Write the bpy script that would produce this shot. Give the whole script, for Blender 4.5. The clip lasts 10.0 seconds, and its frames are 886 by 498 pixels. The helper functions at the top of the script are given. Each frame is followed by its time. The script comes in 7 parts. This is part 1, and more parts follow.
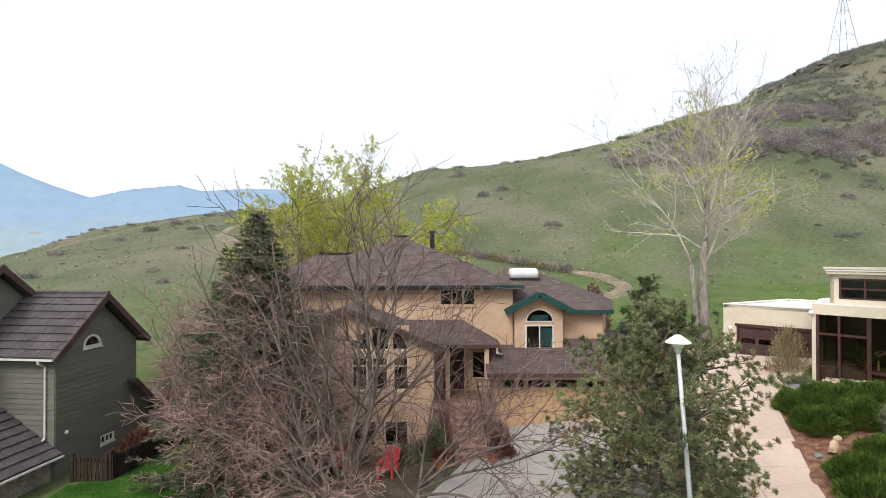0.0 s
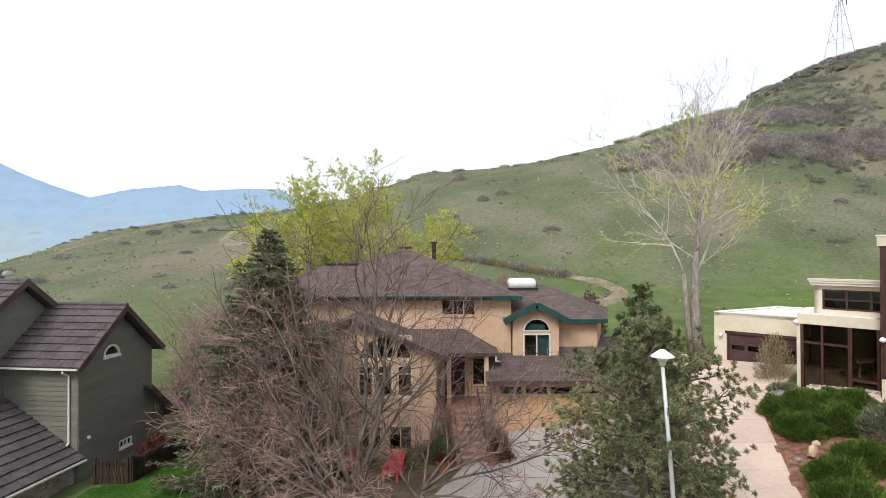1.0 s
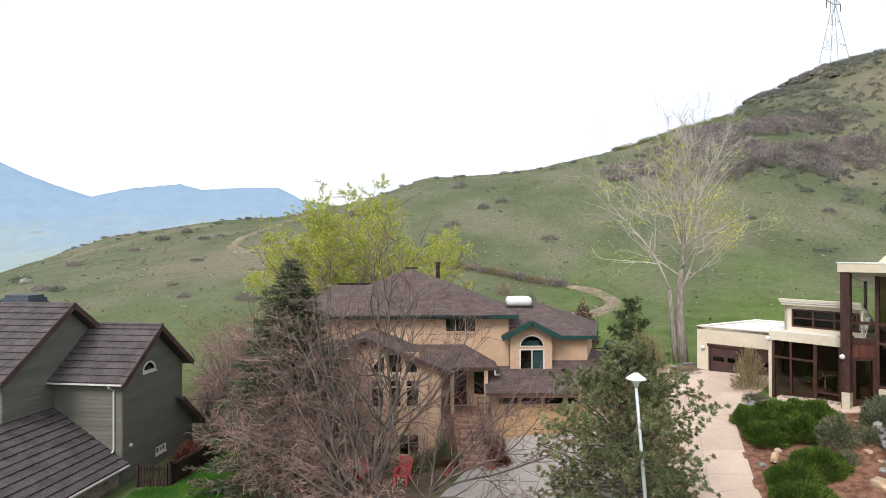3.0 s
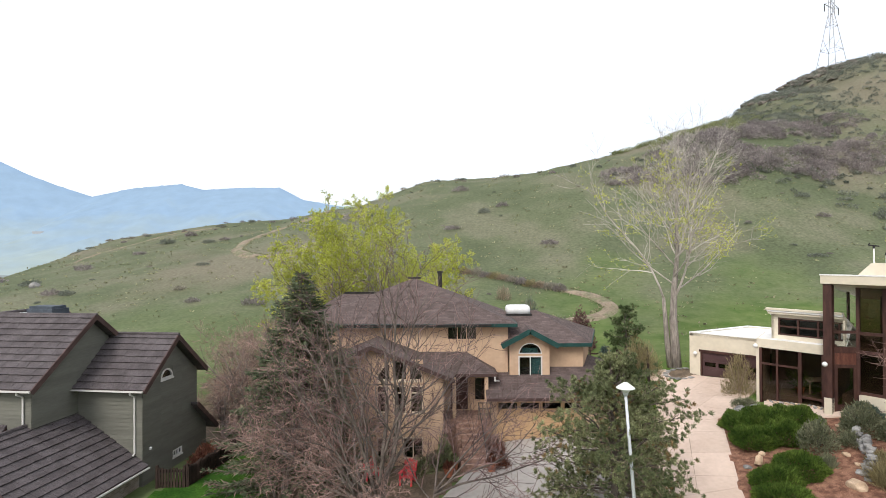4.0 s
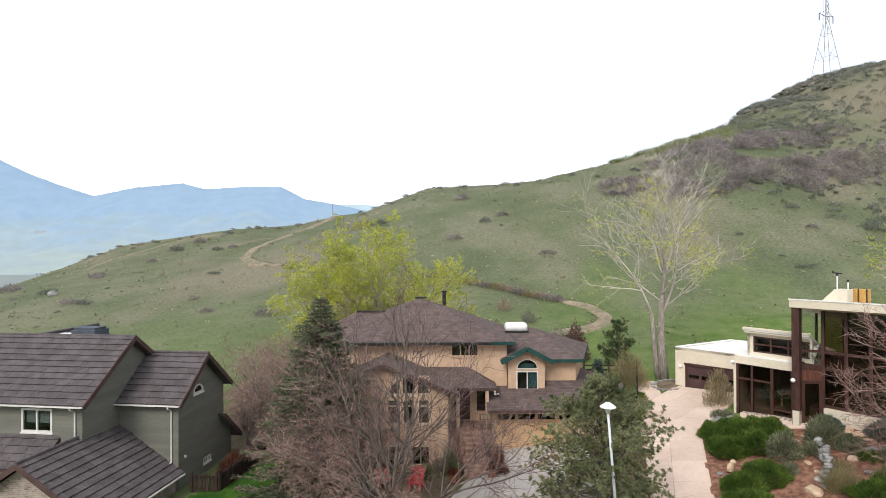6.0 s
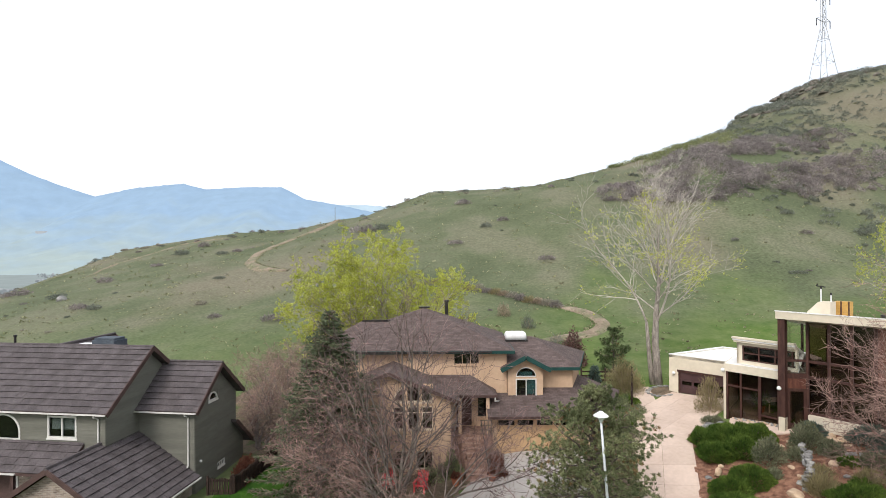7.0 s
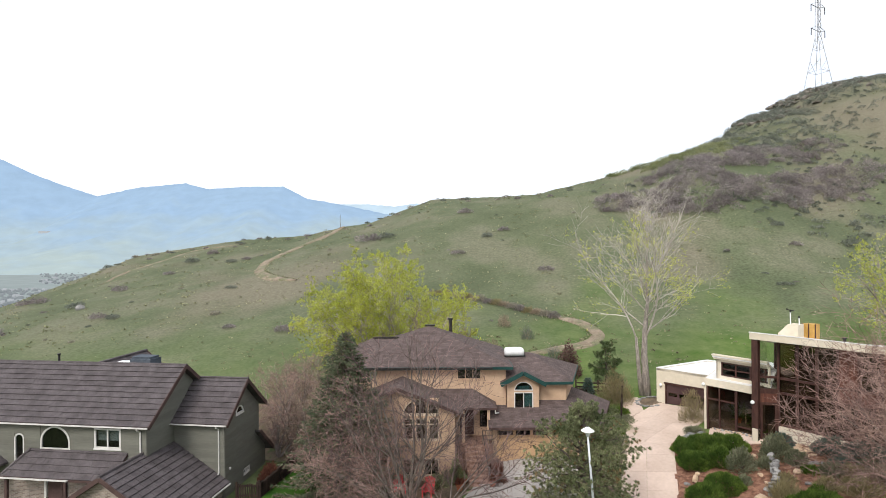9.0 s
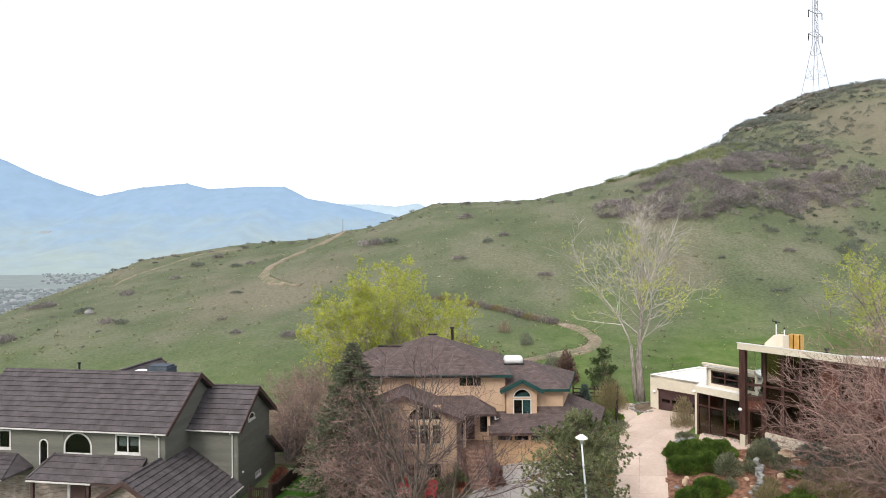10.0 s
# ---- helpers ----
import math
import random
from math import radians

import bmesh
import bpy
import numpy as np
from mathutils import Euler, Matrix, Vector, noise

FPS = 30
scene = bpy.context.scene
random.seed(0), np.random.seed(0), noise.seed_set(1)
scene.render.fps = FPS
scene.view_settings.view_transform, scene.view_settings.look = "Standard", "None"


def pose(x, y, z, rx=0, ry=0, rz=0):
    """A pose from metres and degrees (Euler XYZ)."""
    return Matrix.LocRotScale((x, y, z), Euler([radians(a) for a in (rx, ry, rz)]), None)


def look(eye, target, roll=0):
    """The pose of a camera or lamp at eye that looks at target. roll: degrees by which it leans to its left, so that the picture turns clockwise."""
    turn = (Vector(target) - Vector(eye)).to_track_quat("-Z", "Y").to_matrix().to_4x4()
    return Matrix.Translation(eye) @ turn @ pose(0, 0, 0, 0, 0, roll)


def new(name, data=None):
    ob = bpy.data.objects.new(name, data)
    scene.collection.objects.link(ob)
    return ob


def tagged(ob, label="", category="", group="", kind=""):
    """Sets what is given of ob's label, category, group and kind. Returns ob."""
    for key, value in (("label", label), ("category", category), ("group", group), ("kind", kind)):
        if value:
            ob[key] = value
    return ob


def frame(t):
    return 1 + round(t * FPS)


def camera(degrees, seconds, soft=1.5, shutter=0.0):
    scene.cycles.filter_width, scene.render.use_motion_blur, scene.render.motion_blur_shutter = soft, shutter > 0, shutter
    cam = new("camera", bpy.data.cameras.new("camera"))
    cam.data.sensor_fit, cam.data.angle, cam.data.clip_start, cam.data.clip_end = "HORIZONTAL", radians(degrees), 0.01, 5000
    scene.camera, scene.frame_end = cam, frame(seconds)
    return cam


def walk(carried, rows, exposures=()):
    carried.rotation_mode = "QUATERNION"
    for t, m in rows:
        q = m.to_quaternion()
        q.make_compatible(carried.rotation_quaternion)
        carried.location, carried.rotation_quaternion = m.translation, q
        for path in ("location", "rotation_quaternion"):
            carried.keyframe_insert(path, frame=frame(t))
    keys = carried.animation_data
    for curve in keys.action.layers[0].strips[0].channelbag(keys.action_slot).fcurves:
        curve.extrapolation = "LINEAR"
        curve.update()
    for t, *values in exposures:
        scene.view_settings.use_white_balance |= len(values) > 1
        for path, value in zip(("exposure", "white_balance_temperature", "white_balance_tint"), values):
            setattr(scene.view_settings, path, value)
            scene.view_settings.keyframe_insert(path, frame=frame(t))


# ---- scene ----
cam = camera(77.5, 10.0, soft=0.55)
METRES, EYE, TILT, LEAN, TURN = 17.0, 7.3, 0.0, 0.0, 0.0
ROWS = [
    (0.0, 0.0, 0.0, 0.0, 0.0, 0.54, 0.13),
    (0.5, -0.0021, -0.0361, 0.0178, -0.0, 0.54, 0.16),
    (1.0, -0.0045, -0.0722, 0.0362, -0.01, 0.5, 0.17),
    (1.5, -0.0064, -0.1095, 0.0547, 0.01, 0.46, 0.18),
    (2.0, -0.0085, -0.1479, 0.073, 0.03, 0.43, 0.21),
    (2.5, -0.011, -0.1887, 0.0928, 0.03, 0.38, 0.22),
    (4.0, -0.0176, -0.3136, 0.1529, 0.15, 0.29, 0.3),
    (4.5, -0.0201, -0.3568, 0.1736, 0.17, 0.26, 0.32),
    (5.0, -0.0222, -0.3997, 0.1965, 0.21, 0.22, 0.33),
    (5.5, -0.0251, -0.4438, 0.2208, 0.24, 0.18, 0.34),
    (7.0, -0.0355, -0.5811, 0.2951, 0.32, 0.16, 0.38),
    (7.5, -0.0383, -0.6285, 0.3205, 0.35, 0.13, 0.4),
    (8.0, -0.0403, -0.6772, 0.3467, 0.4, 0.1, 0.42),
    (8.5, -0.0428, -0.7269, 0.3733, 0.44, 0.08, 0.44),
    (9.0, -0.0453, -0.7798, 0.4027, 0.5, 0.05, 0.45),
    (9.5, -0.0471, -0.8317, 0.431, 0.55, 0.04, 0.46),
    (10.0, -0.049, -0.8858, 0.4607, 0.6, 0.03, 0.46),
]
walk(cam, [(t, pose(0, 0, EYE, TILT, LEAN, TURN) @ pose(METRES * x, METRES * y, METRES * z, 90 + pitch, roll, yaw)) for t, x, y, z, yaw, pitch, roll in ROWS])


# ---- world and sun ----
world = bpy.data.worlds.new("overcast_world")
scene.world = world
world.use_nodes = True
wn, wl = world.node_tree.nodes, world.node_tree.links
wn.clear()
w_out = wn.new("ShaderNodeOutputWorld")
w_bg = wn.new("ShaderNodeBackground")
w_bg2 = wn.new("ShaderNodeBackground")
w_add = wn.new("ShaderNodeAddShader")
w_sky = wn.new("ShaderNodeTexSky")
w_sky.sky_type = "NISHITA"
w_sky.sun_disc = False
w_sky.sun_elevation = radians(48)
w_sky.sun_rotation = radians(215)
w_sky.dust_density = 4.0
wl.new(w_sky.outputs[0], w_bg.inputs[0])
w_bg.inputs[1].default_value = 0.05
w_bg2.inputs[0].default_value = (0.950, 0.982, 1.055, 1)
w_bg2.inputs[1].default_value = 1.0
wl.new(w_bg.outputs[0], w_add.inputs[0])
wl.new(w_bg2.outputs[0], w_add.inputs[1])
wl.new(w_add.outputs[0], w_out.inputs[0])

sun_data = bpy.data.lights.new("sun", "SUN")
sun_data.energy = 2.3
sun_data.angle = radians(20)
sun_data.color = (1.0, 0.965, 0.92)
sun = new("sun", sun_data)
sun.matrix_world = look((-30, -42, 60), (0, 20, 0))
scene.view_settings.exposure = 0.0


# ---- materials ----
def rgb(c):
    return (c[0], c[1], c[2], 1.0)


def mat(name, c1, c2, scale=1.0, rough=0.8, fine=0.0, bump=0.0, c3=None, metal=0.0, island=0.0, piece=0.0, squash=(1, 1, 1), spec=0.3, patch=None, grit=9):
    """Two colours mixed by a coarse noise, darkened and lightened by a fine one. island and piece: how far single pieces differ.
    patch: a third colour laid in large patches (colour, scale, share)."""
    m = bpy.data.materials.new(name)
    m.use_nodes = True
    n, l = m.node_tree.nodes, m.node_tree.links
    b = n["Principled BSDF"]
    b.inputs["Roughness"].default_value = rough
    b.inputs["Metallic"].default_value = metal
    b.inputs["Specular IOR Level"].default_value = spec
    tc, mp = n.new("ShaderNodeTexCoord"), n.new("ShaderNodeMapping")
    mp.inputs["Scale"].default_value = squash
    l.new(tc.outputs["Object"], mp.inputs[0])
    nz = n.new("ShaderNodeTexNoise")
    nz.inputs["Scale"].default_value, nz.inputs["Detail"].default_value = scale, 6
    l.new(mp.outputs[0], nz.inputs["Vector"])
    cr = n.new("ShaderNodeValToRGB")
    cr.color_ramp.elements[0].position, cr.color_ramp.elements[1].position = 0.36, 0.64
    cr.color_ramp.elements[0].color, cr.color_ramp.elements[1].color = rgb(c1), rgb(c2)
    if c3:
        e = cr.color_ramp.elements.new(0.5)
        e.color = rgb(c3)
    l.new(nz.outputs["Fac"], cr.inputs[0])
    col = cr.outputs[0]
    if patch:
        pn, pr, mx = n.new("ShaderNodeTexNoise"), n.new("ShaderNodeValToRGB"), n.new("ShaderNodeMix")
        pn.inputs["Scale"].default_value, pn.inputs["Detail"].default_value = patch[1], 5
        l.new(mp.outputs[0], pn.inputs["Vector"])
        pr.color_ramp.elements[0].position, pr.color_ramp.elements[1].position = 1 - patch[2] - 0.06, 1 - patch[2] + 0.06
        l.new(pn.outputs["Fac"], pr.inputs[0])
        mx.data_type = "RGBA"
        l.new(pr.outputs[0], mx.inputs["Factor"])
        l.new(col, mx.inputs[6])
        mx.inputs[7].default_value = rgb(patch[0])
        col = mx.outputs[2]
    f2 = n.new("ShaderNodeTexNoise")
    f2.inputs["Scale"].default_value, f2.inputs["Detail"].default_value = scale * grit, 4
    l.new(mp.outputs[0], f2.inputs["Vector"])
    if fine or island or piece:
        hs = n.new("ShaderNodeHueSaturation")
        l.new(col, hs.inputs["Color"])
        ma = n.new("ShaderNodeMapRange")
        ma.inputs[1].default_value, ma.inputs[2].default_value = 0.25, 0.75
        ma.inputs[3].default_value, ma.inputs[4].default_value = 1 - fine, 1 + fine
        l.new(f2.outputs["Fac"], ma.inputs[0])
        val = ma.outputs[0]
        for amount, node, socket in ((island, "ShaderNodeNewGeometry", "Random Per Island"), (piece, "ShaderNodeObjectInfo", "Random")):
            if amount:
                src, mr, mu = n.new(node), n.new("ShaderNodeMapRange"), n.new("ShaderNodeMath")
                mr.inputs[3].default_value, mr.inputs[4].default_value = 1 - amount, 1 + amount
                l.new(src.outputs[socket], mr.inputs[0])
                mu.operation = "MULTIPLY"
                l.new(val, mu.inputs[0])
                l.new(mr.outputs[0], mu.inputs[1])
                val = mu.outputs[0]
        l.new(val, hs.inputs["Value"])
        col = hs.outputs[0]
    l.new(col, b.inputs["Base Color"])
    if bump:
        bp = n.new("ShaderNodeBump")
        bp.inputs["Strength"].default_value, bp.inputs["Distance"].default_value = 0.6, bump
        l.new(f2.outputs["Fac"], bp.inputs["Height"])
        l.new(bp.outputs[0], b.inputs["Normal"])
    return m


def brick_mat(name, c1, c2, mortar, w, h, gap, rough=0.85, bump=0.01, fine=0.25):
    """Courses laid in metres by the UV map."""
    m = mat(name, c1, c2, 2.0, rough, fine)
    n, l = m.node_tree.nodes, m.node_tree.links
    b = n["Principled BSDF"]
    uv, br = n.new("ShaderNodeUVMap"), n.new("ShaderNodeTexBrick")
    l.new(uv.outputs[0], br.inputs["Vector"])
    br.inputs["Scale"].default_value = 1.0
    br.inputs["Brick Width"].default_value, br.inputs["Row Height"].default_value = w, h
    br.inputs["Mortar Size"].default_value, br.inputs["Bias"].default_value = gap, -0.1
    br.inputs["Color1"].default_value, br.inputs["Color2"].default_value, br.inputs["Mortar"].default_value = rgb(c1), rgb(c2), rgb(mortar)
    old = b.inputs["Base Color"].links[0].from_node
    mx = n.new("ShaderNodeMix")
    mx.data_type, mx.blend_type = "RGBA", "MIX"
    mx.inputs["Factor"].default_value = 0.62
    l.new(old.outputs[0], mx.inputs[6])
    l.new(br.outputs["Color"], mx.inputs[7])
    l.new(mx.outputs[2], b.inputs["Base Color"])
    bp = n.new("ShaderNodeBump")
    bp.inputs["Distance"].default_value, bp.inputs["Strength"].default_value, bp.invert = bump, 0.7, True
    l.new(br.outputs["Fac"], bp.inputs["Height"])
    l.new(bp.outputs[0], b.inputs["Normal"])
    return m


def glass_mat(name, tint, rough=0.02):
    m = bpy.data.materials.new(name)
    m.use_nodes = True
    n, l = m.node_tree.nodes, m.node_tree.links
    n.clear()
    out, tr, gl, mx, fr, pw, ad = (n.new("ShaderNode" + k) for k in ("OutputMaterial", "BsdfTransparent", "BsdfGlossy", "MixShader", "LayerWeight", "Math", "Math"))
    tr.inputs[0].default_value = rgb(tint)
    gl.inputs["Roughness"].default_value = rough
    fr.inputs["Blend"].default_value = 0.5
    pw.operation, ad.operation = "POWER", "MULTIPLY_ADD"
    l.new(fr.outputs["Facing"], pw.inputs[0])
    pw.inputs[1].default_value = 4.0
    l.new(pw.outputs[0], ad.inputs[0])
    ad.inputs[1].default_value, ad.inputs[2].default_value = 0.85, 0.045
    l.new(ad.outputs[0], mx.inputs[0])
    l.new(tr.outputs[0], mx.inputs[1])
    l.new(gl.outputs[0], mx.inputs[2])
    l.new(mx.outputs[0], out.inputs[0])
    return m


M = {
    "hill": mat("hill_grass", (0.089, 0.105, 0.058), (0.146, 0.147, 0.096), 0.11, 0.95, 0.32, 0.03, c3=(0.109, 0.125, 0.071), patch=((0.168, 0.154, 0.108), 0.035, 0.40), spec=0.1, grit=26),
    "lawn": mat("lawn_grass", (0.022, 0.066, 0.009), (0.044, 0.102, 0.014), 1.2, 0.95, 0.5, 0.03, spec=0.1),
    "dirt": mat("path_dirt", (0.205, 0.160, 0.112), (0.275, 0.222, 0.162), 0.5, 0.95, 0.4, 0.03, patch=((0.15, 0.15, 0.085), 0.55, 0.46)),
    "mulch": mat("bark_mulch", (0.115, 0.052, 0.033), (0.265, 0.140, 0.090), 4.0, 0.95, 0.65, 0.04),
    "soil": mat("yard_soil", (0.10, 0.075, 0.05), (0.17, 0.125, 0.085), 1.4, 0.95, 0.5, 0.04, patch=((0.07, 0.10, 0.03), 0.6, 0.35)),
    "drive_pink": mat("pinkish_concrete", (0.50, 0.385, 0.31), (0.58, 0.46, 0.38), 0.5, 0.85, 0.07, 0.004, piece=0.05),
    "drive_grey": mat("grey_concrete", (0.345, 0.318, 0.292), (0.43, 0.398, 0.366), 0.5, 0.85, 0.1, 0.004, piece=0.04),
    "stucco_tan": mat("tan_stucco", (0.49, 0.335, 0.222), (0.565, 0.395, 0.272), 0.5, 0.9, 0.08, 0.012),
    "window_tan": mat("pale_tan_window_frame", (0.52, 0.42, 0.31), (0.60, 0.49, 0.37), 1.5, 0.6, 0.08),
    "door_tan": mat("tan_painted_door", (0.50, 0.320, 0.175), (0.55, 0.36, 0.205), 0.8, 0.6, 0.05),
    "green_trim": mat("green_trim_paint", (0.009, 0.042, 0.037), (0.015, 0.058, 0.050), 2.0, 0.6, 0.2),
    "cream": mat("cream_stucco", (0.58, 0.515, 0.40), (0.66, 0.59, 0.47), 0.4, 0.9, 0.06, 0.01),
    "white_roof": mat("white_membrane", (0.70, 0.69, 0.66), (0.82, 0.81, 0.79), 0.6, 0.7, 0.07),
    "brown_wood": mat("dark_brown_wood", (0.042, 0.018, 0.014), (0.075, 0.034, 0.026), 1.5, 0.6, 0.25, 0.004, squash=(4, 4, 1)),
    "red_wood": mat("redwood_siding", (0.085, 0.030, 0.020), (0.14, 0.055, 0.036), 1.2, 0.7, 0.3, 0.004, squash=(5, 5, 1)),
    "garage_brown": mat("brown_garage_paint", (0.062, 0.032, 0.032), (0.080, 0.044, 0.043), 1.0, 0.55, 0.1),
    "siding": mat("olive_siding_paint", (0.126, 0.123, 0.101), (0.150, 0.147, 0.122), 0.7, 0.75, 0.1, 0.003, piece=0.05, squash=(0.4, 0.4, 3)),
    "white_trim": mat("white_trim_paint", (0.54, 0.52, 0.49), (0.64, 0.62, 0.59), 2.0, 0.55, 0.06),
    "rake_brown": mat("brown_rake_board", (0.062, 0.036, 0.032), (0.090, 0.054, 0.048), 1.4, 0.7, 0.2),
    "tile": mat("stone_coated_roof_tile", (0.070, 0.059, 0.060), (0.106, 0.091, 0.093), 1.6, 0.85, 0.34, 0.012, piece=0.045),
    "shingle": brick_mat("asphalt_shingle", (0.076, 0.055, 0.050), (0.158, 0.118, 0.109), (0.046, 0.033, 0.030), 0.34, 0.15, 0.012),
    "brick": brick_mat("buff_brick", (0.15, 0.110, 0.090), (0.42, 0.345, 0.29), (0.36, 0.335, 0.30), 0.24, 0.085, 0.012),
    # Tint deepened so that the rooms behind these panes look dark.
    "glass": glass_mat("window_glass", (0.50, 0.54, 0.54)),
    "clear_glass": glass_mat("clear_pane", (0.98, 0.99, 0.99)),
    "dark_glass": glass_mat("bronze_glass", (0.66, 0.60, 0.55)),
    "bronze_glass": glass_mat("deep_bronze_glass", (0.44, 0.37, 0.32)),
    # The dimness of the rooms is put into this brown.
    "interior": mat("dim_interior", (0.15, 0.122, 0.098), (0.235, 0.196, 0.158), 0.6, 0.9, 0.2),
    "blind": mat("window_blind", (0.50, 0.52, 0.50), (0.58, 0.60, 0.58), 1.0, 0.8, 0.05),
    "teal_blind": mat("teal_blind", (0.16, 0.32, 0.31), (0.20, 0.38, 0.37), 1.0, 0.7, 0.05),
    "metal": mat("dark_metal", (0.03, 0.028, 0.027), (0.05, 0.046, 0.044), 3.0, 0.5, 0.2, metal=0.6),
    "tower_steel": mat("weathered_tower_steel", (0.27, 0.27, 0.275), (0.36, 0.36, 0.365), 2.0, 0.7, 0.15),
    "galv": mat("galvanised_steel", (0.46, 0.48, 0.50), (0.56, 0.58, 0.60), 2.0, 0.45, 0.1, metal=0.2),
    "lamp_white": mat("white_lamp_enamel", (0.72, 0.72, 0.70), (0.80, 0.80, 0.78), 2.0, 0.4, 0.04),
    "plastic_white": mat("white_plastic", (0.68, 0.68, 0.67), (0.76, 0.76, 0.75), 2.0, 0.5, 0.05),
    "slate_cover": mat("blue_grey_cover", (0.055, 0.068, 0.085), (0.085, 0.100, 0.120), 1.5, 0.8, 0.25, 0.02),
    "yellow_wood": mat("yellow_plywood", (0.42, 0.24, 0.06), (0.55, 0.34, 0.10), 1.2, 0.7, 0.2),
    "red_paint": mat("red_chair_paint", (0.55, 0.045, 0.055), (0.66, 0.085, 0.085), 2.0, 0.55, 0.1),
    "terracotta_edge": mat("pale_brick_edge", (0.27, 0.165, 0.125), (0.40, 0.27, 0.21), 5.0, 0.9, 0.3, 0.01),
    "terracotta": mat("terracotta", (0.32, 0.11, 0.06), (0.42, 0.16, 0.09), 3.0, 0.85, 0.2),
    "brick_step": mat("brick_step_paving", (0.20, 0.115, 0.085), (0.34, 0.215, 0.165), 5.0, 0.9, 0.3, 0.01),
    "fence_dark": mat("dark_stained_fence", (0.022, 0.013, 0.010), (0.045, 0.027, 0.020), 2.0, 0.8, 0.3, piece=0.25),
    "fence_grey": mat("weathered_fence_wood", (0.10, 0.075, 0.055), (0.19, 0.150, 0.115), 2.0, 0.85, 0.3, piece=0.25),
    "rock": mat("grey_rock", (0.17, 0.165, 0.16), (0.33, 0.32, 0.30), 2.5, 0.9, 0.3, 0.03, piece=0.25),
    "sandstone": mat("tan_sandstone", (0.42, 0.30, 0.20), (0.58, 0.44, 0.31), 2.0, 0.9, 0.2, 0.02, piece=0.15),
    "bark_grey": mat("pale_grey_bark", (0.17, 0.145, 0.125), (0.33, 0.292, 0.252), 3.0, 0.9, 0.45, 0.03, squash=(3, 3, 0.5)),
    "bark_dark": mat("dark_bark", (0.085, 0.068, 0.058), (0.165, 0.135, 0.115), 3.0, 0.9, 0.3, 0.015),
    "twig": mat("reddish_twig", (0.160, 0.098, 0.083), (0.360, 0.236, 0.202), 1.0, 0.9, 0.2, island=0.5),
    "twig_dark": mat("dark_purple_twig", (0.078, 0.050, 0.047), (0.225, 0.146, 0.135), 1.0, 0.9, 0.2, island=0.55),
    "limb_brown": mat("grey_brown_limb", (0.125, 0.100, 0.088), (0.250, 0.208, 0.182), 1.0, 0.9, 0.25, island=0.45),
    "limb_grey": mat("pale_grey_limb", (0.29, 0.255, 0.22), (0.47, 0.425, 0.375), 1.0, 0.9, 0.2, island=0.35),
    "twig_tan": mat("tan_twig", (0.23, 0.175, 0.125), (0.35, 0.28, 0.205), 1.0, 0.9, 0.2, island=0.3),
    "twig_pale": mat("pale_twig", (0.36, 0.322, 0.285), (0.53, 0.485, 0.435), 1.0, 0.9, 0.2, island=0.25),
    "leaf_yellow": mat("yellow_green_leaf", (0.365, 0.405, 0.050), (0.54, 0.555, 0.11), 0.6, 0.7, 0.2, island=0.35),
    "leaf_spruce": mat("blue_green_needle", (0.070, 0.098, 0.052), (0.180, 0.208, 0.120), 0.6, 0.8, 0.2, island=0.55),
    "leaf_pine": mat("olive_pine_needle", (0.122, 0.152, 0.070), (0.33, 0.345, 0.182), 0.7, 0.8, 0.2, island=0.55),
    "leaf_brown": mat("browned_needle", (0.20, 0.125, 0.055), (0.36, 0.25, 0.125), 0.7, 0.8, 0.2, island=0.4),
    "leaf_dark_pine": mat("dark_pine_needle", (0.075, 0.112, 0.045), (0.165, 0.205, 0.090), 0.7, 0.8, 0.2, island=0.45),
    "leaf_juniper": mat("green_juniper", (0.050, 0.098, 0.014), (0.140, 0.205, 0.036), 0.9, 0.8, 0.2, island=0.5),
    "leaf_blue": mat("blue_juniper", (0.085, 0.125, 0.100), (0.150, 0.195, 0.160), 0.9, 0.8, 0.2, island=0.35),
    "leaf_sage": mat("grey_green_leaf", (0.150, 0.165, 0.095), (0.26, 0.26, 0.165), 0.9, 0.8, 0.2, island=0.4),
    "leaf_purple": mat("purple_leaf", (0.105, 0.055, 0.052), (0.20, 0.115, 0.100), 0.9, 0.7, 0.2, island=0.4),
    "leaf_rust": mat("rust_red_leaf", (0.105, 0.040, 0.026), (0.19, 0.075, 0.046), 0.9, 0.8, 0.2, island=0.4),
    "scrub": mat("grey_brown_scrub", (0.200, 0.173, 0.168), (0.365, 0.320, 0.306), 0.3, 0.95, 0.2, island=0.45),
    "scrub_soft": mat("dry_grey_tan_scrub", (0.245, 0.222, 0.178), (0.42, 0.385, 0.315), 0.3, 0.95, 0.2, island=0.45),
    "scrub_green": mat("sage_scrub", (0.140, 0.157, 0.126), (0.245, 0.256, 0.210), 0.3, 0.95, 0.2, island=0.35),
    "brush_fresh": mat("fresh_green_brush", (0.190, 0.215, 0.100), (0.30, 0.315, 0.165), 0.3, 0.95, 0.2, island=0.4),
    "straw": mat("dry_straw", (0.24, 0.20, 0.10), (0.36, 0.31, 0.17), 0.8, 0.9, 0.2, island=0.3),
    "tuft": mat("hill_tuft", (0.215, 0.225, 0.115), (0.36, 0.335, 0.215), 0.12, 0.95, 0.2, island=0.5),
    "cliff": mat("hill_rock", (0.105, 0.092, 0.078), (0.21, 0.185, 0.155), 0.8, 0.95, 0.4, 0.1),
}

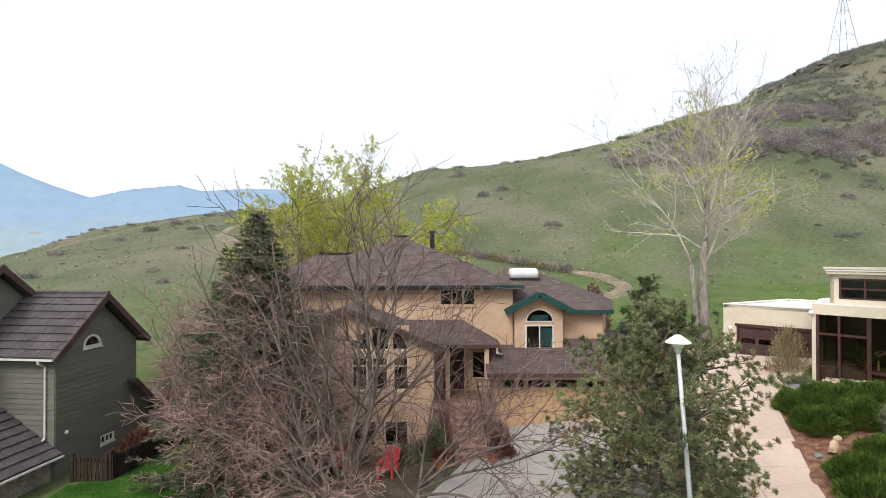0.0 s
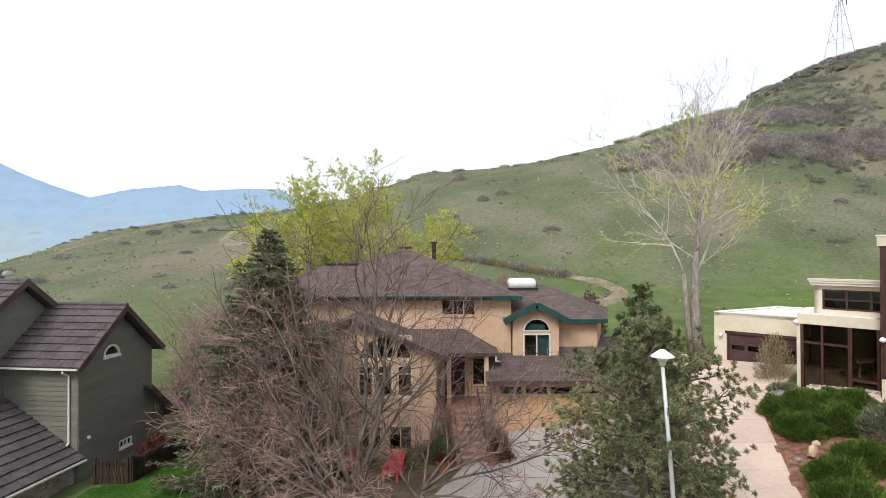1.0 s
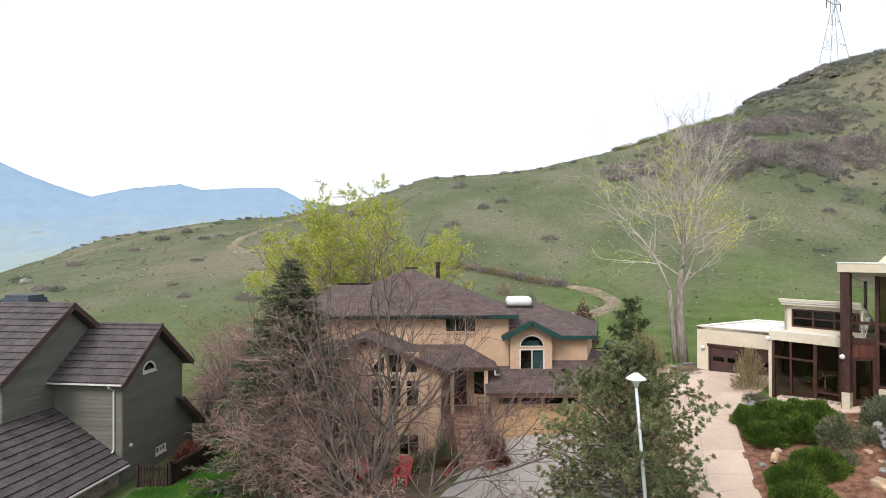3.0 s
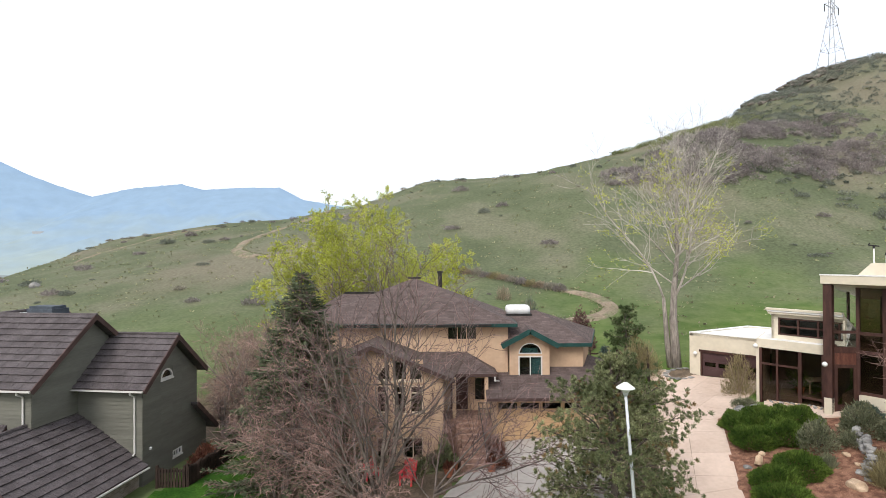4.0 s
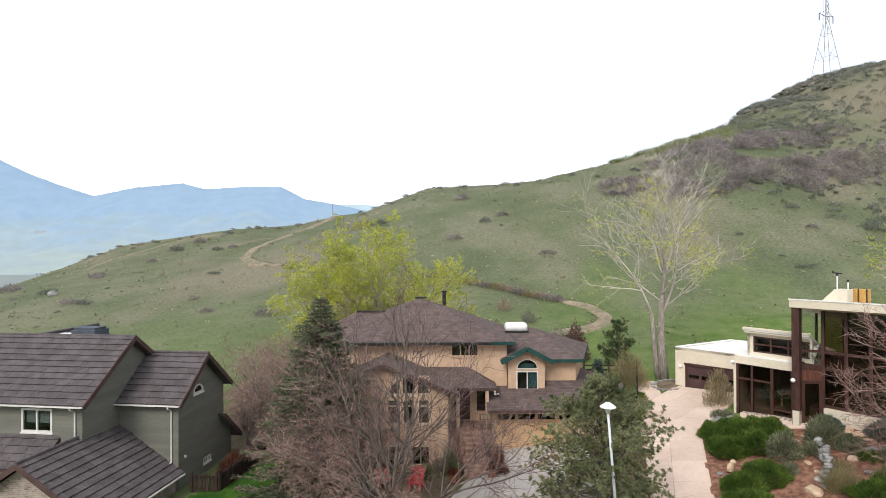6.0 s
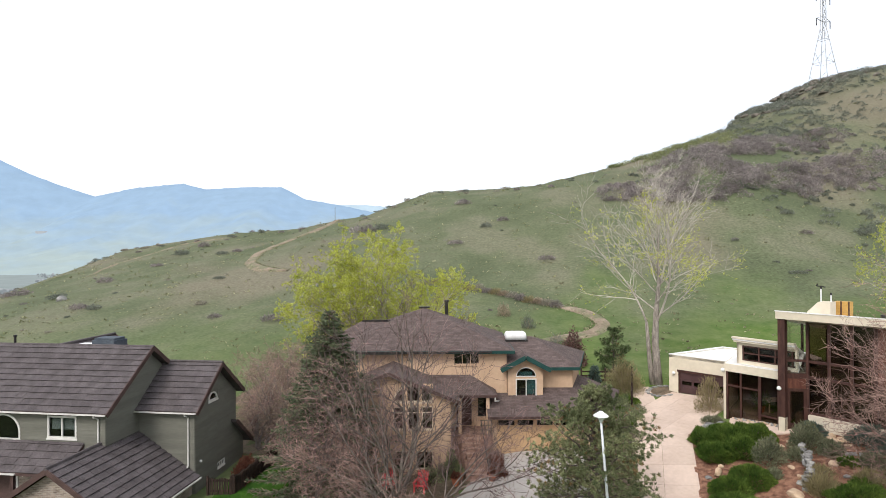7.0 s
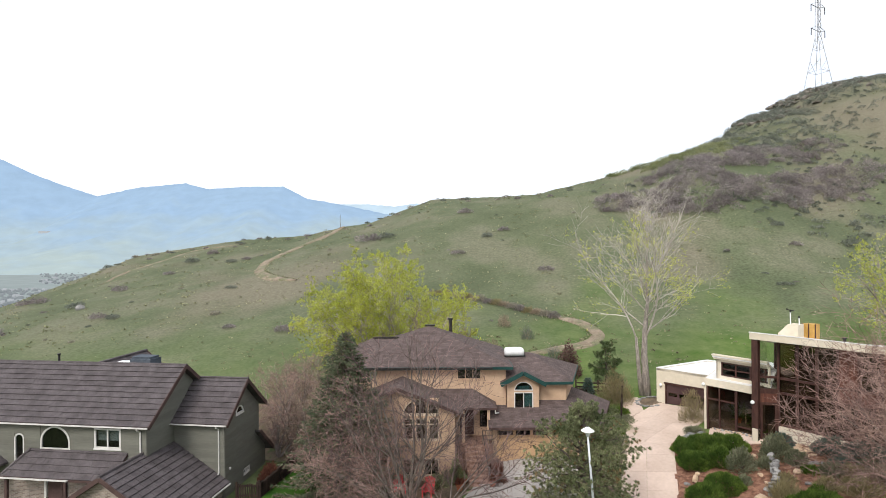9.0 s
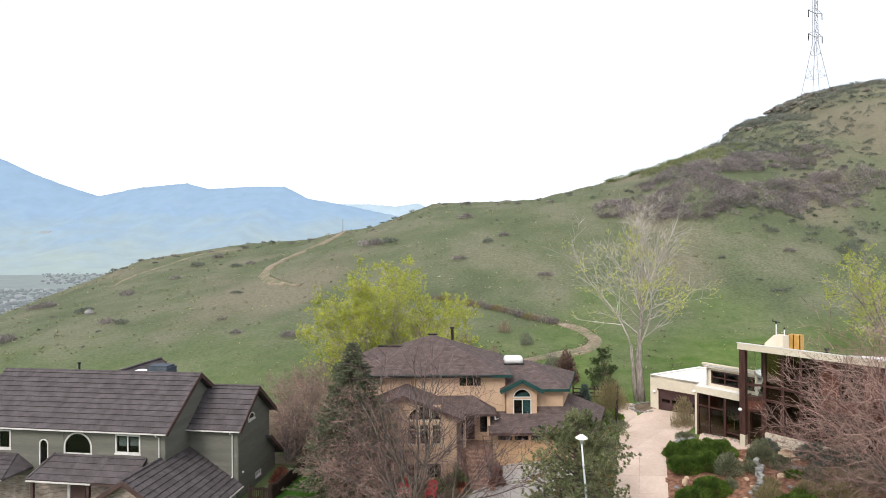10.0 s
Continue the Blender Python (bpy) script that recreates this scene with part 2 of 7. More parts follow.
M["lamp_lit"] = mat("lit_lamp_globe", (0.8, 0.78, 0.72), (0.85, 0.83, 0.78), 1.0, 0.4)
M["lamp_lit"].node_tree.nodes["Principled BSDF"].inputs["Emission Color"].default_value = (1.0, 0.9, 0.75, 1)
M["lamp_lit"].node_tree.nodes["Principled BSDF"].inputs["Emission Strength"].default_value = 1.2


def lush_foot(m):
    """Fresh green grass on the damp foot of the hill, in ragged patches, giving way to dry grass higher up."""
    n, l = m.node_tree.nodes, m.node_tree.links
    b = n["Principled BSDF"]
    old = b.inputs["Base Color"].links[0].from_socket
    tc, sp, nz, mu, mr, mx, cr = (n.new("ShaderNode" + k) for k in ("TexCoord", "SeparateXYZ", "TexNoise", "Math", "MapRange", "Mix", "ValToRGB"))
    l.new(tc.outputs["Object"], sp.inputs[0])
    l.new(tc.outputs["Object"], nz.inputs["Vector"])
    nz.inputs["Scale"].default_value, nz.inputs["Detail"].default_value = 0.09, 6
    mu.operation = "MULTIPLY_ADD"
    l.new(nz.outputs["Fac"], mu.inputs[0])
    mu.inputs[1].default_value = 46.0
    l.new(sp.outputs[1], mu.inputs[2])
    mr.inputs[1].default_value, mr.inputs[2].default_value = 62.0, 86.0
    mr.inputs[3].default_value, mr.inputs[4].default_value = 1.0, 0.0
    l.new(mu.outputs[0], mr.inputs[0])
    f2 = n.new("ShaderNodeTexNoise")
    f2.inputs["Scale"].default_value, f2.inputs["Detail"].default_value, f2.inputs["Roughness"].default_value = 0.55, 10, 0.68
    l.new(tc.outputs["Object"], f2.inputs["Vector"])
    cr.color_ramp.elements[0].position, cr.color_ramp.elements[1].position = 0.35, 0.68
    cr.color_ramp.elements[0].color, cr.color_ramp.elements[1].color = (0.062, 0.118, 0.020, 1), (0.152, 0.188, 0.066, 1)
    l.new(f2.outputs["Fac"], cr.inputs[0])
    mx.data_type = "RGBA"
    mr2, m2 = n.new("ShaderNodeMapRange"), n.new("ShaderNodeMath")
    mr2.inputs[1].default_value, mr2.inputs[2].default_value, mr2.inputs[3].default_value = -12.0, 14.0, 0.5
    l.new(sp.outputs[0], mr2.inputs[0])
    m2.operation = "MULTIPLY"
    l.new(mr.outputs[0], m2.inputs[0])
    l.new(mr2.outputs[0], m2.inputs[1])
    l.new(m2.outputs[0], mx.inputs["Factor"])
    l.new(old, mx.inputs[6])
    l.new(cr.outputs[0], mx.inputs[7])
    l.new(mx.outputs[2], b.inputs["Base Color"])


def stony_top(m):
    """Bare tan soil between the brush on the rocky upper slope, in ragged patches."""
    n, l = m.node_tree.nodes, m.node_tree.links
    b = n["Principled BSDF"]
    old = b.inputs["Base Color"].links[0].from_socket
    tc, sp, nz, mu, mr, mx = (n.new("ShaderNode" + k) for k in ("TexCoord", "SeparateXYZ", "TexNoise", "Math", "MapRange", "Mix"))
    l.new(tc.outputs["Object"], sp.inputs[0])
    l.new(tc.outputs["Object"], nz.inputs["Vector"])
    nz.inputs["Scale"].default_value, nz.inputs["Detail"].default_value, nz.inputs["Roughness"].default_value = 0.22, 9, 0.65
    mu.operation = "MULTIPLY_ADD"
    l.new(nz.outputs["Fac"], mu.inputs[0])
    mu.inputs[1].default_value = 40.0
    l.new(sp.outputs[2], mu.inputs[2])
    mr.inputs[1].default_value, mr.inputs[2].default_value = 56.0, 82.0
    mr.inputs[3].default_value, mr.inputs[4].default_value = 0.0, 0.62
    l.new(mu.outputs[0], mr.inputs[0])
    mx.data_type = "RGBA"
    l.new(mr.outputs[0], mx.inputs["Factor"])
    l.new(old, mx.inputs[6])
    mx.inputs[7].default_value = (0.205, 0.180, 0.135, 1)
    l.new(mx.outputs[2], b.inputs["Base Color"])


def translucent(m, share):
    """Thin leaves and needles let part of the light through."""
    n, l = m.node_tree.nodes, m.node_tree.links
    b, out = n["Principled BSDF"], n["Material Output"]
    tr, mx = n.new("ShaderNodeBsdfTranslucent"), n.new("ShaderNodeMixShader")
    l.new(b.inputs["Base Color"].links[0].from_socket, tr.inputs[0])
    mx.inputs[0].default_value = share
    l.new(b.outputs[0], mx.inputs[1])
    l.new(tr.outputs[0], mx.inputs[2])
    l.new(mx.outputs[0], out.inputs[0])


for key in M:
    if key.startswith("leaf_") or key in ("tuft", "straw", "scrub", "scrub_soft", "scrub_green", "brush_fresh"):
        translucent(M[key], 0.42)
lush_foot(M["hill"])
stony_top(M["hill"])


# ---- building helpers ----
class Geo:
    """Collects vertices, faces and, where wanted, UVs in metres."""

    def __init__(self):
        self.v, self.f, self.uv = [], [], []

    def add(self, verts, faces, uvs=None):
        k = len(self.v)
        self.v += [tuple(p) for p in verts]
        self.f += [tuple(i + k for i in q) for q in faces]
        self.uv += uvs if uvs else [(0.0, 0.0)] * len(verts)
        return self

    def box(self, x0, x1, y0, y1, z0, z1):
        p = [(x, y, z) for z in (z0, z1) for x, y in ((x0, y0), (x1, y0), (x1, y1), (x0, y1))]
        return self.add(p, [(3, 2, 1, 0), (4, 5, 6, 7), (0, 1, 5, 4), (1, 2, 6, 5), (2, 3, 7, 6), (3, 0, 4, 7)])

    def prism(self, poly, z0, z1):
        n = len(poly)
        p = [(x, y, z0) for x, y in poly] + [(x, y, z1) for x, y in poly]
        return self.add(p, [tuple(range(n))[::-1], tuple(range(n, 2 * n))] + [(i, (i + 1) % n, n + (i + 1) % n, n + i) for i in range(n)])

    def slab(self, top, thick, uvs=None):
        """A flat piece: its upper outline and how far it reaches downwards (a number or a vector)."""
        n = len(top)
        d = Vector(thick) if not isinstance(thick, (int, float)) else Vector((0, 0, -thick))
        p = [Vector(q) for q in top]
        p += [q + d for q in p]
        return self.add(p, [tuple(range(n)), tuple(range(n, 2 * n))[::-1]] + [(i, n + i, n + (i + 1) % n, (i + 1) % n) for i in range(n)], uvs * 2 if uvs else None)

    def tube(self, pts, rad, k=5, cap=True):
        pts = [Vector(p) for p in pts]
        base, verts, faces = len(pts), [], []
        side = None
        for i, p in enumerate(pts):
            d = (pts[min(i + 1, base - 1)] - pts[max(i - 1, 0)]).normalized()
            if side is None:
                side = d.orthogonal().normalized()
            side = (side - d * side.dot(d)).normalized()
            up = d.cross(side)
            for j in range(k):
                a = 2 * math.pi * j / k
                verts.append(p + (side * math.cos(a) + up * math.sin(a)) * rad[i])
        for i in range(base - 1):
            for j in range(k):
                faces.append((i * k + j, i * k + (j + 1) % k, (i + 1) * k + (j + 1) % k, (i + 1) * k + j))
        if cap and k > 2:
            faces += [tuple(range(k))[::-1], tuple(range((base - 1) * k, base * k))]
        return self.add(verts, faces)

    def beam(self, a, b, w, h):
        """A straight bar of rectangular section from a to b (centres)."""
        a, b = Vector(a), Vector(b)
        d = (b - a).normalized()
        s = d.cross(Vector((0, 0, 1)))
        s = (s if s.length > 1e-4 else Vector((1, 0, 0))).normalized() * (w / 2)
        u = s.cross(d).normalized() * (h / 2)
        p = [q + i * s + j * u for q in (a, b) for i, j in ((-1, -1), (1, -1), (1, 1), (-1, 1))]
        return self.add(p, [(3, 2, 1, 0), (4, 5, 6, 7), (0, 1, 5, 4), (1, 2, 6, 5), (2, 3, 7, 6), (3, 0, 4, 7)])

    def lathe(self, c, prof, k=16):
        v, f, n = [], [], len(prof)
        for r, z in prof:
            v += [(c[0] + r * math.cos(2 * math.pi * j / k), c[1] + r * math.sin(2 * math.pi * j / k), c[2] + z) for j in range(k)]
        for i in range(n - 1):
            f += [(i * k + j, i * k + (j + 1) % k, (i + 1) * k + (j + 1) % k, (i + 1) * k + j) for j in range(k)]
        f += [tuple(range(k))[::-1], tuple(range((n - 1) * k, n * k))]
        return self.add(v, f)


def thing(name, base, label, category, group="", kind="", turn=0.0):
    """An Empty at a thing's base."""
    ob = new(name)
    ob.matrix_world = pose(*base, 0, 0, turn)
    ob.empty_display_size = 0.3
    return tagged(ob, label, category, group, kind)


def mesh_of(name, geo, material, shift=None, smooth=False):
    me = bpy.data.meshes.new(name)
    v = np.array(geo.v, dtype=float).reshape(-1, 3)
    if shift is not None:
        v = v - np.array(shift)
    me.from_pydata(v.tolist(), [], geo.f)
    me.materials.append(material)
    if any(u != (0.0, 0.0) for u in geo.uv):
        lay_uv = me.uv_layers.new(name="UVMap")
        idx = np.zeros(len(me.loops), dtype=np.int32)
        me.loops.foreach_get("vertex_index", idx)
        lay_uv.data.foreach_set("uv", np.array(geo.uv, dtype=np.float32)[idx].ravel())
    if smooth:
        me.polygons.foreach_set("use_smooth", [True] * len(me.polygons))
    me.update()
    return me


def part(name, geo, material, parent, label="", own=True, smooth=False):
    """One mesh under a thing. own: the geometry is in the thing's own axes; otherwise it is in world axes (thing not turned)."""
    top = parent
    while top.parent:
        top = top.parent
    me = mesh_of(name, geo, material, None if own else top.location, smooth)
    ob = new(name, me)
    ob.parent = parent
    if label:
        ob["label"] = label
    return ob


def single(name, geo, material, base, label, category, group="", kind="", smooth=False):
    """A thing that is one mesh; the geometry is in world axes, the origin goes to base."""
    ob = new(name, mesh_of(name, geo, material, base, smooth))
    ob.location = base
    return tagged(ob, label, category, group, kind)


def clip(poly, axis, limit, sign):
    out = []
    for i, p in enumerate(poly):
        q = poly[(i + 1) % len(poly)]
        a, b = sign * (p[axis] - limit), sign * (q[axis] - limit)
        if a >= 0:
            out.append(p)
        if (a >= 0) != (b >= 0):
            s = a / (a - b)
            out.append((p[0] + (q[0] - p[0]) * s, p[1] + (q[1] - p[1]) * s))
    return out


def cell(poly, x0, x1, y0, y1):
    for axis, limit, sign in ((0, x0, 1), (0, x1, -1), (1, y0, 1), (1, y1, -1)):
        if len(poly) < 3:
            return []
        poly = clip(poly, axis, limit, sign)
    if len(poly) < 3:
        return []
    area = abs(sum(p[0] * q[1] - q[0] * p[1] for p, q in zip(poly, poly[1:] + poly[:1]))) / 2
    return poly if area > 0.004 else []


class Plane:
    """A flat place: origin, first axis, second axis; out is its outer side."""

    def __init__(self, o, ex, ey):
        self.o, self.ex, self.ey = Vector(o), Vector(ex).normalized(), Vector(ey).normalized()
        self.out = self.ex.cross(self.ey).normalized()

    def at(self, p, lift=0.0):
        return self.o + self.ex * p[0] + self.ey * p[1] + self.out * lift


def cuts(lo, hi, holes, axis):
    return sorted({lo, hi, *(v for h in holes for v in (h[2 * axis], h[2 * axis + 1]) if lo < v < hi)})


def panels(poly, holes):
    """The convex pieces of a convex outline round rectangular holes (x0, x1, y0, y1)."""
    xs, ys = [p[0] for p in poly], [p[1] for p in poly]
    out = []
    cx, cy = cuts(min(xs), max(xs), holes, 0), cuts(min(ys), max(ys), holes, 1)
    for x0, x1 in zip(cx, cx[1:]):
        for y0, y1 in zip(cy, cy[1:]):
            mx, my = (x0 + x1) / 2, (y0 + y1) / 2
            if any(h[0] < mx < h[1] and h[2] < my < h[3] for h in holes):
                continue
            q = cell(poly, x0, x1, y0, y1)
            if q:
                out.append(q)
    return out


def wall(name, pl, poly, holes, thick, material, parent, label="", own=True):
    g = Geo()
    for q in panels(poly, holes):
        g.slab([pl.at(p) for p in q], -pl.out * thick, [(p[0], p[1]) for p in q])
    return part(name, welded(g), material, parent, label, own)


def welded(g):
    """The same solid with its touching cells joined and the walls between them taken out."""
    seen, to, out = {}, [], Geo()
    for p, u in zip(g.v, g.uv):
        k = tuple(round(c, 3) for c in p)
        if k not in seen:
            seen[k] = len(out.v)
            out.v.append(tuple(p))
            out.uv.append(u)
        to.append(seen[k])
    faces = {}
    for f in g.f:
        q = tuple(to[i] for i in f)
        faces.setdefault(frozenset(q), []).append(q)
    out.f = [v[0] for k, v in faces.items() if len(v) == 1 and len(k) > 2]
    return out


def lay(name, pl, poly, holes, row, length, thick, material, parent, tilt=0.0, gap=0.006, stagger=0.5, own=True, start=0.0, ribs=1):
    """Boards, tiles or slabs in rows over an outline: each one an object of its own."""
    xs, ys = [p[0] for p in poly], [p[1] for p in poly]
    y, k, n = min(ys) + start, 0, 0
    while y < max(ys) - 0.01:
        x = min(xs) - length * (stagger * (k % 2))
        while x < max(xs):
            box = cell(poly, x + gap, x + length, y + gap, y + row)
            for q in (panels(box, holes) if box else []):
                g = Geo()
                for r in range(ribs):
                    c = cell(q, x + length * r / ribs, x + length * (r + 1) / ribs, y, y + row) if ribs > 1 else q
                    if not c:
                        continue
                    top = [pl.at(p, thick + 0.014 * (r % 2) + tilt * (1 - (p[1] - y) / row)) for p in c]
                    low = [pl.at(p, 0.0) for p in c]
                    m = len(c)
                    g.add(top + low, [tuple(range(m)), tuple(range(m, 2 * m))[::-1]] + [(i, m + i, m + (i + 1) % m, (i + 1) % m) for i in range(m)])
                part(name, g, material, parent, own=own)
                n += 1
            x += length
        y += row
        k += 1
    return n


def roof(name, corners, thick, material, parent, own=True, label=""):
    """A sloping roof plane with thickness; the first two corners lie along the eave. UVs in metres up the slope."""
    p = [Vector(c) for c in corners]
    ex = (p[1] - p[0]).normalized()
    n = ex.cross(p[2] - p[0]).normalized()
    ey = n.cross(ex)
    uvs = [((q - p[0]).dot(ex) + 50, (q - p[0]).dot(ey) + 50) for q in p]
    return part(name, Geo().slab(p, thick, uvs), material, parent, label, own)


def roof_plane(corners):
    """The plane of a roof slope and its outline in that plane."""
    p = [Vector(c) for c in corners]
    ex = (p[1] - p[0]).normalized()
    n = ex.cross(p[2] - p[0]).normalized()
    pl = Plane(p[0], ex, n.cross(ex))
    return pl, [((q - p[0]).dot(pl.ex), (q - p[0]).dot(pl.ey)) for q in p]


def arch_fill(pl, x0, x1, y0, y1, thick, k=10):
    """The two corners left over above a round-headed opening that springs at y0 and ends at y1."""
    g = Geo()
    c, r, h = (x0 + x1) / 2, (x1 - x0) / 2, y1 - y0
    for sgn in (-1, 1):
        arc = [(c + sgn * r * math.cos(a), y0 + h * math.sin(a)) for a in [math.pi / 2 * i / k for i in range(k + 1)]]
        for p, q in zip(arc, arc[1:]):
            quad = [p, (p[0], y1 + 0.002), (q[0], y1 + 0.002), q]
            if sgn > 0:
                quad.reverse()
            g.slab([pl.at(s) for s in quad], -pl.out * thick)
    return g


def arch_ring(pl, x0, x1, y0, y1, w, depth, k=14):
    g = Geo()
    c, r, h = (x0 + x1) / 2, (x1 - x0) / 2, y1 - y0
    for i in range(k):
        a, b = math.pi * i / k, math.pi * (i + 1) / k
        q = [(c + (r + e) * math.cos(t), y0 + (h + e) * math.sin(t)) for t, e in ((a, 0), (a, w), (b, w), (b, 0))]
        g.slab([pl.at(s, depth) for s in q], -pl.out * (depth + 0.05))
    return g


def bar(pl, x0, x1, y0, y1, lift, back):
    return Geo().slab([pl.at(p, lift) for p in ((x0, y0), (x1, y0), (x1, y1), (x0, y1))], -pl.out * (lift + back))


def window(pl, x0, x1, y0, y1, parent, frame_mat, w=0.07, mullions=1, glass="glass", own=True, rails=(), sill=True, arch=0.0, blind=None):
    """A window in an opening: frame, mullions, a pane to each field, a sill; arch: the height of a round head above y1."""
    win = new("window")
    win.parent = parent
    g = Geo()
    for q in ((x0, x0 + w, y0, y1), (x1 - w, x1, y0, y1), (x0 + w, x1 - w, y0, y0 + w)) + (() if arch else ((x0 + w, x1 - w, y1 - w, y1),)):
        b = bar(pl, *q, 0.035, 0.06)
        g.add(b.v, b.f)
    if arch:
        b = arch_ring(pl, x0 + w, x1 - w, y1, y1 + arch - w, w, 0.035)
        g.add(b.v, b.f)
    part("window_frame", g, frame_mat, win, own=own)
    xs = [x0 + w + (x1 - x0 - 2 * w) * i / mullions for i in range(mullions + 1)]
    ys = [y0 + w, *rails, y1 - (0 if arch else w)]
    for i, xm in enumerate(xs[1:-1]):
        part("mullion", bar(pl, xm - w * 0.4, xm + w * 0.4, y0 + w, y1 + arch * 0.85 - (0 if arch else w), 0.03, 0.04), frame_mat, win, own=own)
    for r in rails:
        part("glazing_bar", bar(pl, x0 + w, x1 - w, r - w * 0.4, r + w * 0.4, 0.028, 0.04), frame_mat, win, own=own)
    for a, b in zip(xs, xs[1:]):
        for c, d in zip(ys, ys[1:]):
            o = part("pane", bar(pl, a, b, c, d, -0.03, 0.045), M[glass], win, own=own)
            o.visible_shadow = False
    if arch:
        c, r, k = (x0 + x1) / 2, (x1 - x0) / 2 - w, 14
        pts = [(c + r * math.cos(math.pi * i / k), y1 + (arch - w) * math.sin(math.pi * i / k)) for i in range(k + 1)]
        o = part("pane", Geo().slab([pl.at(p, -0.03) for p in pts], -pl.out * 0.015), M[glass], win, "round-headed pane", own=own)
        o.visible_shadow = False
    if sill:
        part("window_sill", bar(pl, x0 - 0.04, x1 + 0.04, y0 - 0.07, y0 - 0.002, 0.07, 0.02), frame_mat, win, own=own)
    if blind:
        bx0, bx1, by0, by1, key = blind
        part("blind", bar(pl, bx0, bx1, by0, by1, -0.10, 0.12), M[key], win, own=own)
    return win


def blade(g, p, d, length, width, rng):
    s = d.cross(Vector((rng.uniform(-1, 1), rng.uniform(-1, 1), rng.uniform(-1, 1))))
    s = s.normalized() * width if s.length > 1e-5 else Vector((width, 0, 0))
    m = p + d * length * 0.45
    g.add([p, m + s, p + d * length, m - s], [(0, 1, 2, 3)])


def rand_dir(rng):
    while True:
        v = Vector((rng.uniform(-1, 1), rng.uniform(-1, 1), rng.uniform(-1, 1)))
        if 0.05 < v.length < 1:
            return v.normalized()


# ---- the ground ----
def smooth(a, b, x):
    t = np.clip((x - a) / (b - a), 0, 1)
    return t * t * (3 - 2 * t)


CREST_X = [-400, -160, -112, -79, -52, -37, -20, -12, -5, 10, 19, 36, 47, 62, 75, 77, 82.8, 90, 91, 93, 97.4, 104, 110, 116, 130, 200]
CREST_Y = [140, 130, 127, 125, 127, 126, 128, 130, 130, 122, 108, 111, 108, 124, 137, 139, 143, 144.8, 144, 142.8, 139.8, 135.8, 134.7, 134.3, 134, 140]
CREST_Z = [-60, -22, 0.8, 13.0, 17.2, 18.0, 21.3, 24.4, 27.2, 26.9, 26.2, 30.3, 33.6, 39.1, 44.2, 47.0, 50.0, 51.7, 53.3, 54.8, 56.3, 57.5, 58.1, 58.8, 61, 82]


def yard_height(x, y):
    level = np.interp(x, [-60, -14, -3, 1.5, 4, 9, 12, 14.3, 17, 20.5, 26, 45], [-1.9, -1.2, -1.15, -0.85, -0.45, -0.05, 0.55, 0.9, 1.3, 1.95, 2.7, 4.5])
    fall = np.interp(x, [-60, -3, 4, 12, 20, 40], [0.01, 0.02, 0.08, 0.17, 0.07, 0.05])
    return level - fall * np.maximum(24 - np.maximum(y, 8), 0) + 0.03 * np.clip(y - 24, 0, 12)


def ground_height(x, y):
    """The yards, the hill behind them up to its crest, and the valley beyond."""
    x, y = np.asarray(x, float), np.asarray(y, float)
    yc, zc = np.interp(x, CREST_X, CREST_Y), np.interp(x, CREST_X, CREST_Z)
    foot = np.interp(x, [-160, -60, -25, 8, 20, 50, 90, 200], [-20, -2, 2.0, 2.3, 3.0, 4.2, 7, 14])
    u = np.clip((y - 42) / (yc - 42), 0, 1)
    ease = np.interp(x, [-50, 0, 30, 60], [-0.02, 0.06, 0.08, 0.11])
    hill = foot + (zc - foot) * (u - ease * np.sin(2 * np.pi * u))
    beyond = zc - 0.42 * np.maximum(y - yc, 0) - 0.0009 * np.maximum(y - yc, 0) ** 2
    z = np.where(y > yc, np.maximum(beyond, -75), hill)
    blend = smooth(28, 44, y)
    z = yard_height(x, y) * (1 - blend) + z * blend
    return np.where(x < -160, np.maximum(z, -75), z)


def gh(x, y):
    return float(ground_height(x, y)) + bumpy(x, y)


def bumpy(x, y):
    far = min(max((y - 44) / 20, 0), 1)
    return far * (noise.noise(Vector((x * 0.09, y * 0.09, 0))) * 0.35 + noise.noise(Vector((x * 0.33, y * 0.33, 3))) * 0.16)


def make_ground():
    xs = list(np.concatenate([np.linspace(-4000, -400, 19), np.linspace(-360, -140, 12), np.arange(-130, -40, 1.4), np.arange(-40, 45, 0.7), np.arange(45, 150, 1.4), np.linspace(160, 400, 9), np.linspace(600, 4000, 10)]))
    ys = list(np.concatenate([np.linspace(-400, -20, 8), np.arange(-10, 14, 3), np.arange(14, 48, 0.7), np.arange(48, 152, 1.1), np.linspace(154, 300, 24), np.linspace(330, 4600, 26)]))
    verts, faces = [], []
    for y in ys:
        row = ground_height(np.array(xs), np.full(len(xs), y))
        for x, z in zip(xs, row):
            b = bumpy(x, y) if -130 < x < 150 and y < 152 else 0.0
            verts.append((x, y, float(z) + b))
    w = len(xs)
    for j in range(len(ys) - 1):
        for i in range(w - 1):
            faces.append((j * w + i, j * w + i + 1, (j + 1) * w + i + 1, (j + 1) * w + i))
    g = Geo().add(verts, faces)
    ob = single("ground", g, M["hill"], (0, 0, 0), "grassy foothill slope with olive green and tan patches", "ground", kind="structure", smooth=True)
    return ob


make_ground()


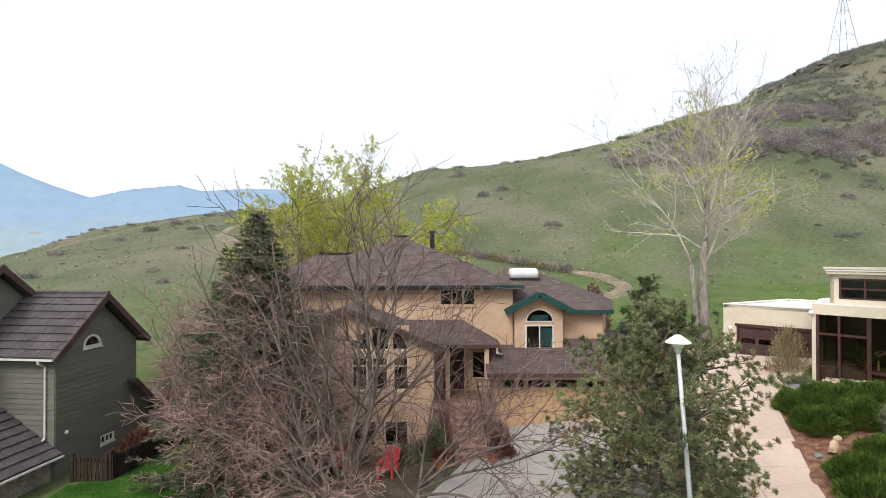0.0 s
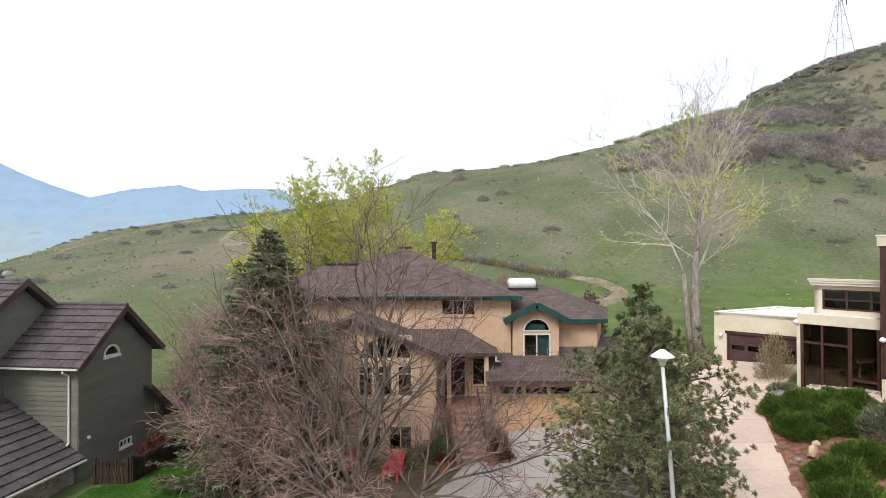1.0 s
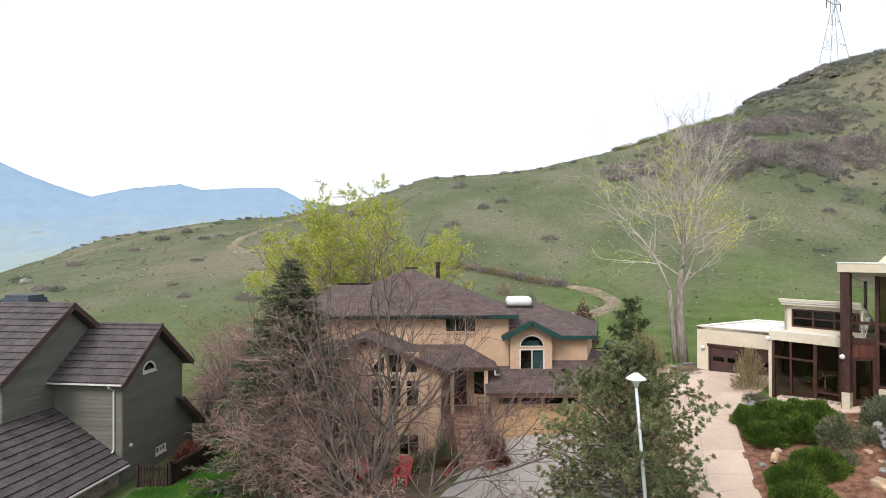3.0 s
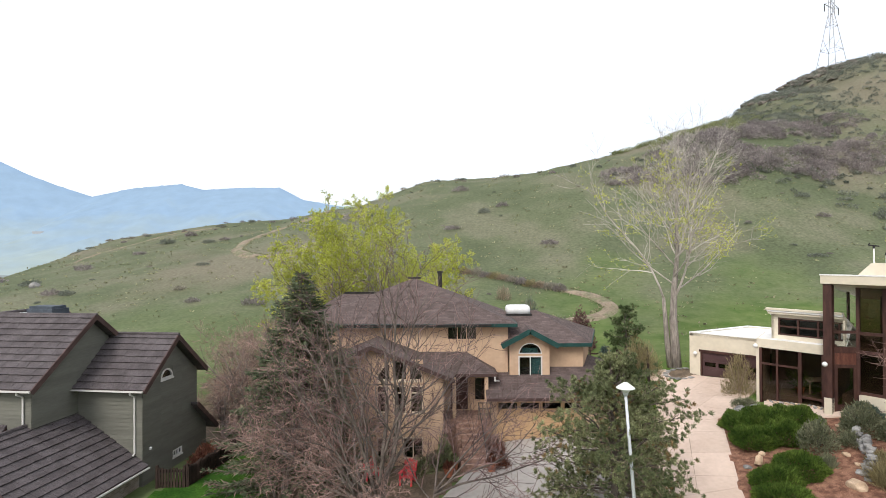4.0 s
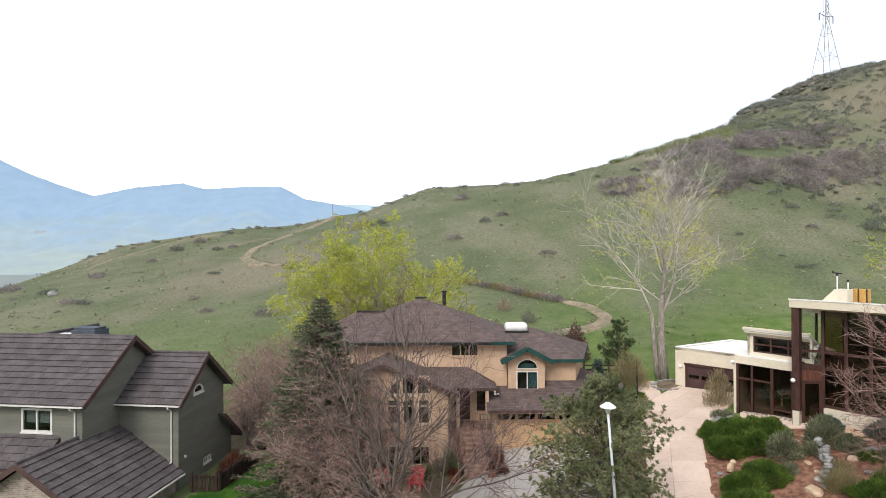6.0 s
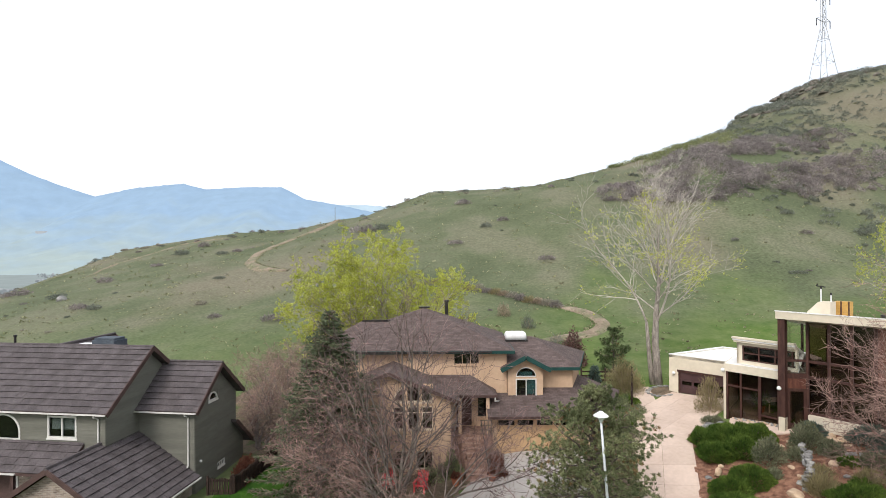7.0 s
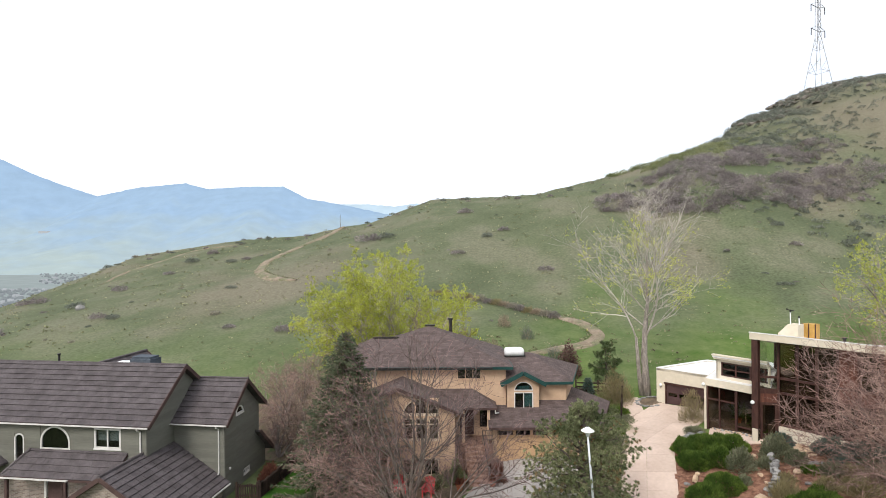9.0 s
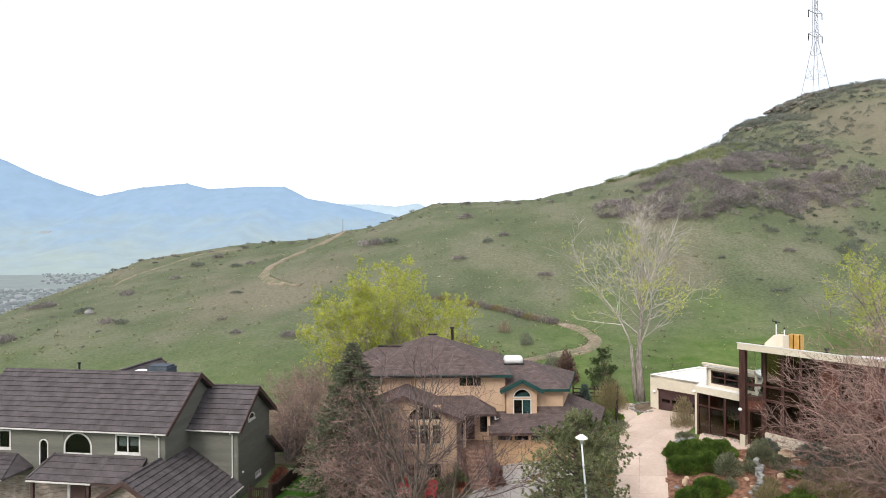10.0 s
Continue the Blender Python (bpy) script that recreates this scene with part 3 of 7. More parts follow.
def drape(name, outline, material, label, category, step=0.5, lift=0.03, kind="structure", rough=0.0):
    """A thin sheet that follows the ground inside a closed outline."""
    xs, ys = [p[0] for p in outline], [p[1] for p in outline]
    g = Geo()
    x = min(xs)
    while x < max(xs):
        y = min(ys)
        while y < max(ys):
            q = outline_cell(outline, x, x + step, y, y + step)
            if q:
                g.slab([(a, b, gh(a, b) + lift + rough * noise.noise(Vector((a, b, 1)))) for a, b in q], 0.12)
            y += step
        x += step
    return single(name, g, material, (0, 0, 0), label, category, kind=kind)


def outline_cell(outline, x0, x1, y0, y1):
    """A cell cut by an outline that need not be convex: whole cells by their middle, cut ones by a convex outline."""
    return cell(list(outline), x0, x1, y0, y1) if is_convex(outline) else ([(x0, y0), (x1, y0), (x1, y1), (x0, y1)] if inside(outline, (x0 + x1) / 2, (y0 + y1) / 2) else [])


def is_convex(o):
    s = [((b[0] - a[0]) * (c[1] - b[1]) - (b[1] - a[1]) * (c[0] - b[0])) > 0 for a, b, c in zip(o, o[1:] + o[:1], o[2:] + o[:2])]
    return all(s) or not any(s)


def inside(o, x, y):
    hit = False
    for a, b in zip(o, o[1:] + o[:1]):
        if (a[1] > y) != (b[1] > y) and x < (b[0] - a[0]) * (y - a[1]) / (b[1] - a[1]) + a[0]:
            hit = not hit
    return hit


# ---- left house: olive lap siding, stone-coated tile roofs ----
def make_left_house():
    h = thing("house", (-14.25, 20.6, 0), "olive green house with lap siding, buff brick and brown tile roofs", "house", turn=-7.5)
    T = 0.16
    zb = -1.6

    def facade(name, o, ex, poly, holes, thick=T, boards=True, material="siding", row=0.2):
        pl = Plane(o, ex, (0, 0, 1))
        wall(name, pl, poly, holes, thick, M[material], h)
        if boards:
            lay("siding_board", pl, poly, holes, row, 40.0, 0.012, M[material], h, tilt=0.030, gap=0.0, stagger=0)
        return pl

    # main block, front: u from -18 to -4, standing at v = -2.2
    front = Plane((-18.2, -2.2, 0), (1, 0, 0), (0, 0, 1))
    X = lambda u: u + 18.2
    holes = [(X(-7.38), X(-5.65), 2.5, 3.7), (X(-11.0), X(-9.0), 2.3, 3.72), (X(-12.77), X(-12.1), 0.85, 3.2), (X(-16.6), X(-14.82), 2.45, 3.68), (X(-10.6), X(-9.35), -1.3, 0.75)]
    facade("wall_front", (-18.2, -2.2, 0), (1, 0, 0), [(0, 0.8), (14.2, 0.8), (14.2, 4.0), (0, 4.0)], [q for q in holes if q[3] > 1])
    wall("brick_wall", front, [(0, zb), (14.2, zb), (14.2, 0.8), (0, 0.8)], holes[2:3] + holes[4:], T + 0.03, M["brick"], h, "buff brick lower storey")
    # main block, right gable at u = -4
    facade("wall_gable", (-4.0, -2.2, 0), (0, 1, 0), [(0, zb), (6.6, zb), (6.6, 4.0), (3.3, 6.6), (0, 4.0)], [])
    facade("wall_gable", (-18.2, 4.4, 0), (0, -1, 0), [(0, zb), (6.6, zb), (6.6, 4.0), (3.3, 6.6), (0, 4.0)], [], boards=False)
    facade("wall_back", (-4.0, 4.4, 0), (-1, 0, 0), [(0, zb), (14.2, zb), (14.2, 4.0), (0, 4.0)], [], boards=False)
    # wing: front at v = 0.4, gable at u = -0.6
    facade("wing_front", (-3.98, 0.4, 0), (1, 0, 0), [(0, zb), (3.38, zb), (3.38, 3.6), (0, 3.6)], [])
    facade("wing_gable", (-0.6, 0.4, 0), (0, 1, 0), [(0, zb), (4.5, zb), (4.5, 3.45), (2.25, 5.36), (0, 3.45)], [(1.35, 2.35, 3.5, 4.02), (2.3, 3.1, -0.72, -0.35)])
    facade("wing_back", (-0.6, 4.9, 0), (-1, 0, 0), [(0, zb), (3.4, zb), (3.4, 3.6), (0, 3.6)], [], boards=False)
    facade("lean_wall", (-0.6, 4.9, 0), (0, 1, 0), [(0, zb), (0.9, zb), (0.9, 0.3), (0, 1.3)], [])

    # roofs: a plain deck under rows of tiles
    def tiled(corners, tile=1.22, row=0.40):
        roof("roof_deck", corners, 0.14, M["rake_brown"], h)
        pl, poly = roof_plane(corners)
        lay("roof_tile", pl, poly, [], row, tile, 0.012, M["tile"], h, tilt=0.058, gap=0.0, ribs=5)

    k = 1.1
    tiled([(-18.6, -2.6, 3.98), (-3.6, -2.6, 3.98), (-3.6, k, 6.85), (-18.6, k, 6.85)])
    roof("roof_back", [(-3.6, 4.8, 3.98), (-18.6, 4.8, 3.98), (-18.6, k, 6.85), (-3.6, k, 6.85)], 0.14, M["tile"], h)
    tiled([(-3.98, 0.0, 3.42), (-0.2, 0.0, 3.42), (-0.2, 2.65, 5.66), (-3.98, 2.65, 5.66)])
    roof("roof_back", [(-0.2, 5.3, 3.42), (-3.98, 5.3, 3.42), (-3.98, 2.65, 5.66), (-0.2, 2.65, 5.66)], 0.14, M["tile"], h)
    tiled([(-0.3, -5.6, -0.27), (-0.3, 0.4, -0.27), (-4.25, 0.4, 2.28), (-4.25, -5.6, 2.28)])
    tiled([(-8.2, -2.2, -0.27), (-8.2, -5.6, -0.27), (-4.25, -5.6, 2.28), (-4.25, -2.2, 2.28)])
    tiled([(-12.4, -3.5, 1.12), (-5.2, -3.5, 1.12), (-5.2, -2.2, 2.3), (-11.6, -2.2, 2.3)])
    roof("roof_back", [(-12.4, -2.2, 1.12), (-12.4, -3.5, 1.12), (-11.6, -2.2, 2.3)], 0.12, M["tile"], h)
    tiled([(-17.5, -4.4, 1.45), (-13.2, -4.4, 1.45), (-14.3, -2.2, 2.2), (-17.5, -2.2, 2.2)])
    roof("roof_back", [(-13.2, -4.4, 1.45), (-13.2, -2.2, 1.45), (-14.3, -2.2, 2.2)], 0.12, M["tile"], h)
    roof("lean_roof", [(-3.4, 6.3, -0.1), (-0.2, 6.3, -0.1), (-0.2, 4.3, 1.75), (-3.4, 4.3, 1.75)][::1], 0.14, M["tile"], h)
    # back wing: its ridge shows over the main roof
    roof("roof_back", [(-6.6, 1.6, 3.75), (-6.6, 6.4, 3.75), (-10.3, 6.4, 6.68), (-10.3, 1.6, 6.68)], 0.14, M["tile"], h)
    roof("roof_back", [(-14.0, 6.4, 3.75), (-14.0, 1.6, 3.75), (-10.3, 1.6, 6.68), (-10.3, 6.4, 6.68)], 0.14, M["tile"], h)
    wall("wall_back_wing", Plane((-7.0, 6.0, 0), (-1, 0, 0), (0, 0, 1)), [(0, zb), (6.6, zb), (6.6, 3.9), (3.3, 6.5), (0, 3.9)], [], T, M["siding"], h)
    wall("wall_back_wing", Plane((-7.0, 4.55, 0), (0, 1, 0), (0, 0, 1)), [(0, zb), (1.25, zb), (1.25, 3.8), (0, 3.8)], [], T, M["siding"], h)
    wall("wall_back_wing", Plane((-13.6, 5.8, 0), (0, -1, 0), (0, 0, 1)), [(0, zb), (1.25, zb), (1.25, 3.8), (0, 3.8)], [], T, M["siding"], h)
    part("ridge_cap", Geo().tube([(-10.3, 1.6, 6.72), (-10.3, 6.45, 6.72)], [0.09, 0.09], 6), M["tile"], h)
    part("rake_board", Geo().beam((-10.3, 6.42, 6.6), (-6.55, 6.42, 3.67), 0.06, 0.24), M["rake_brown"], h, "reddish brown rake board")
    # rake boards and ridge caps
    for a, b in (((-3.58, -2.62, 3.9), (-3.58, k, 6.77)), ((-3.58, 4.8, 3.9), (-3.58, k, 6.77)), ((-0.18, -0.02, 3.34), (-0.18, 2.65, 5.58)), ((-0.18, 5.3, 3.34), (-0.18, 2.65, 5.58)),
                 ((-0.28, -5.62, -0.35), (-4.25, -5.62, 2.2)), ((-8.22, -5.62, -0.35), (-4.25, -5.62, 2.2)), ((-0.16, 6.32, -0.15), (-0.16, 4.3, 1.68))):
        part("rake_board", Geo().beam(a, b, 0.06, 0.24), M["rake_brown"], h, "reddish brown rake board")
    for a, b in (((-18.6, k, 6.84), (-3.55, k, 6.84)), ((-3.98, 2.65, 5.71), (-0.15, 2.65, 5.71)), ((-4.25, -5.65, 2.33), (-4.25, 0.35, 2.33)), ((-11.6, -2.25, 2.34), (-12.42, -3.5, 1.16))):
        part("ridge_cap", Geo().tube([a, b], [0.09, 0.09], 6), M["tile"], h)
    # garage: brick front and side
    wall("garage_side", Plane((-0.75, -5.2, 0), (0, 1, 0), (0, 0, 1)), [(0, zb), (5.6, zb), (5.6, -0.2), (0, -0.2)], [], T, M["brick"], h, "buff brick garage wall")
    wall("garage_front", Plane((-7.75, -5.2, 0), (1, 0, 0), (0, 0, 1)), [(0, zb), (7.0, zb), (7.0, -0.2), (3.5, 2.05), (0, -0.2)], [(1.0, 6.0, zb, 0.3)], T, M["brick"], h, "buff brick gable")
    part("garage_door", Geo().box(-6.75, -1.75, -5.1, -5.04, zb, 0.3), M["white_trim"], h)
    wall("garage_side", Plane((-7.75, -2.2, 0), (0, -1, 0), (0, 0, 1)), [(0, zb), (3.0, zb), (3.0, -0.2), (0, -0.2)], [], T, M["brick"], h)
    # gutters and downspouts
    for a, b in (((-18.6, -2.66, 3.93), (-3.62, -2.66, 3.93)), ((-3.98, -0.06, 3.37), (-0.25, -0.06, 3.37)), ((-0.24, -5.6, -0.33), (-0.24, 0.4, -0.33)), ((-12.4, -3.56, 1.06), (-8.0, -3.56, 1.06)), ((-17.5, -4.46, 1.4), (-13.2, -4.46, 1.4))):
        part("gutter", Geo().beam(a, b, 0.10, 0.065), M["white_trim"], h, "white gutter")
    for u, v, w, z0, z1 in ((-4.35, -2.28, -2.6, 2.25, 3.9), (-0.95, 0.32, 0.0, 0.25, 3.34)):
        part("downspout", Geo().tube([(u, w, z1), (u, w, z1 - 0.12), (u, v, z1 - 0.3), (u, v, z0 + 0.1), (u, v - 0.12, z0)], [0.045] * 5, 6), M["white_trim"], h, "white downspout")
    # windows
    wt = M["white_trim"]
    window(front, X(-7.38), X(-5.65), 2.5, 3.7, h, wt, 0.10, 2, blind=(X(-7.2), X(-5.8), 2.95, 3.62, "blind"))
    window(front, X(-16.6), X(-14.82), 2.45, 3.68, h, wt, 0.10, 2)
    window(front, X(-11.0), X(-9.0), 2.3, 2.75, h, wt, 0.10, 1, arch=0.97)
    part("arch_corner", arch_fill(front, X(-11.0), X(-9.0), 2.75, 3.72, T), M["siding"], h)
    window(front, X(-12.77), X(-12.1), 0.85, 2.87, h, wt, 0.08, 1, arch=0.33)
    part("arch_corner", arch_fill(front, X(-12.77), X(-12.1), 2.87, 3.2, T), M["siding"], h)
    gable = Plane((-0.6, 0.4, 0), (0, 1, 0), (0, 0, 1))
    window(gable, 1.35, 2.35, 3.5, 3.52, h, wt, 0.09, 1, arch=0.5)
    part("arch_corner", arch_fill(gable, 1.35, 2.35, 3.52, 4.02, T), M["siding"], h)
    window(gable, 2.3, 3.1, -0.72, -0.35, h, wt, 0.06, 3)
    # porch: floor, posts, door
    part("porch_floor", Geo().box(-12.2, -5.3, -3.4, -2.2, -1.6, -1.25), M["drive_grey"], h)
    for u in (-12.15, -8.3):
        part("porch_post", Geo().box(u - 0.08, u + 0.08, -3.42, -3.26, -1.3, 1.05), M["rake_brown"], h, "brown porch post")
    part("front_door", Geo().box(-10.55, -9.4, -2.16, -2.1, -1.25, 0.72).box(-10.4, -9.55, -2.18, -2.15, -0.9, 0.5), M["rake_brown"], h, "dark red front door")
    for u in (-10.75, -9.3):
        part("door_trim", Geo().box(u, u + 0.16, -2.24, -2.1, -1.25, 0.76), wt, h)
    part("wall_lamp", Geo().lathe((-0.5, 0.85, 0.35), [(0.02, 0), (0.07, 0.03), (0.07, 0.12), (0.02, 0.15)], 8), wt, h)
    for u in (-10.95, -8.75):
        part("porch_lamp", Geo().lathe((u, -2.32, 0.45), [(0.03, 0), (0.085, 0.05), (0.10, 0.16), (0.06, 0.24), (0.02, 0.26)], 10), M["lamp_lit"], h, "lit white globe lamp", smooth=True)
    # Added dark sheet behind the windows, standing in for shaded rooms.
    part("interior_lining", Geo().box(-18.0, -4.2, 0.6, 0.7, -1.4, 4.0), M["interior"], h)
    part("vent_pipe", Geo().tube([(-13.5, 1.9, 6.1), (-13.5, 1.9, 7.15)], [0.07, 0.07], 8).tube([(-13.5, 1.9, 7.15), (-13.5, 1.9, 7.25)], [0.11, 0.11], 8), M["metal"], h, "black vent pipe")
    cooler = thing("evaporative_cooler", h.matrix_world @ Vector((-7.1, 1.95, 6.5)), "rooftop cooler under a blue grey cover behind the ridge", "cooler", turn=-7.5)
    part("cover", Geo().prism([(-0.75, -0.5), (0.75, -0.55), (0.8, 0.5), (-0.75, 0.55)], 0.0, 0.56).prism([(-0.66, -0.42), (0.68, -0.45), (0.7, 0.42), (-0.66, 0.45)], 0.56, 0.7), M["slate_cover"], cooler)
    part("base_tray", Geo().box(-0.72, 0.72, -0.48, 0.48, -0.6, 0.0), M["white_trim"], cooler)
    part("duct", Geo().box(-1.9, -0.95, -0.3, 0.3, 0.1, 0.3), M["plastic_white"], cooler)
    return h


make_left_house()


# ---- middle house: tan stucco, green trim, shingled hips ----
def make_middle_house():
    h = thing("house", (1.5, 28.0, -0.5), "two-storey tan stucco house with green trim and brown shingle roofs", "house")
    st, T = M["stucco_tan"], 0.2

    def facade(name, a, b, poly_z, holes=(), thick=T, material=st):
        """A wall from a to b in plan; poly_z: its outline by distance along and height, or two heights."""
        d = Vector((b[0] - a[0], b[1] - a[1], 0))
        if "side" in name or "back" in name:
            e = d.normalized() * 0.205
            a, d = (a[0] + e.x, a[1] + e.y), d - 2 * e
        pl = Plane((a[0], a[1], 0), d, (0, 0, 1))
        poly = poly_z if len(poly_z) > 2 else [(0, poly_z[0]), (d.length, poly_z[0]), (d.length, poly_z[1]), (0, poly_z[1])]
        wall(name, pl, poly, list(holes), thick, material, h, own=False)
        return pl

    # main block
    mf = facade("wall_front", (-8.4, 26.2), (3.3, 26.2), (-1.5, 5.75), [(8.22, 9.94, 4.85, 5.66), (8.4, 9.4, 0.9, 2.95), (9.75, 10.5, 1.4, 2.75)])
    facade("wall_side", (3.3, 26.2), (3.3, 33.0), (-1.5, 5.75))
    facade("wall_back", (3.3, 33.0), (-8.4, 33.0), (-1.5, 5.75))
    facade("wall_side", (-8.4, 33.0), (-8.4, 26.2), (-1.5, 5.75))
    # garage wing, with a side wall that runs at an angle
    facade("wall_front", (3.3, 26.7), (7.7, 26.7), (-0.6, 4.62))
    facade("wall_side", (7.7, 26.7), (9.3, 31.6), (-0.6, 4.62))
    facade("wall_back", (9.3, 31.8), (3.3, 31.8), (-0.6, 4.62))
    gf = facade("garage_front", (2.2, 24.8), (9.15, 24.8), (-0.7, 2.15), [(0.3, 5.15, -0.7, 1.7)])
    facade("garage_side", (9.15, 24.8), (11.3, 30.2), (-0.6, 2.15))
    facade("garage_side", (2.2, 26.2), (2.2, 24.8), (-0.7, 2.15))
    facade("garage_back", (11.3, 30.2), (9.0, 30.8), (-0.6, 2.15))
    # bay over the garage
    bay = facade("bay_front", (3.35, 25.95), (5.62, 25.95), [(0, 2.45), (2.27, 2.45), (2.27, 4.72), (1.135, 5.35), (0, 4.72)], [(0.5, 1.85, 2.8, 3.98), (0.52, 1.83, 4.1, 4.72)], 0.16)
    facade("bay_side", (5.62, 25.95), (5.62, 26.7), (2.45, 4.72))
    facade("bay_side", (3.35, 26.7), (3.35, 25.95), (2.45, 4.72))
    window(bay, 0.5, 1.85, 2.8, 3.98, h, M["white_trim"], 0.07, 2, own=False, blind=(1.2, 1.78, 2.88, 3.92, "teal_blind"))
    window(bay, 0.52, 1.83, 4.1, 4.12, h, M["white_trim"], 0.05, 1, own=False, arch=0.6, sill=False, blind=(0.75, 1.6, 4.12, 4.42, "teal_blind"))
    part("arch_corner", arch_fill(bay, 0.52, 1.83, 4.12, 4.72, 0.16), st, h, own=False)
    window(mf, 8.22, 9.94, 4.85, 5.66, h, M["stucco_tan"], 0.07, 3, own=False)
    # great room with its gable and tall windows
    gr = facade("great_room_front", (-7.7, 23.2), (-0.4, 23.2), [(0, -1.5), (7.3, -1.5), (7.3, 3.42), (3.62, 4.92), (0, 3.42)],
                [(x, x + 0.66, 1.6, 3.0) for x in (3.87, 4.73, 5.59)] + [(3.87, 4.9, -0.75, 0.35), (5.22, 6.25, -0.75, 0.35), (3.87, 6.25, 3.25, 4.3)])
    facade("great_room_side", (-0.4, 23.2), (-0.4, 26.2), (-1.5, 3.42))
    facade("great_room_side", (-7.7, 26.2), (-7.7, 23.2), (-1.5, 3.42))
    for x in (3.87, 4.73, 5.59):
        window(gr, x, x + 0.66, 1.6, 3.0, h, M["window_tan"], 0.06, 1, own=False, rails=(2.62,))
    for x in (3.87, 5.22):
        window(gr, x, x + 1.03, -0.75, 0.35, h, M["window_tan"], 0.06, 2, own=False)
    window(gr, 3.87, 6.25, 3.25, 3.3, h, M["window_tan"], 0.08, 3, own=False, arch=1.0)
    for x in (4.63, 5.49):
        part("pilaster", bar(gr, x - 0.1, x + 0.1, 1.55, 4.15, 0.05, 0.02), st, h, own=False)
    part("transom", bar(gr, 3.83, 6.29, 3.02, 3.22, 0.06, 0.02), st, h, own=False)
    part("arch_corner", arch_fill(gr, 3.87, 6.25, 3.3, 4.3, T), st, h, own=False)
    # roofs
    sh = M["shingle"]
    pk = (-2.2, 29.6, 8.25)
    c = [(-8.6, 25.6, 5.85), (3.75, 25.6, 5.85), (3.75, 33.6, 5.85), (-8.6, 33.6, 5.85)]
    for a, b in zip(c, c[1:] + c[:1]):
        roof("roof", [a, b, pk], 0.1, sh, h, own=False)
    l1, l2 = (-6.65, 29.5, 7.32), (-4.0, 29.5, 7.32)
    roof("roof", [(-9.1, 25.6, 5.85), (-4.0, 25.6, 5.85), l2, l1], 0.1, sh, h, own=False)
    roof("roof", [(-4.0, 33.6, 5.85), (-9.1, 33.6, 5.85), l1, l2], 0.1, sh, h, own=False)
    roof("roof", [(-9.1, 33.6, 5.85), (-9.1, 25.6, 5.85), l1], 0.1, sh, h, own=False)
    r1, r2 = (1.5, 29.2, 6.22), (5.4, 29.2, 6.22)
    roof("roof", [(3.2, 26.2, 4.66), (8.05, 26.2, 4.66), r2, r1], 0.1, sh, h, own=False)
    roof("roof", [(8.05, 26.2, 4.66), (9.75, 31.9, 4.66), r2], 0.1, sh, h, own=False)
    roof("roof", [(9.75, 31.9, 4.66), (3.2, 32.3, 4.66), r1, r2], 0.1, sh, h, own=False)
    d0 = (4.46, 25.45, 5.52)
    d1 = (4.46, 27.95, 5.58)
    roof("bay_roof", [(2.9, 26.4, 4.7), (2.9, 25.45, 4.7), d0, d1], 0.08, sh, h, own=False)
    roof("bay_roof", [(6.02, 25.45, 4.7), (6.02, 26.4, 4.7), d1, d0], 0.08, sh, h, own=False)
    roof("garage_roof", [(1.9, 24.0, 2.12), (9.5, 24.0, 2.12), (7.7, 26.72, 3.22), (1.9, 26.72, 3.22)], 0.1, sh, h, own=False)
    roof("garage_roof", [(9.5, 24.0, 2.12), (11.85, 30.3, 2.12), (8.95, 30.5, 3.22), (7.7, 26.72, 3.22)], 0.1, sh, h, own=False)
    g0, g1 = (-4.08, 22.75, 5.12), (-4.08, 26.2, 5.12)
    roof("great_room_roof", [(0.15, 22.75, 3.42), (0.15, 26.2, 3.42), g1, g0], 0.1, sh, h, own=False)
    roof("great_room_roof", [(-8.2, 26.2, 3.42), (-8.2, 22.75, 3.42), g0, g1], 0.1, sh, h, own=False)
    roof("porch_roof", [(-0.6, 24.6, 3.28), (2.5, 24.6, 3.28), (0.9, 26.2, 4.2), (-2.0, 26.2, 4.2)], 0.1, sh, h, own=False)
    roof("porch_roof", [(2.5, 24.6, 3.28), (2.5, 26.2, 3.28), (0.9, 26.2, 4.2)], 0.1, sh, h, own=False)
    # fascias
    gt = M["green_trim"]

    def fascia(a, b, hgt=0.2, material=gt):
        part("fascia", Geo().beam(a, b, 0.05, hgt), material, h, own=False)

    for a, b in zip(c, c[1:] + c[:1]):
        fascia((a[0], a[1], 5.76), (b[0], b[1], 5.76))
    part("gutter", Geo().beam((-8.6, 25.53, 5.78), (2.3, 25.53, 5.78), 0.1, 0.12), M["metal"], h, "dark gutter", own=False)
    fascia((-9.1, 25.57, 5.76), (-4.0, 25.57, 5.76))
    fascia((6.0, 26.18, 4.55), (8.07, 26.18, 4.55))
    fascia((8.07, 26.18, 4.55), (9.77, 31.9, 4.55))
    fascia((2.86, 25.43, 4.6), (4.46, 25.43, 5.44), 0.28)
    fascia((6.06, 25.43, 4.6), (4.46, 25.43, 5.44), 0.28)
    fascia((1.9, 23.98, 2.03), (9.5, 23.98, 2.03), 0.16, M["rake_brown"])
    fascia((9.5, 23.98, 2.03), (11.87, 30.3, 2.03), 0.16, M["rake_brown"])
    fascia((0.2, 22.73, 3.3), (-4.08, 22.73, 5.03), 0.2, M["rake_brown"])
    fascia((-8.25, 22.73, 3.3), (-4.08, 22.73, 5.03), 0.2, M["rake_brown"])
    fascia((-0.3, 24.58, 3.2), (2.52, 24.58, 3.2), 0.16, M["rake_brown"])
    fascia((2.52, 24.58, 3.2), (2.52, 26.2, 3.2), 0.16, M["rake_brown"])
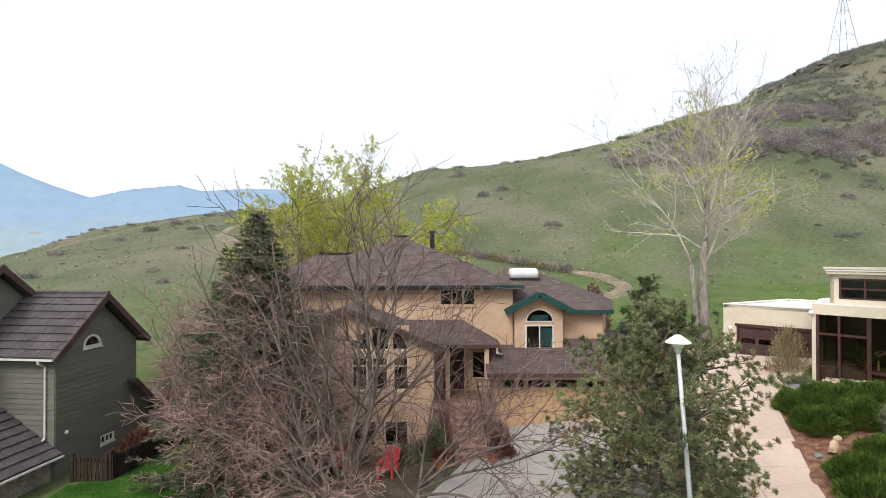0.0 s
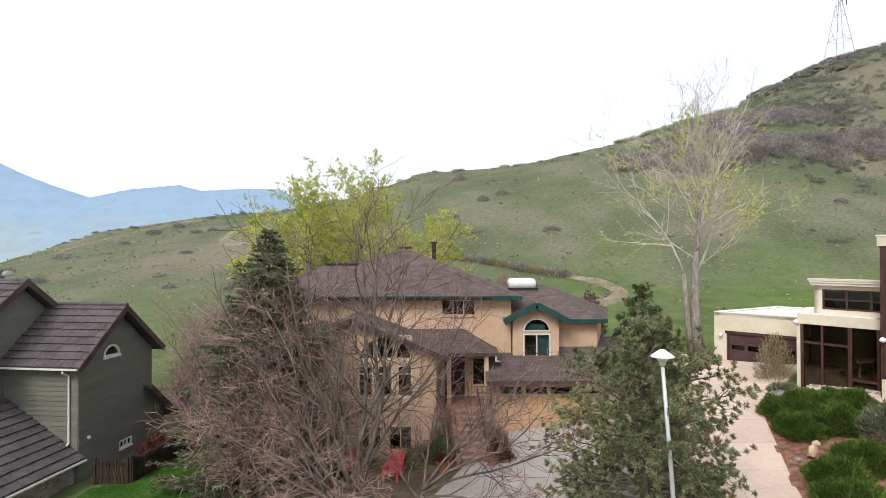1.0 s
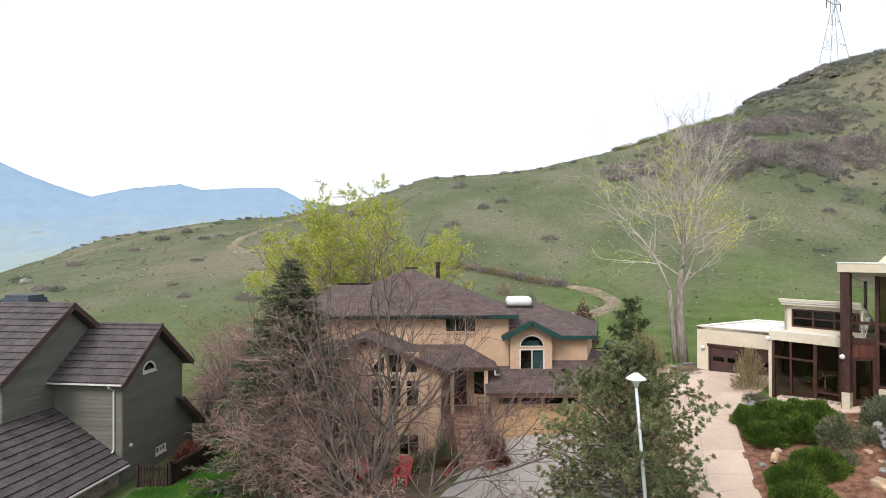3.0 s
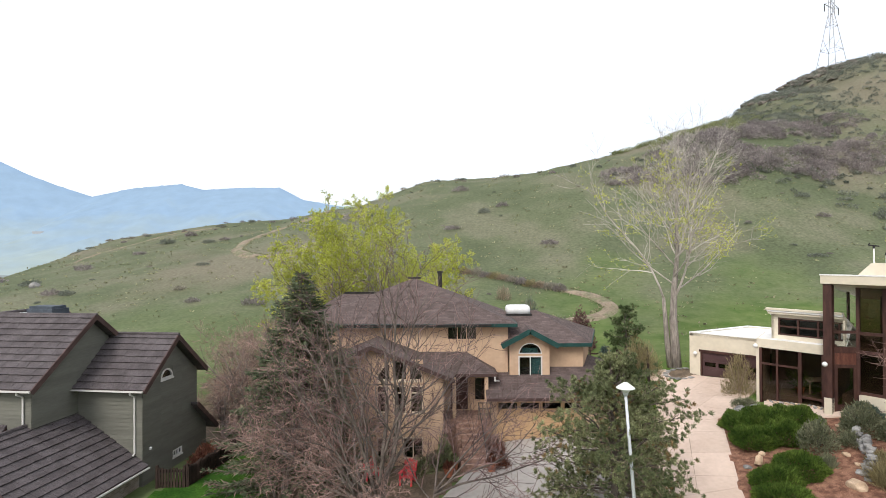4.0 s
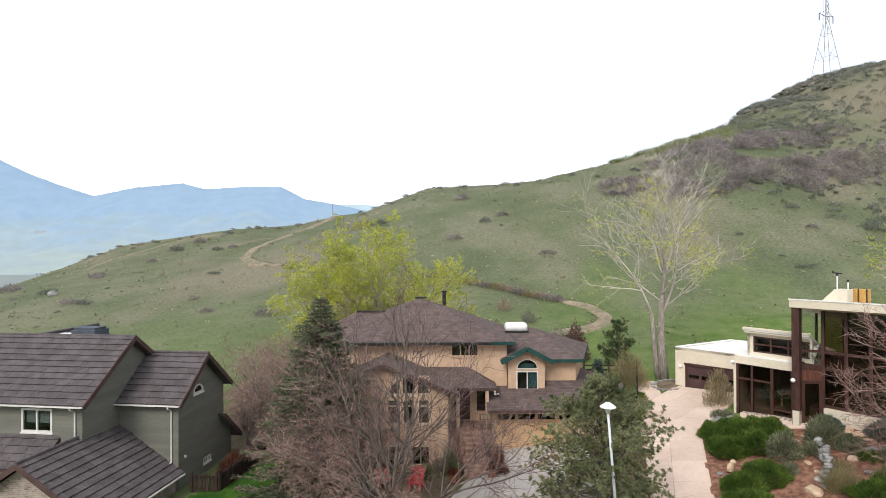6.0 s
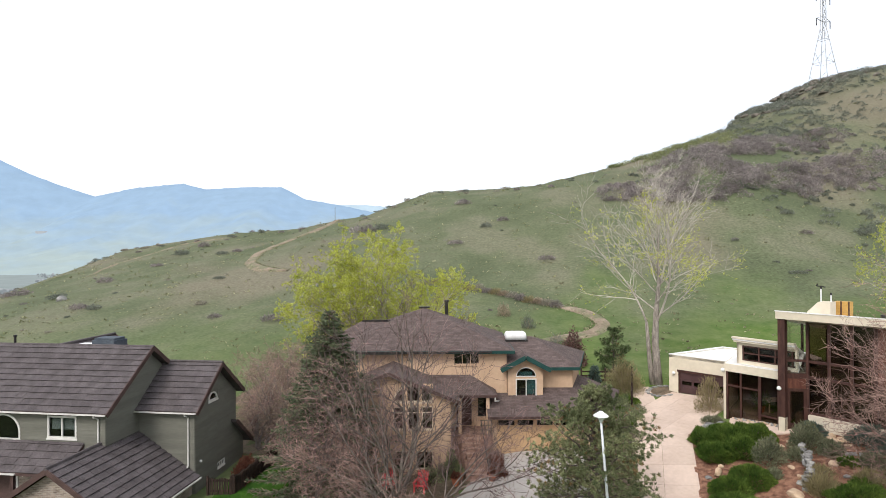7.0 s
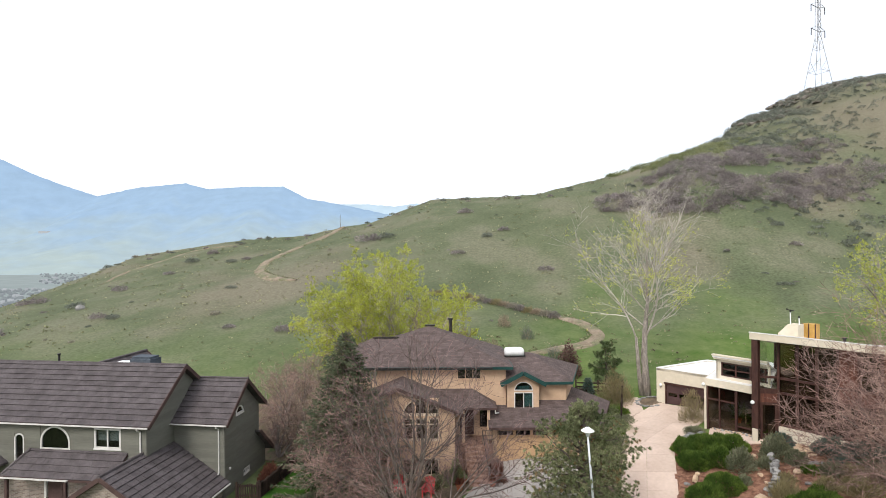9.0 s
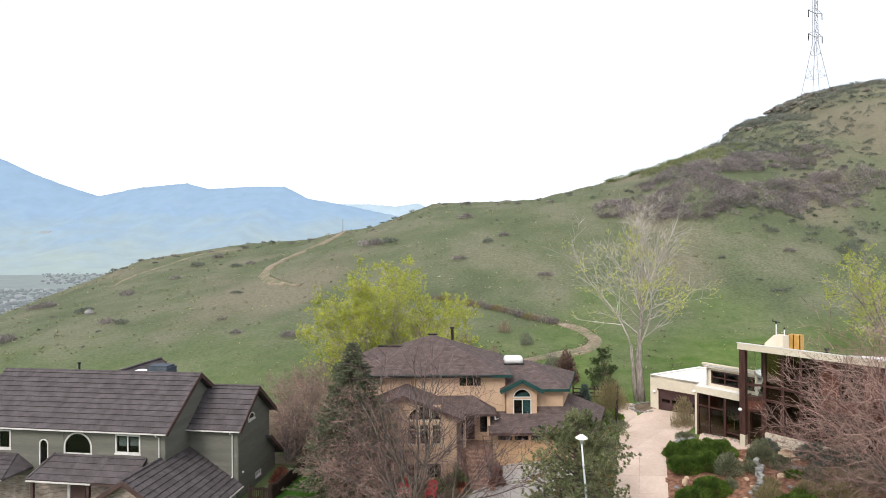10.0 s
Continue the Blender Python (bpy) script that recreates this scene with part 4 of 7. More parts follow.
    part("soffit", Geo().box(-8.4, 3.7, 25.65, 26.2, 5.66, 5.7), st, h, own=False)
    # garage door in sections with a row of windows
    door = new("garage_door")
    door.parent = h
    for i in range(4):
        z0 = -0.62 + i * 0.58
        hs = [(0.42 + 1.2 * j, 1.42 + 1.2 * j, 1.3, 1.62) for j in range(4)] if i == 3 else []
        g = Geo()
        for q in panels([(0.32, z0), (5.13, z0), (5.13, z0 + 0.57), (0.32, z0 + 0.57)], hs):
            g.slab([gf.at(p, -0.1) for p in q], -gf.out * 0.05)
        for j in range(4 if i < 3 else 0):
            b = bar(gf, 0.42 + 1.2 * j, 1.42 + 1.2 * j, z0 + 0.1, z0 + 0.47, -0.088, 0.11)
            g.add(b.v, b.f)
        part("door_section", g, M["door_tan"], door, own=False)
        for q in hs:
            o = part("pane", bar(gf, *q, -0.115, 0.13), M["glass"], door, own=False)
    # porch: columns, steps, door
    part("porch_floor", Geo().box(-0.4, 2.2, 24.4, 26.2, -1.3, 0.85), M["brick_step"], h, "brick porch floor", own=False)
    for x in (0.2, 1.95):
        part("porch_column", Geo().box(x - 0.1, x + 0.1, 24.7, 24.9, 0.85, 3.2), M["stucco_tan"], h, own=False)
    part("front_door", bar(mf, 8.42, 9.38, 0.9, 2.93, -0.08, 0.13), M["brown_wood"], h, "dark wooden front door", own=False)
    window(mf, 9.75, 10.5, 1.4, 2.75, h, M["stucco_tan"], 0.06, 1, own=False)
    for i in range(9):
        z = 0.75 - i * 0.2
        part("step", Geo().box(0.45 + 0.03 * i, 1.45 + 0.03 * i, 24.4 - 0.3 * (i + 1), 24.4 - 0.3 * i, -1.5, z), M["brick_step"], h, own=False)
        part("nosing", Geo().box(0.44 + 0.03 * i, 1.46 + 0.03 * i, 24.38 - 0.3 * (i + 1), 24.46 - 0.3 * (i + 1), z - 0.05, z + 0.012), M["terracotta_edge"], h, own=False)
    for x0 in (0.28, 1.46):
        g = Geo()
        for i in range(4):
            g.box(x0 + 0.06 * i, x0 + 0.17 + 0.06 * i, 24.4 - 0.62 * (i + 1), 24.4 - 0.62 * i, -1.5, 0.62 - 0.42 * i)
        part("cheek_wall", g, M["brick_step"], h, "stepped brick wall beside the steps", own=False)
    for x in (1.5, 1.72, 1.95, 2.15):
        part("railing_post", Geo().beam((x, 24.45, 0.85), (x, 24.45, 1.75), 0.05, 0.05), M["fence_grey"], h, own=False)
    for z in (1.15, 1.45, 1.75):
        part("railing_bar", Geo().beam((1.45, 24.45, z), (2.2, 24.45, z), 0.04, 0.06), M["fence_grey"], h, "weathered timber railing", own=False)
    part("handrail", Geo().tube([(1.5, 24.4, 1.7), (1.75, 21.8, -0.15), (1.78, 21.75, -0.9)], [0.025, 0.025, 0.025], 6), M["metal"], h, "dark metal handrail", own=False)
    part("downspout", Geo().tube([(2.4, 24.6, 3.15), (2.4, 24.6, 2.9), (2.7, 25.4, 2.7), (2.7, 25.6, 2.4)], [0.05] * 4, 6), M["white_trim"], h, "white downspout", own=False)
    part("flue_pipe", Geo().tube([(-0.6, 31.2, 7.0), (-0.6, 31.2, 8.5)], [0.13, 0.13], 10).tube([(-0.6, 31.2, 8.5), (-0.6, 31.2, 8.62)], [0.2, 0.2], 10), M["metal"], h, "black flue pipe", own=False)
    part("roof_vent", Geo().box(-2.6, -1.8, 29.5, 29.75, 8.2, 8.32), M["metal"], h, own=False)
    part("roof_vent", Geo().box(-6.6, -4.6, 29.35, 29.65, 7.3, 7.4), M["metal"], h, own=False)
    # Added dark sheets behind windows and garage panes, in place of shaded rooms.
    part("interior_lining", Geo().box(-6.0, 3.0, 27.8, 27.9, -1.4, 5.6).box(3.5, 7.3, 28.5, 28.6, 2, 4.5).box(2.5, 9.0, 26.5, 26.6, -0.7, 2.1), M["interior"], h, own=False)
    cooler = thing("skylight_cooler", (4.25, 29.2, 6.0), "white moulded cooler housing on the shingle ridge", "cooler")
    g = Geo()
    rings = [(0.76, 0.54, 0.06), (0.75, 0.53, 0.36), (0.71, 0.49, 0.48), (0.63, 0.42, 0.54), (0.50, 0.32, 0.56)]
    rim = [(math.copysign(abs(math.cos(q)) ** 0.35, math.cos(q)), math.copysign(abs(math.sin(q)) ** 0.35, math.sin(q))) for q in [2 * math.pi * (k + 0.5) / 24 for k in range(24)]]
    v = [(c * rx, s * ry, z) for rx, ry, z in rings for c, s in rim]
    f = [(24 * r + k, 24 * r + (k + 1) % 24, 24 * r + 24 + (k + 1) % 24, 24 * r + 24 + k) for r in range(4) for k in range(24)] + [tuple(range(96, 120)), tuple(reversed(range(24)))]
    part("housing", g.add(v, f), M["plastic_white"], cooler, smooth=True)
    part("curb", Geo().box(-0.8, 0.8, -0.58, 0.58, -0.4, 0.06), M["metal"], cooler, "dark metal curb")
    return h


make_middle_house()


# ---- right house: cream stucco, brown timber frames, flat white roofs ----
def make_right_house():
    h = thing("house", (20.0, 26.0, 1.2), "modern cream stucco house with brown timber frames and flat white roofs", "house")
    cr, br, T = M["cream"], M["brown_wood"], 0.22

    def facade(name, a, b, z0, z1, holes=(), thick=T, material=cr):
        d = Vector((b[0] - a[0], b[1] - a[1], 0))
        if "side" in name or "back" in name:
            e = d.normalized() * 0.23
            a, d = (a[0] + e.x, a[1] + e.y), d - 2 * e
        pl = Plane((a[0], a[1], 0), d, (0, 0, 1))
        wall(name, pl, [(0, z0), (d.length, z0), (d.length, z1), (0, z1)], list(holes), thick, material, h, own=False)
        return pl

    def piece(name, pl, x0, x1, z0, z1, lift, back, material, parent=None, label=""):
        return part(name, bar(pl, x0, x1, z0, z1, lift, back), material, parent or h, label, own=False)

    def pane(pl, x0, x1, z0, z1, key="dark_glass"):
        o = piece("pane", pl, x0, x1, z0, z1, -0.05, 0.065, M[key])
        o.visible_shadow = False

    # garage
    A, B, C, D = (16.1, 31.75), (19.35, 28.5), (21.5, 34.6), (24.7, 31.4)
    gf = facade("garage_front", A, B, 0.6, 4.4, [(0.78, 4.3, 0.6, 3.2)])
    facade("garage_side", C, A, 0.6, 4.4)
    facade("garage_back", D, C, 0.6, 4.4)
    part("garage_roof", Geo().prism([A, B, D, C], 4.22, 4.36), M["white_roof"], h, own=False)
    for a, b, z, ox, oy in ((A, B, 4.425, 0.07, 0.07), (C, A, 4.432, 0.05, -0.1), (D, C, 4.44, -0.07, -0.07)):
        part("parapet_cap", Geo().beam((a[0] + ox, a[1] + oy, z), (b[0] + ox, b[1] + oy, z), 0.27, 0.05), M["white_roof"], h, own=False)
    piece("door_header", gf, 0.62, 4.4, 3.2, 3.36, 0.05, 0.05, br)
    piece("door_jamb", gf, 0.70, 0.80, 1.0, 3.2, 0.02, 0.1, br)
    door = new("garage_door")
    door.parent = h
    for i in range(4):
        z0 = 1.12 + 0.52 * i
        hs = [(0.95 + 0.84 * j, 1.62 + 0.84 * j, z0 + 0.12, z0 + 0.4) for j in range(4)] if i == 2 else []
        g = Geo()
        for q in panels([(0.8, z0), (4.28, z0), (4.28, z0 + 0.51), (0.8, z0 + 0.51)], hs):
            g.slab([gf.at(p, -0.08) for p in q], -gf.out * 0.05)
        if not hs:
            b = bar(gf, 0.9, 4.2, z0 + 0.08, z0 + 0.43, -0.07, 0.1)
            g.add(b.v, b.f)
        part("door_section", g, M["garage_brown"], door, own=False)
        for q in hs:
            part("pane", bar(gf, *q, -0.1, 0.115), M["dark_glass"], door, own=False)
    # sunroom
    P, Q = (17.2, 25.75), (19.2, 23.15)
    sf = facade("fascia", P, Q, 4.48, 4.95, thick=0.25)
    facade("sunroom_side", B, P, 0.8, 4.95)
    piece("corner_pier", sf, -0.02, 0.14, 1.0, 4.48, 0.003, 0.22, cr)
    L = math.hypot(Q[0] - P[0], Q[1] - P[1])
    for x, w in ((0.14, 0.13), (1.0, 0.1), (2.08, 0.16), (L - 0.12, 0.12)):
        piece("post", sf, x, x + w, 1.2, 4.48, 0.0, 0.14, br)
    for x0, x1, z in ((0.27, 1.0, 3.55), (1.1, 2.08, 3.55), (2.24, L - 0.12, 2.05)):
        piece("rail", sf, x0, x1, z, z + 0.11, -0.01, 0.1, br)
    piece("sill", sf, 0.14, L, 1.2, 1.38, 0.01, 0.14, br)
    for x0, x1 in ((0.27, 1.0), (1.1, 2.08), (2.24, L - 0.12)):
        pane(sf, x0, x1, 1.38, 4.48)
    part("sunroom_roof", Geo().prism([(17.32, 25.78), (19.2, 23.35), (24.5, 27.2), (24.9, 31.0), (19.5, 28.6)], 4.8, 4.97), M["white_roof"], h, own=False)
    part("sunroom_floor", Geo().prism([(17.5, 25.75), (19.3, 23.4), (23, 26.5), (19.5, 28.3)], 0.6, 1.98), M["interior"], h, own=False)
    # Added inner walls in the dim brown, closing the view through the glass.
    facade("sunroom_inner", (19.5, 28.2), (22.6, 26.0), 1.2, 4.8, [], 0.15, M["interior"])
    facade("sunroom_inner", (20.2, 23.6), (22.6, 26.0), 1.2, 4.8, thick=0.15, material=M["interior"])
    # clerestory
    S0, S1 = (18.05, 25.75), (20.15, 22.95)
    cf = facade("clerestory_front", S0, S1, 4.95, 6.4, [(0.35, 3.4, 5.2, 6.15)])
    for x in (0.35, 1.3, 2.25, 3.2):
        piece("mullion", cf, x, x + 0.09, 5.2, 6.15, 0.01, 0.1, br)
    for z in (5.2, 5.64, 6.07):
        piece("glazing_bar", cf, 0.35, 3.4, z, z + 0.08, 0.015, 0.1, br)
    for i in range(3):
        for z0, z1 in ((5.28, 5.64), (5.72, 6.07)):
            pane(cf, 0.44 + 0.95 * i, 1.3 + 0.95 * i, z0, z1, "glass")
    n = cf.out
    q = [cf.at((-0.1, 6.65), 0.35), cf.at((3.5, 6.65), 0.35), cf.at((3.5, 5.0), -3.2), cf.at((-0.1, 5.0), -3.2)]
    part("clerestory_roof", Geo().slab(q, 0.16), M["white_roof"], h, own=False)
    part("cornice", Geo().slab([cf.at((-0.14, 6.68), 0.4), cf.at((3.5, 6.68), 0.4), cf.at((3.5, 6.68), 0.1), cf.at((-0.14, 6.68), 0.1)], 0.10).slab([cf.at((-0.07, 6.56), 0.28), cf.at((3.5, 6.56), 0.28), cf.at((3.5, 6.56), 0.0), cf.at((-0.07, 6.56), 0.0)], 0.2), cr, h, own=False)
    part("clerestory_side", Geo().slab([cf.at((0, 4.95), 0.0), cf.at((0, 6.5), 0.0), cf.at((0, 4.95), -3.0)], cf.ex * 0.15), cr, h, own=False)
    # tall glazed block: s runs along its roof edge, t inwards
    K, a, b = Vector((18.85, 22.65, 0)), Vector((0.616, -0.788, 0)), Vector((0.788, 0.616, 0))

    def at(s, t, z=0.0):
        p = K + a * s + b * t
        return (p[0], p[1], z)

    def deck(name, s0, s1, t0, t1, z0, z1, material, label=""):
        return part(name, Geo().prism([at(s0, t0)[:2], at(s1, t0)[:2], at(s1, t1)[:2], at(s0, t1)[:2]], z0, z1), material, h, label, own=False)

    def shed(s0, s1, t0, t1, z0, drop):
        q = [at(s0, t0, z0), at(s1, t0, z0), at(s1, t1, z0 - drop), at(s0, t1, z0 - drop)]
        part("roof_fascia", Geo().slab([(x, y, z - 0.065) for x, y, z in q], 0.42), cr, h, "cream roof fascia", own=False)
        c = [at(s0 - 0.03, t0 - 0.03, z0), at(s1 + 0.03, t0 - 0.03, z0), at(s1 + 0.03, t1, z0 - drop), at(s0 - 0.03, t1, z0 - drop)]
        part("roof_membrane", Geo().slab(c, 0.065), M["white_roof"], h, own=False)

    shed(-0.1, 6.1, -0.1, 6.5, 8.68, 1.15)
    shed(6.1, 15.0, 0.5, 7.0, 8.60, 0.9)
    deck("upper_floor", 0.1, 15.0, 1.3, 6.4, 4.75, 4.95, M["interior"])
    deck("lower_floor", 0.4, 15.0, 1.3, 6.2, 1.2, 2.5, M["interior"])
    deck("back_wall", 2.0, 15.0, 6.2, 6.45, 1.0, 5.9, cr)
    deck("back_wall", 2.2, 15.0, 6.15, 6.3, 5.9, 7.3, M["interior"])
    for k in range(8):
        deck("post", 2.0 + 1.6 * k, 2.15 + 1.6 * k, 6.2, 6.4, 5.9, 7.15, br)
    deck("inner_wall", 2.0, 2.2, 1.3, 3.4, 4.95, 7.6, M["interior"])
    deck("inner_wall", 2.0, 2.2, 3.4, 6.15, 4.95, 7.12, M["interior"])
    deck("inner_wall", 0.3, 15.0, 3.3, 3.45, 1.6, 4.75, M["interior"])
    deck("corner_post", -0.02, 0.36, -0.02, 0.36, 1.4, 8.18, br, "tall dark brown corner post")
    deck("corner_plinth", 0.03, 0.36, -0.10, 0.3, 1.2, 2.45, cr)
    # bay between corner post and facade, with the entrance below
    dv = Vector(at(1.15, 1.07)) - Vector(at(0.2, 0.2))
    bp = Plane(at(0.2, 0.2), dv, (0, 0, 1))
    bl = dv.length
    for z0, z1 in ((5.68, 5.82), (4.7, 5.0), (3.95, 4.12), (1.7, 1.9)):
        piece("rail", bp, 0.15, bl, z0, z1, 0.02, 0.1, br)
    piece("spandrel", bp, 0.15, bl, 4.12, 4.7, 0.0, 0.08, M["red_wood"])
    pane(bp, 0.15, bl, 5.0, 8.18, "clear_glass")
    entry = new("entrance_door")
    entry.parent = h
    piece("door_frame", bp, 0.2, bl - 0.08, 1.9, 2.1, 0.04, 0.08, br, entry)
    piece("door_frame", bp, 0.2, 0.34, 2.1, 3.95, 0.04, 0.08, br, entry)
    piece("door_frame", bp, bl - 0.22, bl - 0.08, 2.1, 3.95, 0.04, 0.08, br, entry)
    piece("door_glass", bp, 0.34, bl - 0.22, 2.1, 3.95, -0.01, 0.03, M["dark_glass"], entry)
    # glazed return of the corner room
    rp = Plane(at(0.1, 3.2), -b, (0, 0, 1))
    for x in (0.0, 2.8):
        piece("post", rp, x, x + 0.12, 4.9, 8.18, 0.0, 0.12, br)
    for z in (4.9, 5.7):
        piece("rail", rp, 0.0, 3.0, z, z + 0.12, 0.0, 0.1, br)
    pane(rp, 0.1, 2.9, 5.0, 8.18, "clear_glass")
    # long facade
    fp = Plane(at(1.15, 1.07), a, (0, 0, 1))
    for i in range(13):
        x = 1.08 * i
        piece("post", fp, x - 0.07, x + 0.08, 1.9, 8.18, 0.06, 0.12, br)
        if i < 12:
            if i in (3, 5, 6, 8, 9):
                piece("siding_panel", fp, x + 0.08, x + 1.01, 5.0, 8.18, 0.0, 0.06, M["red_wood"], label="redwood board panel")
            else:
                pane(fp, x + 0.08, x + 1.01, 5.78, 8.18, "bronze_glass")
            if i < 3:
                pane(fp, x + 0.08, x + 1.01, 4.85, 5.64, "bronze_glass")
            else:
                piece("spandrel", fp, x + 0.08, x + 1.01, 4.85, 5.62, -0.02, 0.08, M["red_wood"])
            pane(fp, x + 0.08, x + 1.01, 2.75, 4.7, "bronze_glass")
    for z in (5.64, 4.7, 2.65):
        piece("rail", fp, 0, 13.0, z, z + 0.15, 0.03, 0.1, br)
    piece("low_wall", fp, 0.1, 13.0, 1.0, 2.66, 0.28, 0.1, cr, label="low cream stucco wall")
    # chimney wedge with pipes, plywood box
    g = Geo()
    w0 = [at(1.15, 1.1, 8.25), at(2.3, 1.1, 8.25), at(2.3, 1.1, 9.22), at(1.7, 1.1, 9.22), at(1.15, 1.1, 8.62)]
    g.slab(w0, b * 0.9)
    part("chimney", g, cr, h, "cream stucco wedge chimney", own=False)
    for s, z in ((1.72, 9.95), (2.22, 9.62)):
        part("roof_pipe", Geo().tube([at(s, 1.5, 8.3), at(s, 1.5, z)], [0.035, 0.035], 8), M["plastic_white"], h, own=False)
        part("pipe_cap", Geo().tube([at(s, 1.5, z), at(s, 1.5, z + 0.13)], [0.055, 0.055], 8), M["metal"], h, own=False)
    part("weather_vane", Geo().beam(at(1.5, 1.5, 10.12), at(1.95, 1.5, 10.06), 0.03, 0.06).tube([at(1.72, 1.5, 9.95), at(1.72, 1.5, 10.14)], [0.015, 0.015], 5).beam(at(1.5, 1.5, 10.12), at(1.55, 1.5, 10.24), 0.03, 0.05), M["metal"], h, own=False)
    part("roof_vent", Geo().tube([at(4.6, 1.6, 8.2), at(4.6, 1.6, 8.62)], [0.09, 0.09], 10).tube([at(4.6, 1.6, 8.62), at(4.6, 1.6, 8.7)], [0.15, 0.12], 10), M["metal"], h, "dark round roof vent", own=False)
    box = thing("plywood_box", at(2.9, 2.7, 8.2), "yellow plywood box on the flat roof", "box")
    part("panel", Geo().prism([at(2.1, 2.3)[:2], at(2.85, 2.3)[:2], at(2.85, 3.0)[:2], at(2.1, 3.0)[:2]], 8.2, 9.2), M["yellow_wood"], box, own=False)
    for s in (2.1, 2.47, 2.85):
        part("batten", Geo().beam(at(s, 2.27, 8.2), at(s, 2.27, 9.24), 0.05, 0.05), M["brown_wood"], box, own=False)
    # things that show through the glass
    seat = thing("deck_chair", at(0.35, 1.6, 4.95), "white canvas deck chair behind the corner glass", "chair")
    part("sling", Geo().slab([at(0.15, 1.25, 5.2), at(0.6, 1.25, 5.2), at(0.6, 2.1, 5.95), at(0.15, 2.1, 5.95)], 0.03), M["white_trim"], seat, own=False)
    for s in (0.13, 0.62):
        part("leg", Geo().beam(at(s, 1.2, 4.95), at(s, 2.1, 5.95), 0.04, 0.05).beam(at(s, 2.0, 4.95), at(s, 1.3, 5.4), 0.04, 0.05), M["white_trim"], seat, own=False)
    for k, (x, y, hgt) in enumerate(((19.3, 25.2, 1.1), (20.0, 24.3, 0.8), (19.8, 26.2, 1.3))):
        pot = thing("house_plant", (x, y, 1.98), "green potted plant inside the sunroom", "plant", "plants in the sunroom")
        part("pot", Geo().lathe((0, 0, 0), [(0.14, 0), (0.2, 0.3), (0.22, 0.36), (0.18, 0.36), (0.16, 0.3)], 12), M["terracotta"], pot)
        rp2, gpl = random.Random(700 + k), Geo()
        for _ in range(160):
            d = (rand_dir(rp2) + Vector((0, 0, 0.9))).normalized()
            blade(gpl, Vector((0, 0, 0.32)) + d * rp2.uniform(0, hgt * 0.5), d, hgt * 0.35, 0.035, rp2)
        part("leaves", gpl, M["leaf_juniper"], pot)
    tb = thing("dining_table", (20.3, 25.4, 1.98), "pale wooden table inside the sunroom", "table")
    part("tabletop", Geo().box(-0.7, 0.7, -0.45, 0.45, 0.7, 0.75), M["window_tan"], tb)
    for x in (-0.6, 0.6):
        for y in (-0.36, 0.36):
            part("leg", Geo().box(x - 0.03, x + 0.03, y - 0.03, y + 0.03, 0, 0.7), M["window_tan"], tb)

    # round wall lamps
    def globe(p, d):
        o = thing("wall_lamp", p, "white globe wall lamp", "lamp", "globe lamps on the cream house")
        part("globe", Geo().lathe((d[0] * 0.16, d[1] * 0.16, -0.12), [(0.02, 0), (0.08, 0.03), (0.12, 0.09), (0.125, 0.13), (0.10, 0.2), (0.03, 0.25)], 14), M["lamp_white"], o, smooth=True)
        part("bracket", Geo().beam((0, 0, -0.1), (d[0] * 0.16, d[1] * 0.16, -0.1), 0.04, 0.05), M["metal"], o)

    q = gf.at((0.42, 3.1), 0.01)
    globe(q, gf.out)
    q = sf.at((0.02, 4.55), 0.01)
    globe(q, sf.out)
    globe(at(0.1, -0.03, 4.15), -b)
    return h


make_right_house()


# ---- paved and planted ground ----
def slabs(name, pieces, label, category, material, across, along, lift=0.07):
    """Concrete fields in convex outlines, each laid out in slabs along its first side."""
    t = thing(name, (pieces[0][0][0], pieces[0][0][1], gh(*pieces[0][0])), label, category, kind="structure")
    for o in pieces:
        e = Vector((o[1][0] - o[0][0], o[1][1] - o[0][1])).normalized()
        loc = [((p[0] - o[0][0]) * e.x + (p[1] - o[0][1]) * e.y, -(p[0] - o[0][0]) * e.y + (p[1] - o[0][1]) * e.x) for p in o]
        xs, ys = [p[0] for p in loc], [p[1] for p in loc]
        x = min(xs)
        while x < max(xs):
            y = min(ys)
            while y < max(ys):
                q = cell(loc, x + 0.012, x + along, y + 0.012, y + across)
                if q:
                    w = [(o[0][0] + a * e.x - b * e.y, o[0][1] + a * e.y + b * e.x) for a, b in q]
                    part("slab", Geo().slab([(a, b, gh(a, b) + lift) for a, b in w], 0.2), material, t, own=False)
                y += across
            x += along
    return t


slabs("driveway", [
    [(11.2, 14.0), (12.35, 18.4), (8.9, 18.4), (8.4, 14.0)],
    [(12.35, 18.41), (14.4, 24.2), (11.0, 24.2), (8.9, 18.41)],
    [(14.4, 24.21), (16.6, 26.0), (19.2, 28.4), (16.1, 31.6), (12.9, 29.3), (11.7, 27.0), (11.0, 24.21)],
], "pinkish concrete driveway in jointed slabs leading to the brown garage", "driveway", M["drive_pink"], 1.72, 1.9)
slabs("walkway", [[(12.9, 29.4), (14.6, 30.5), (15.0, 33.0), (13.6, 33.2)]], "pinkish concrete walkway beside the garage", "walkway", M["drive_pink"], 1.2, 1.2)
slabs("driveway", [[(1.2, 24.78), (1.0, 22.6), (3.2, 22.0), (7.6, 22.0), (7.6, 24.78)], [(-0.6, 19.0), (7.6, 19.0), (7.6, 21.98), (0.9, 21.98)], [(-3.5, 14.0), (7.4, 14.0), (7.6, 18.98), (-0.7, 18.98)]],
      "grey concrete driveway in front of the tan garage", "driveway", M["drive_grey"], 2.6, 2.9, 0.13)
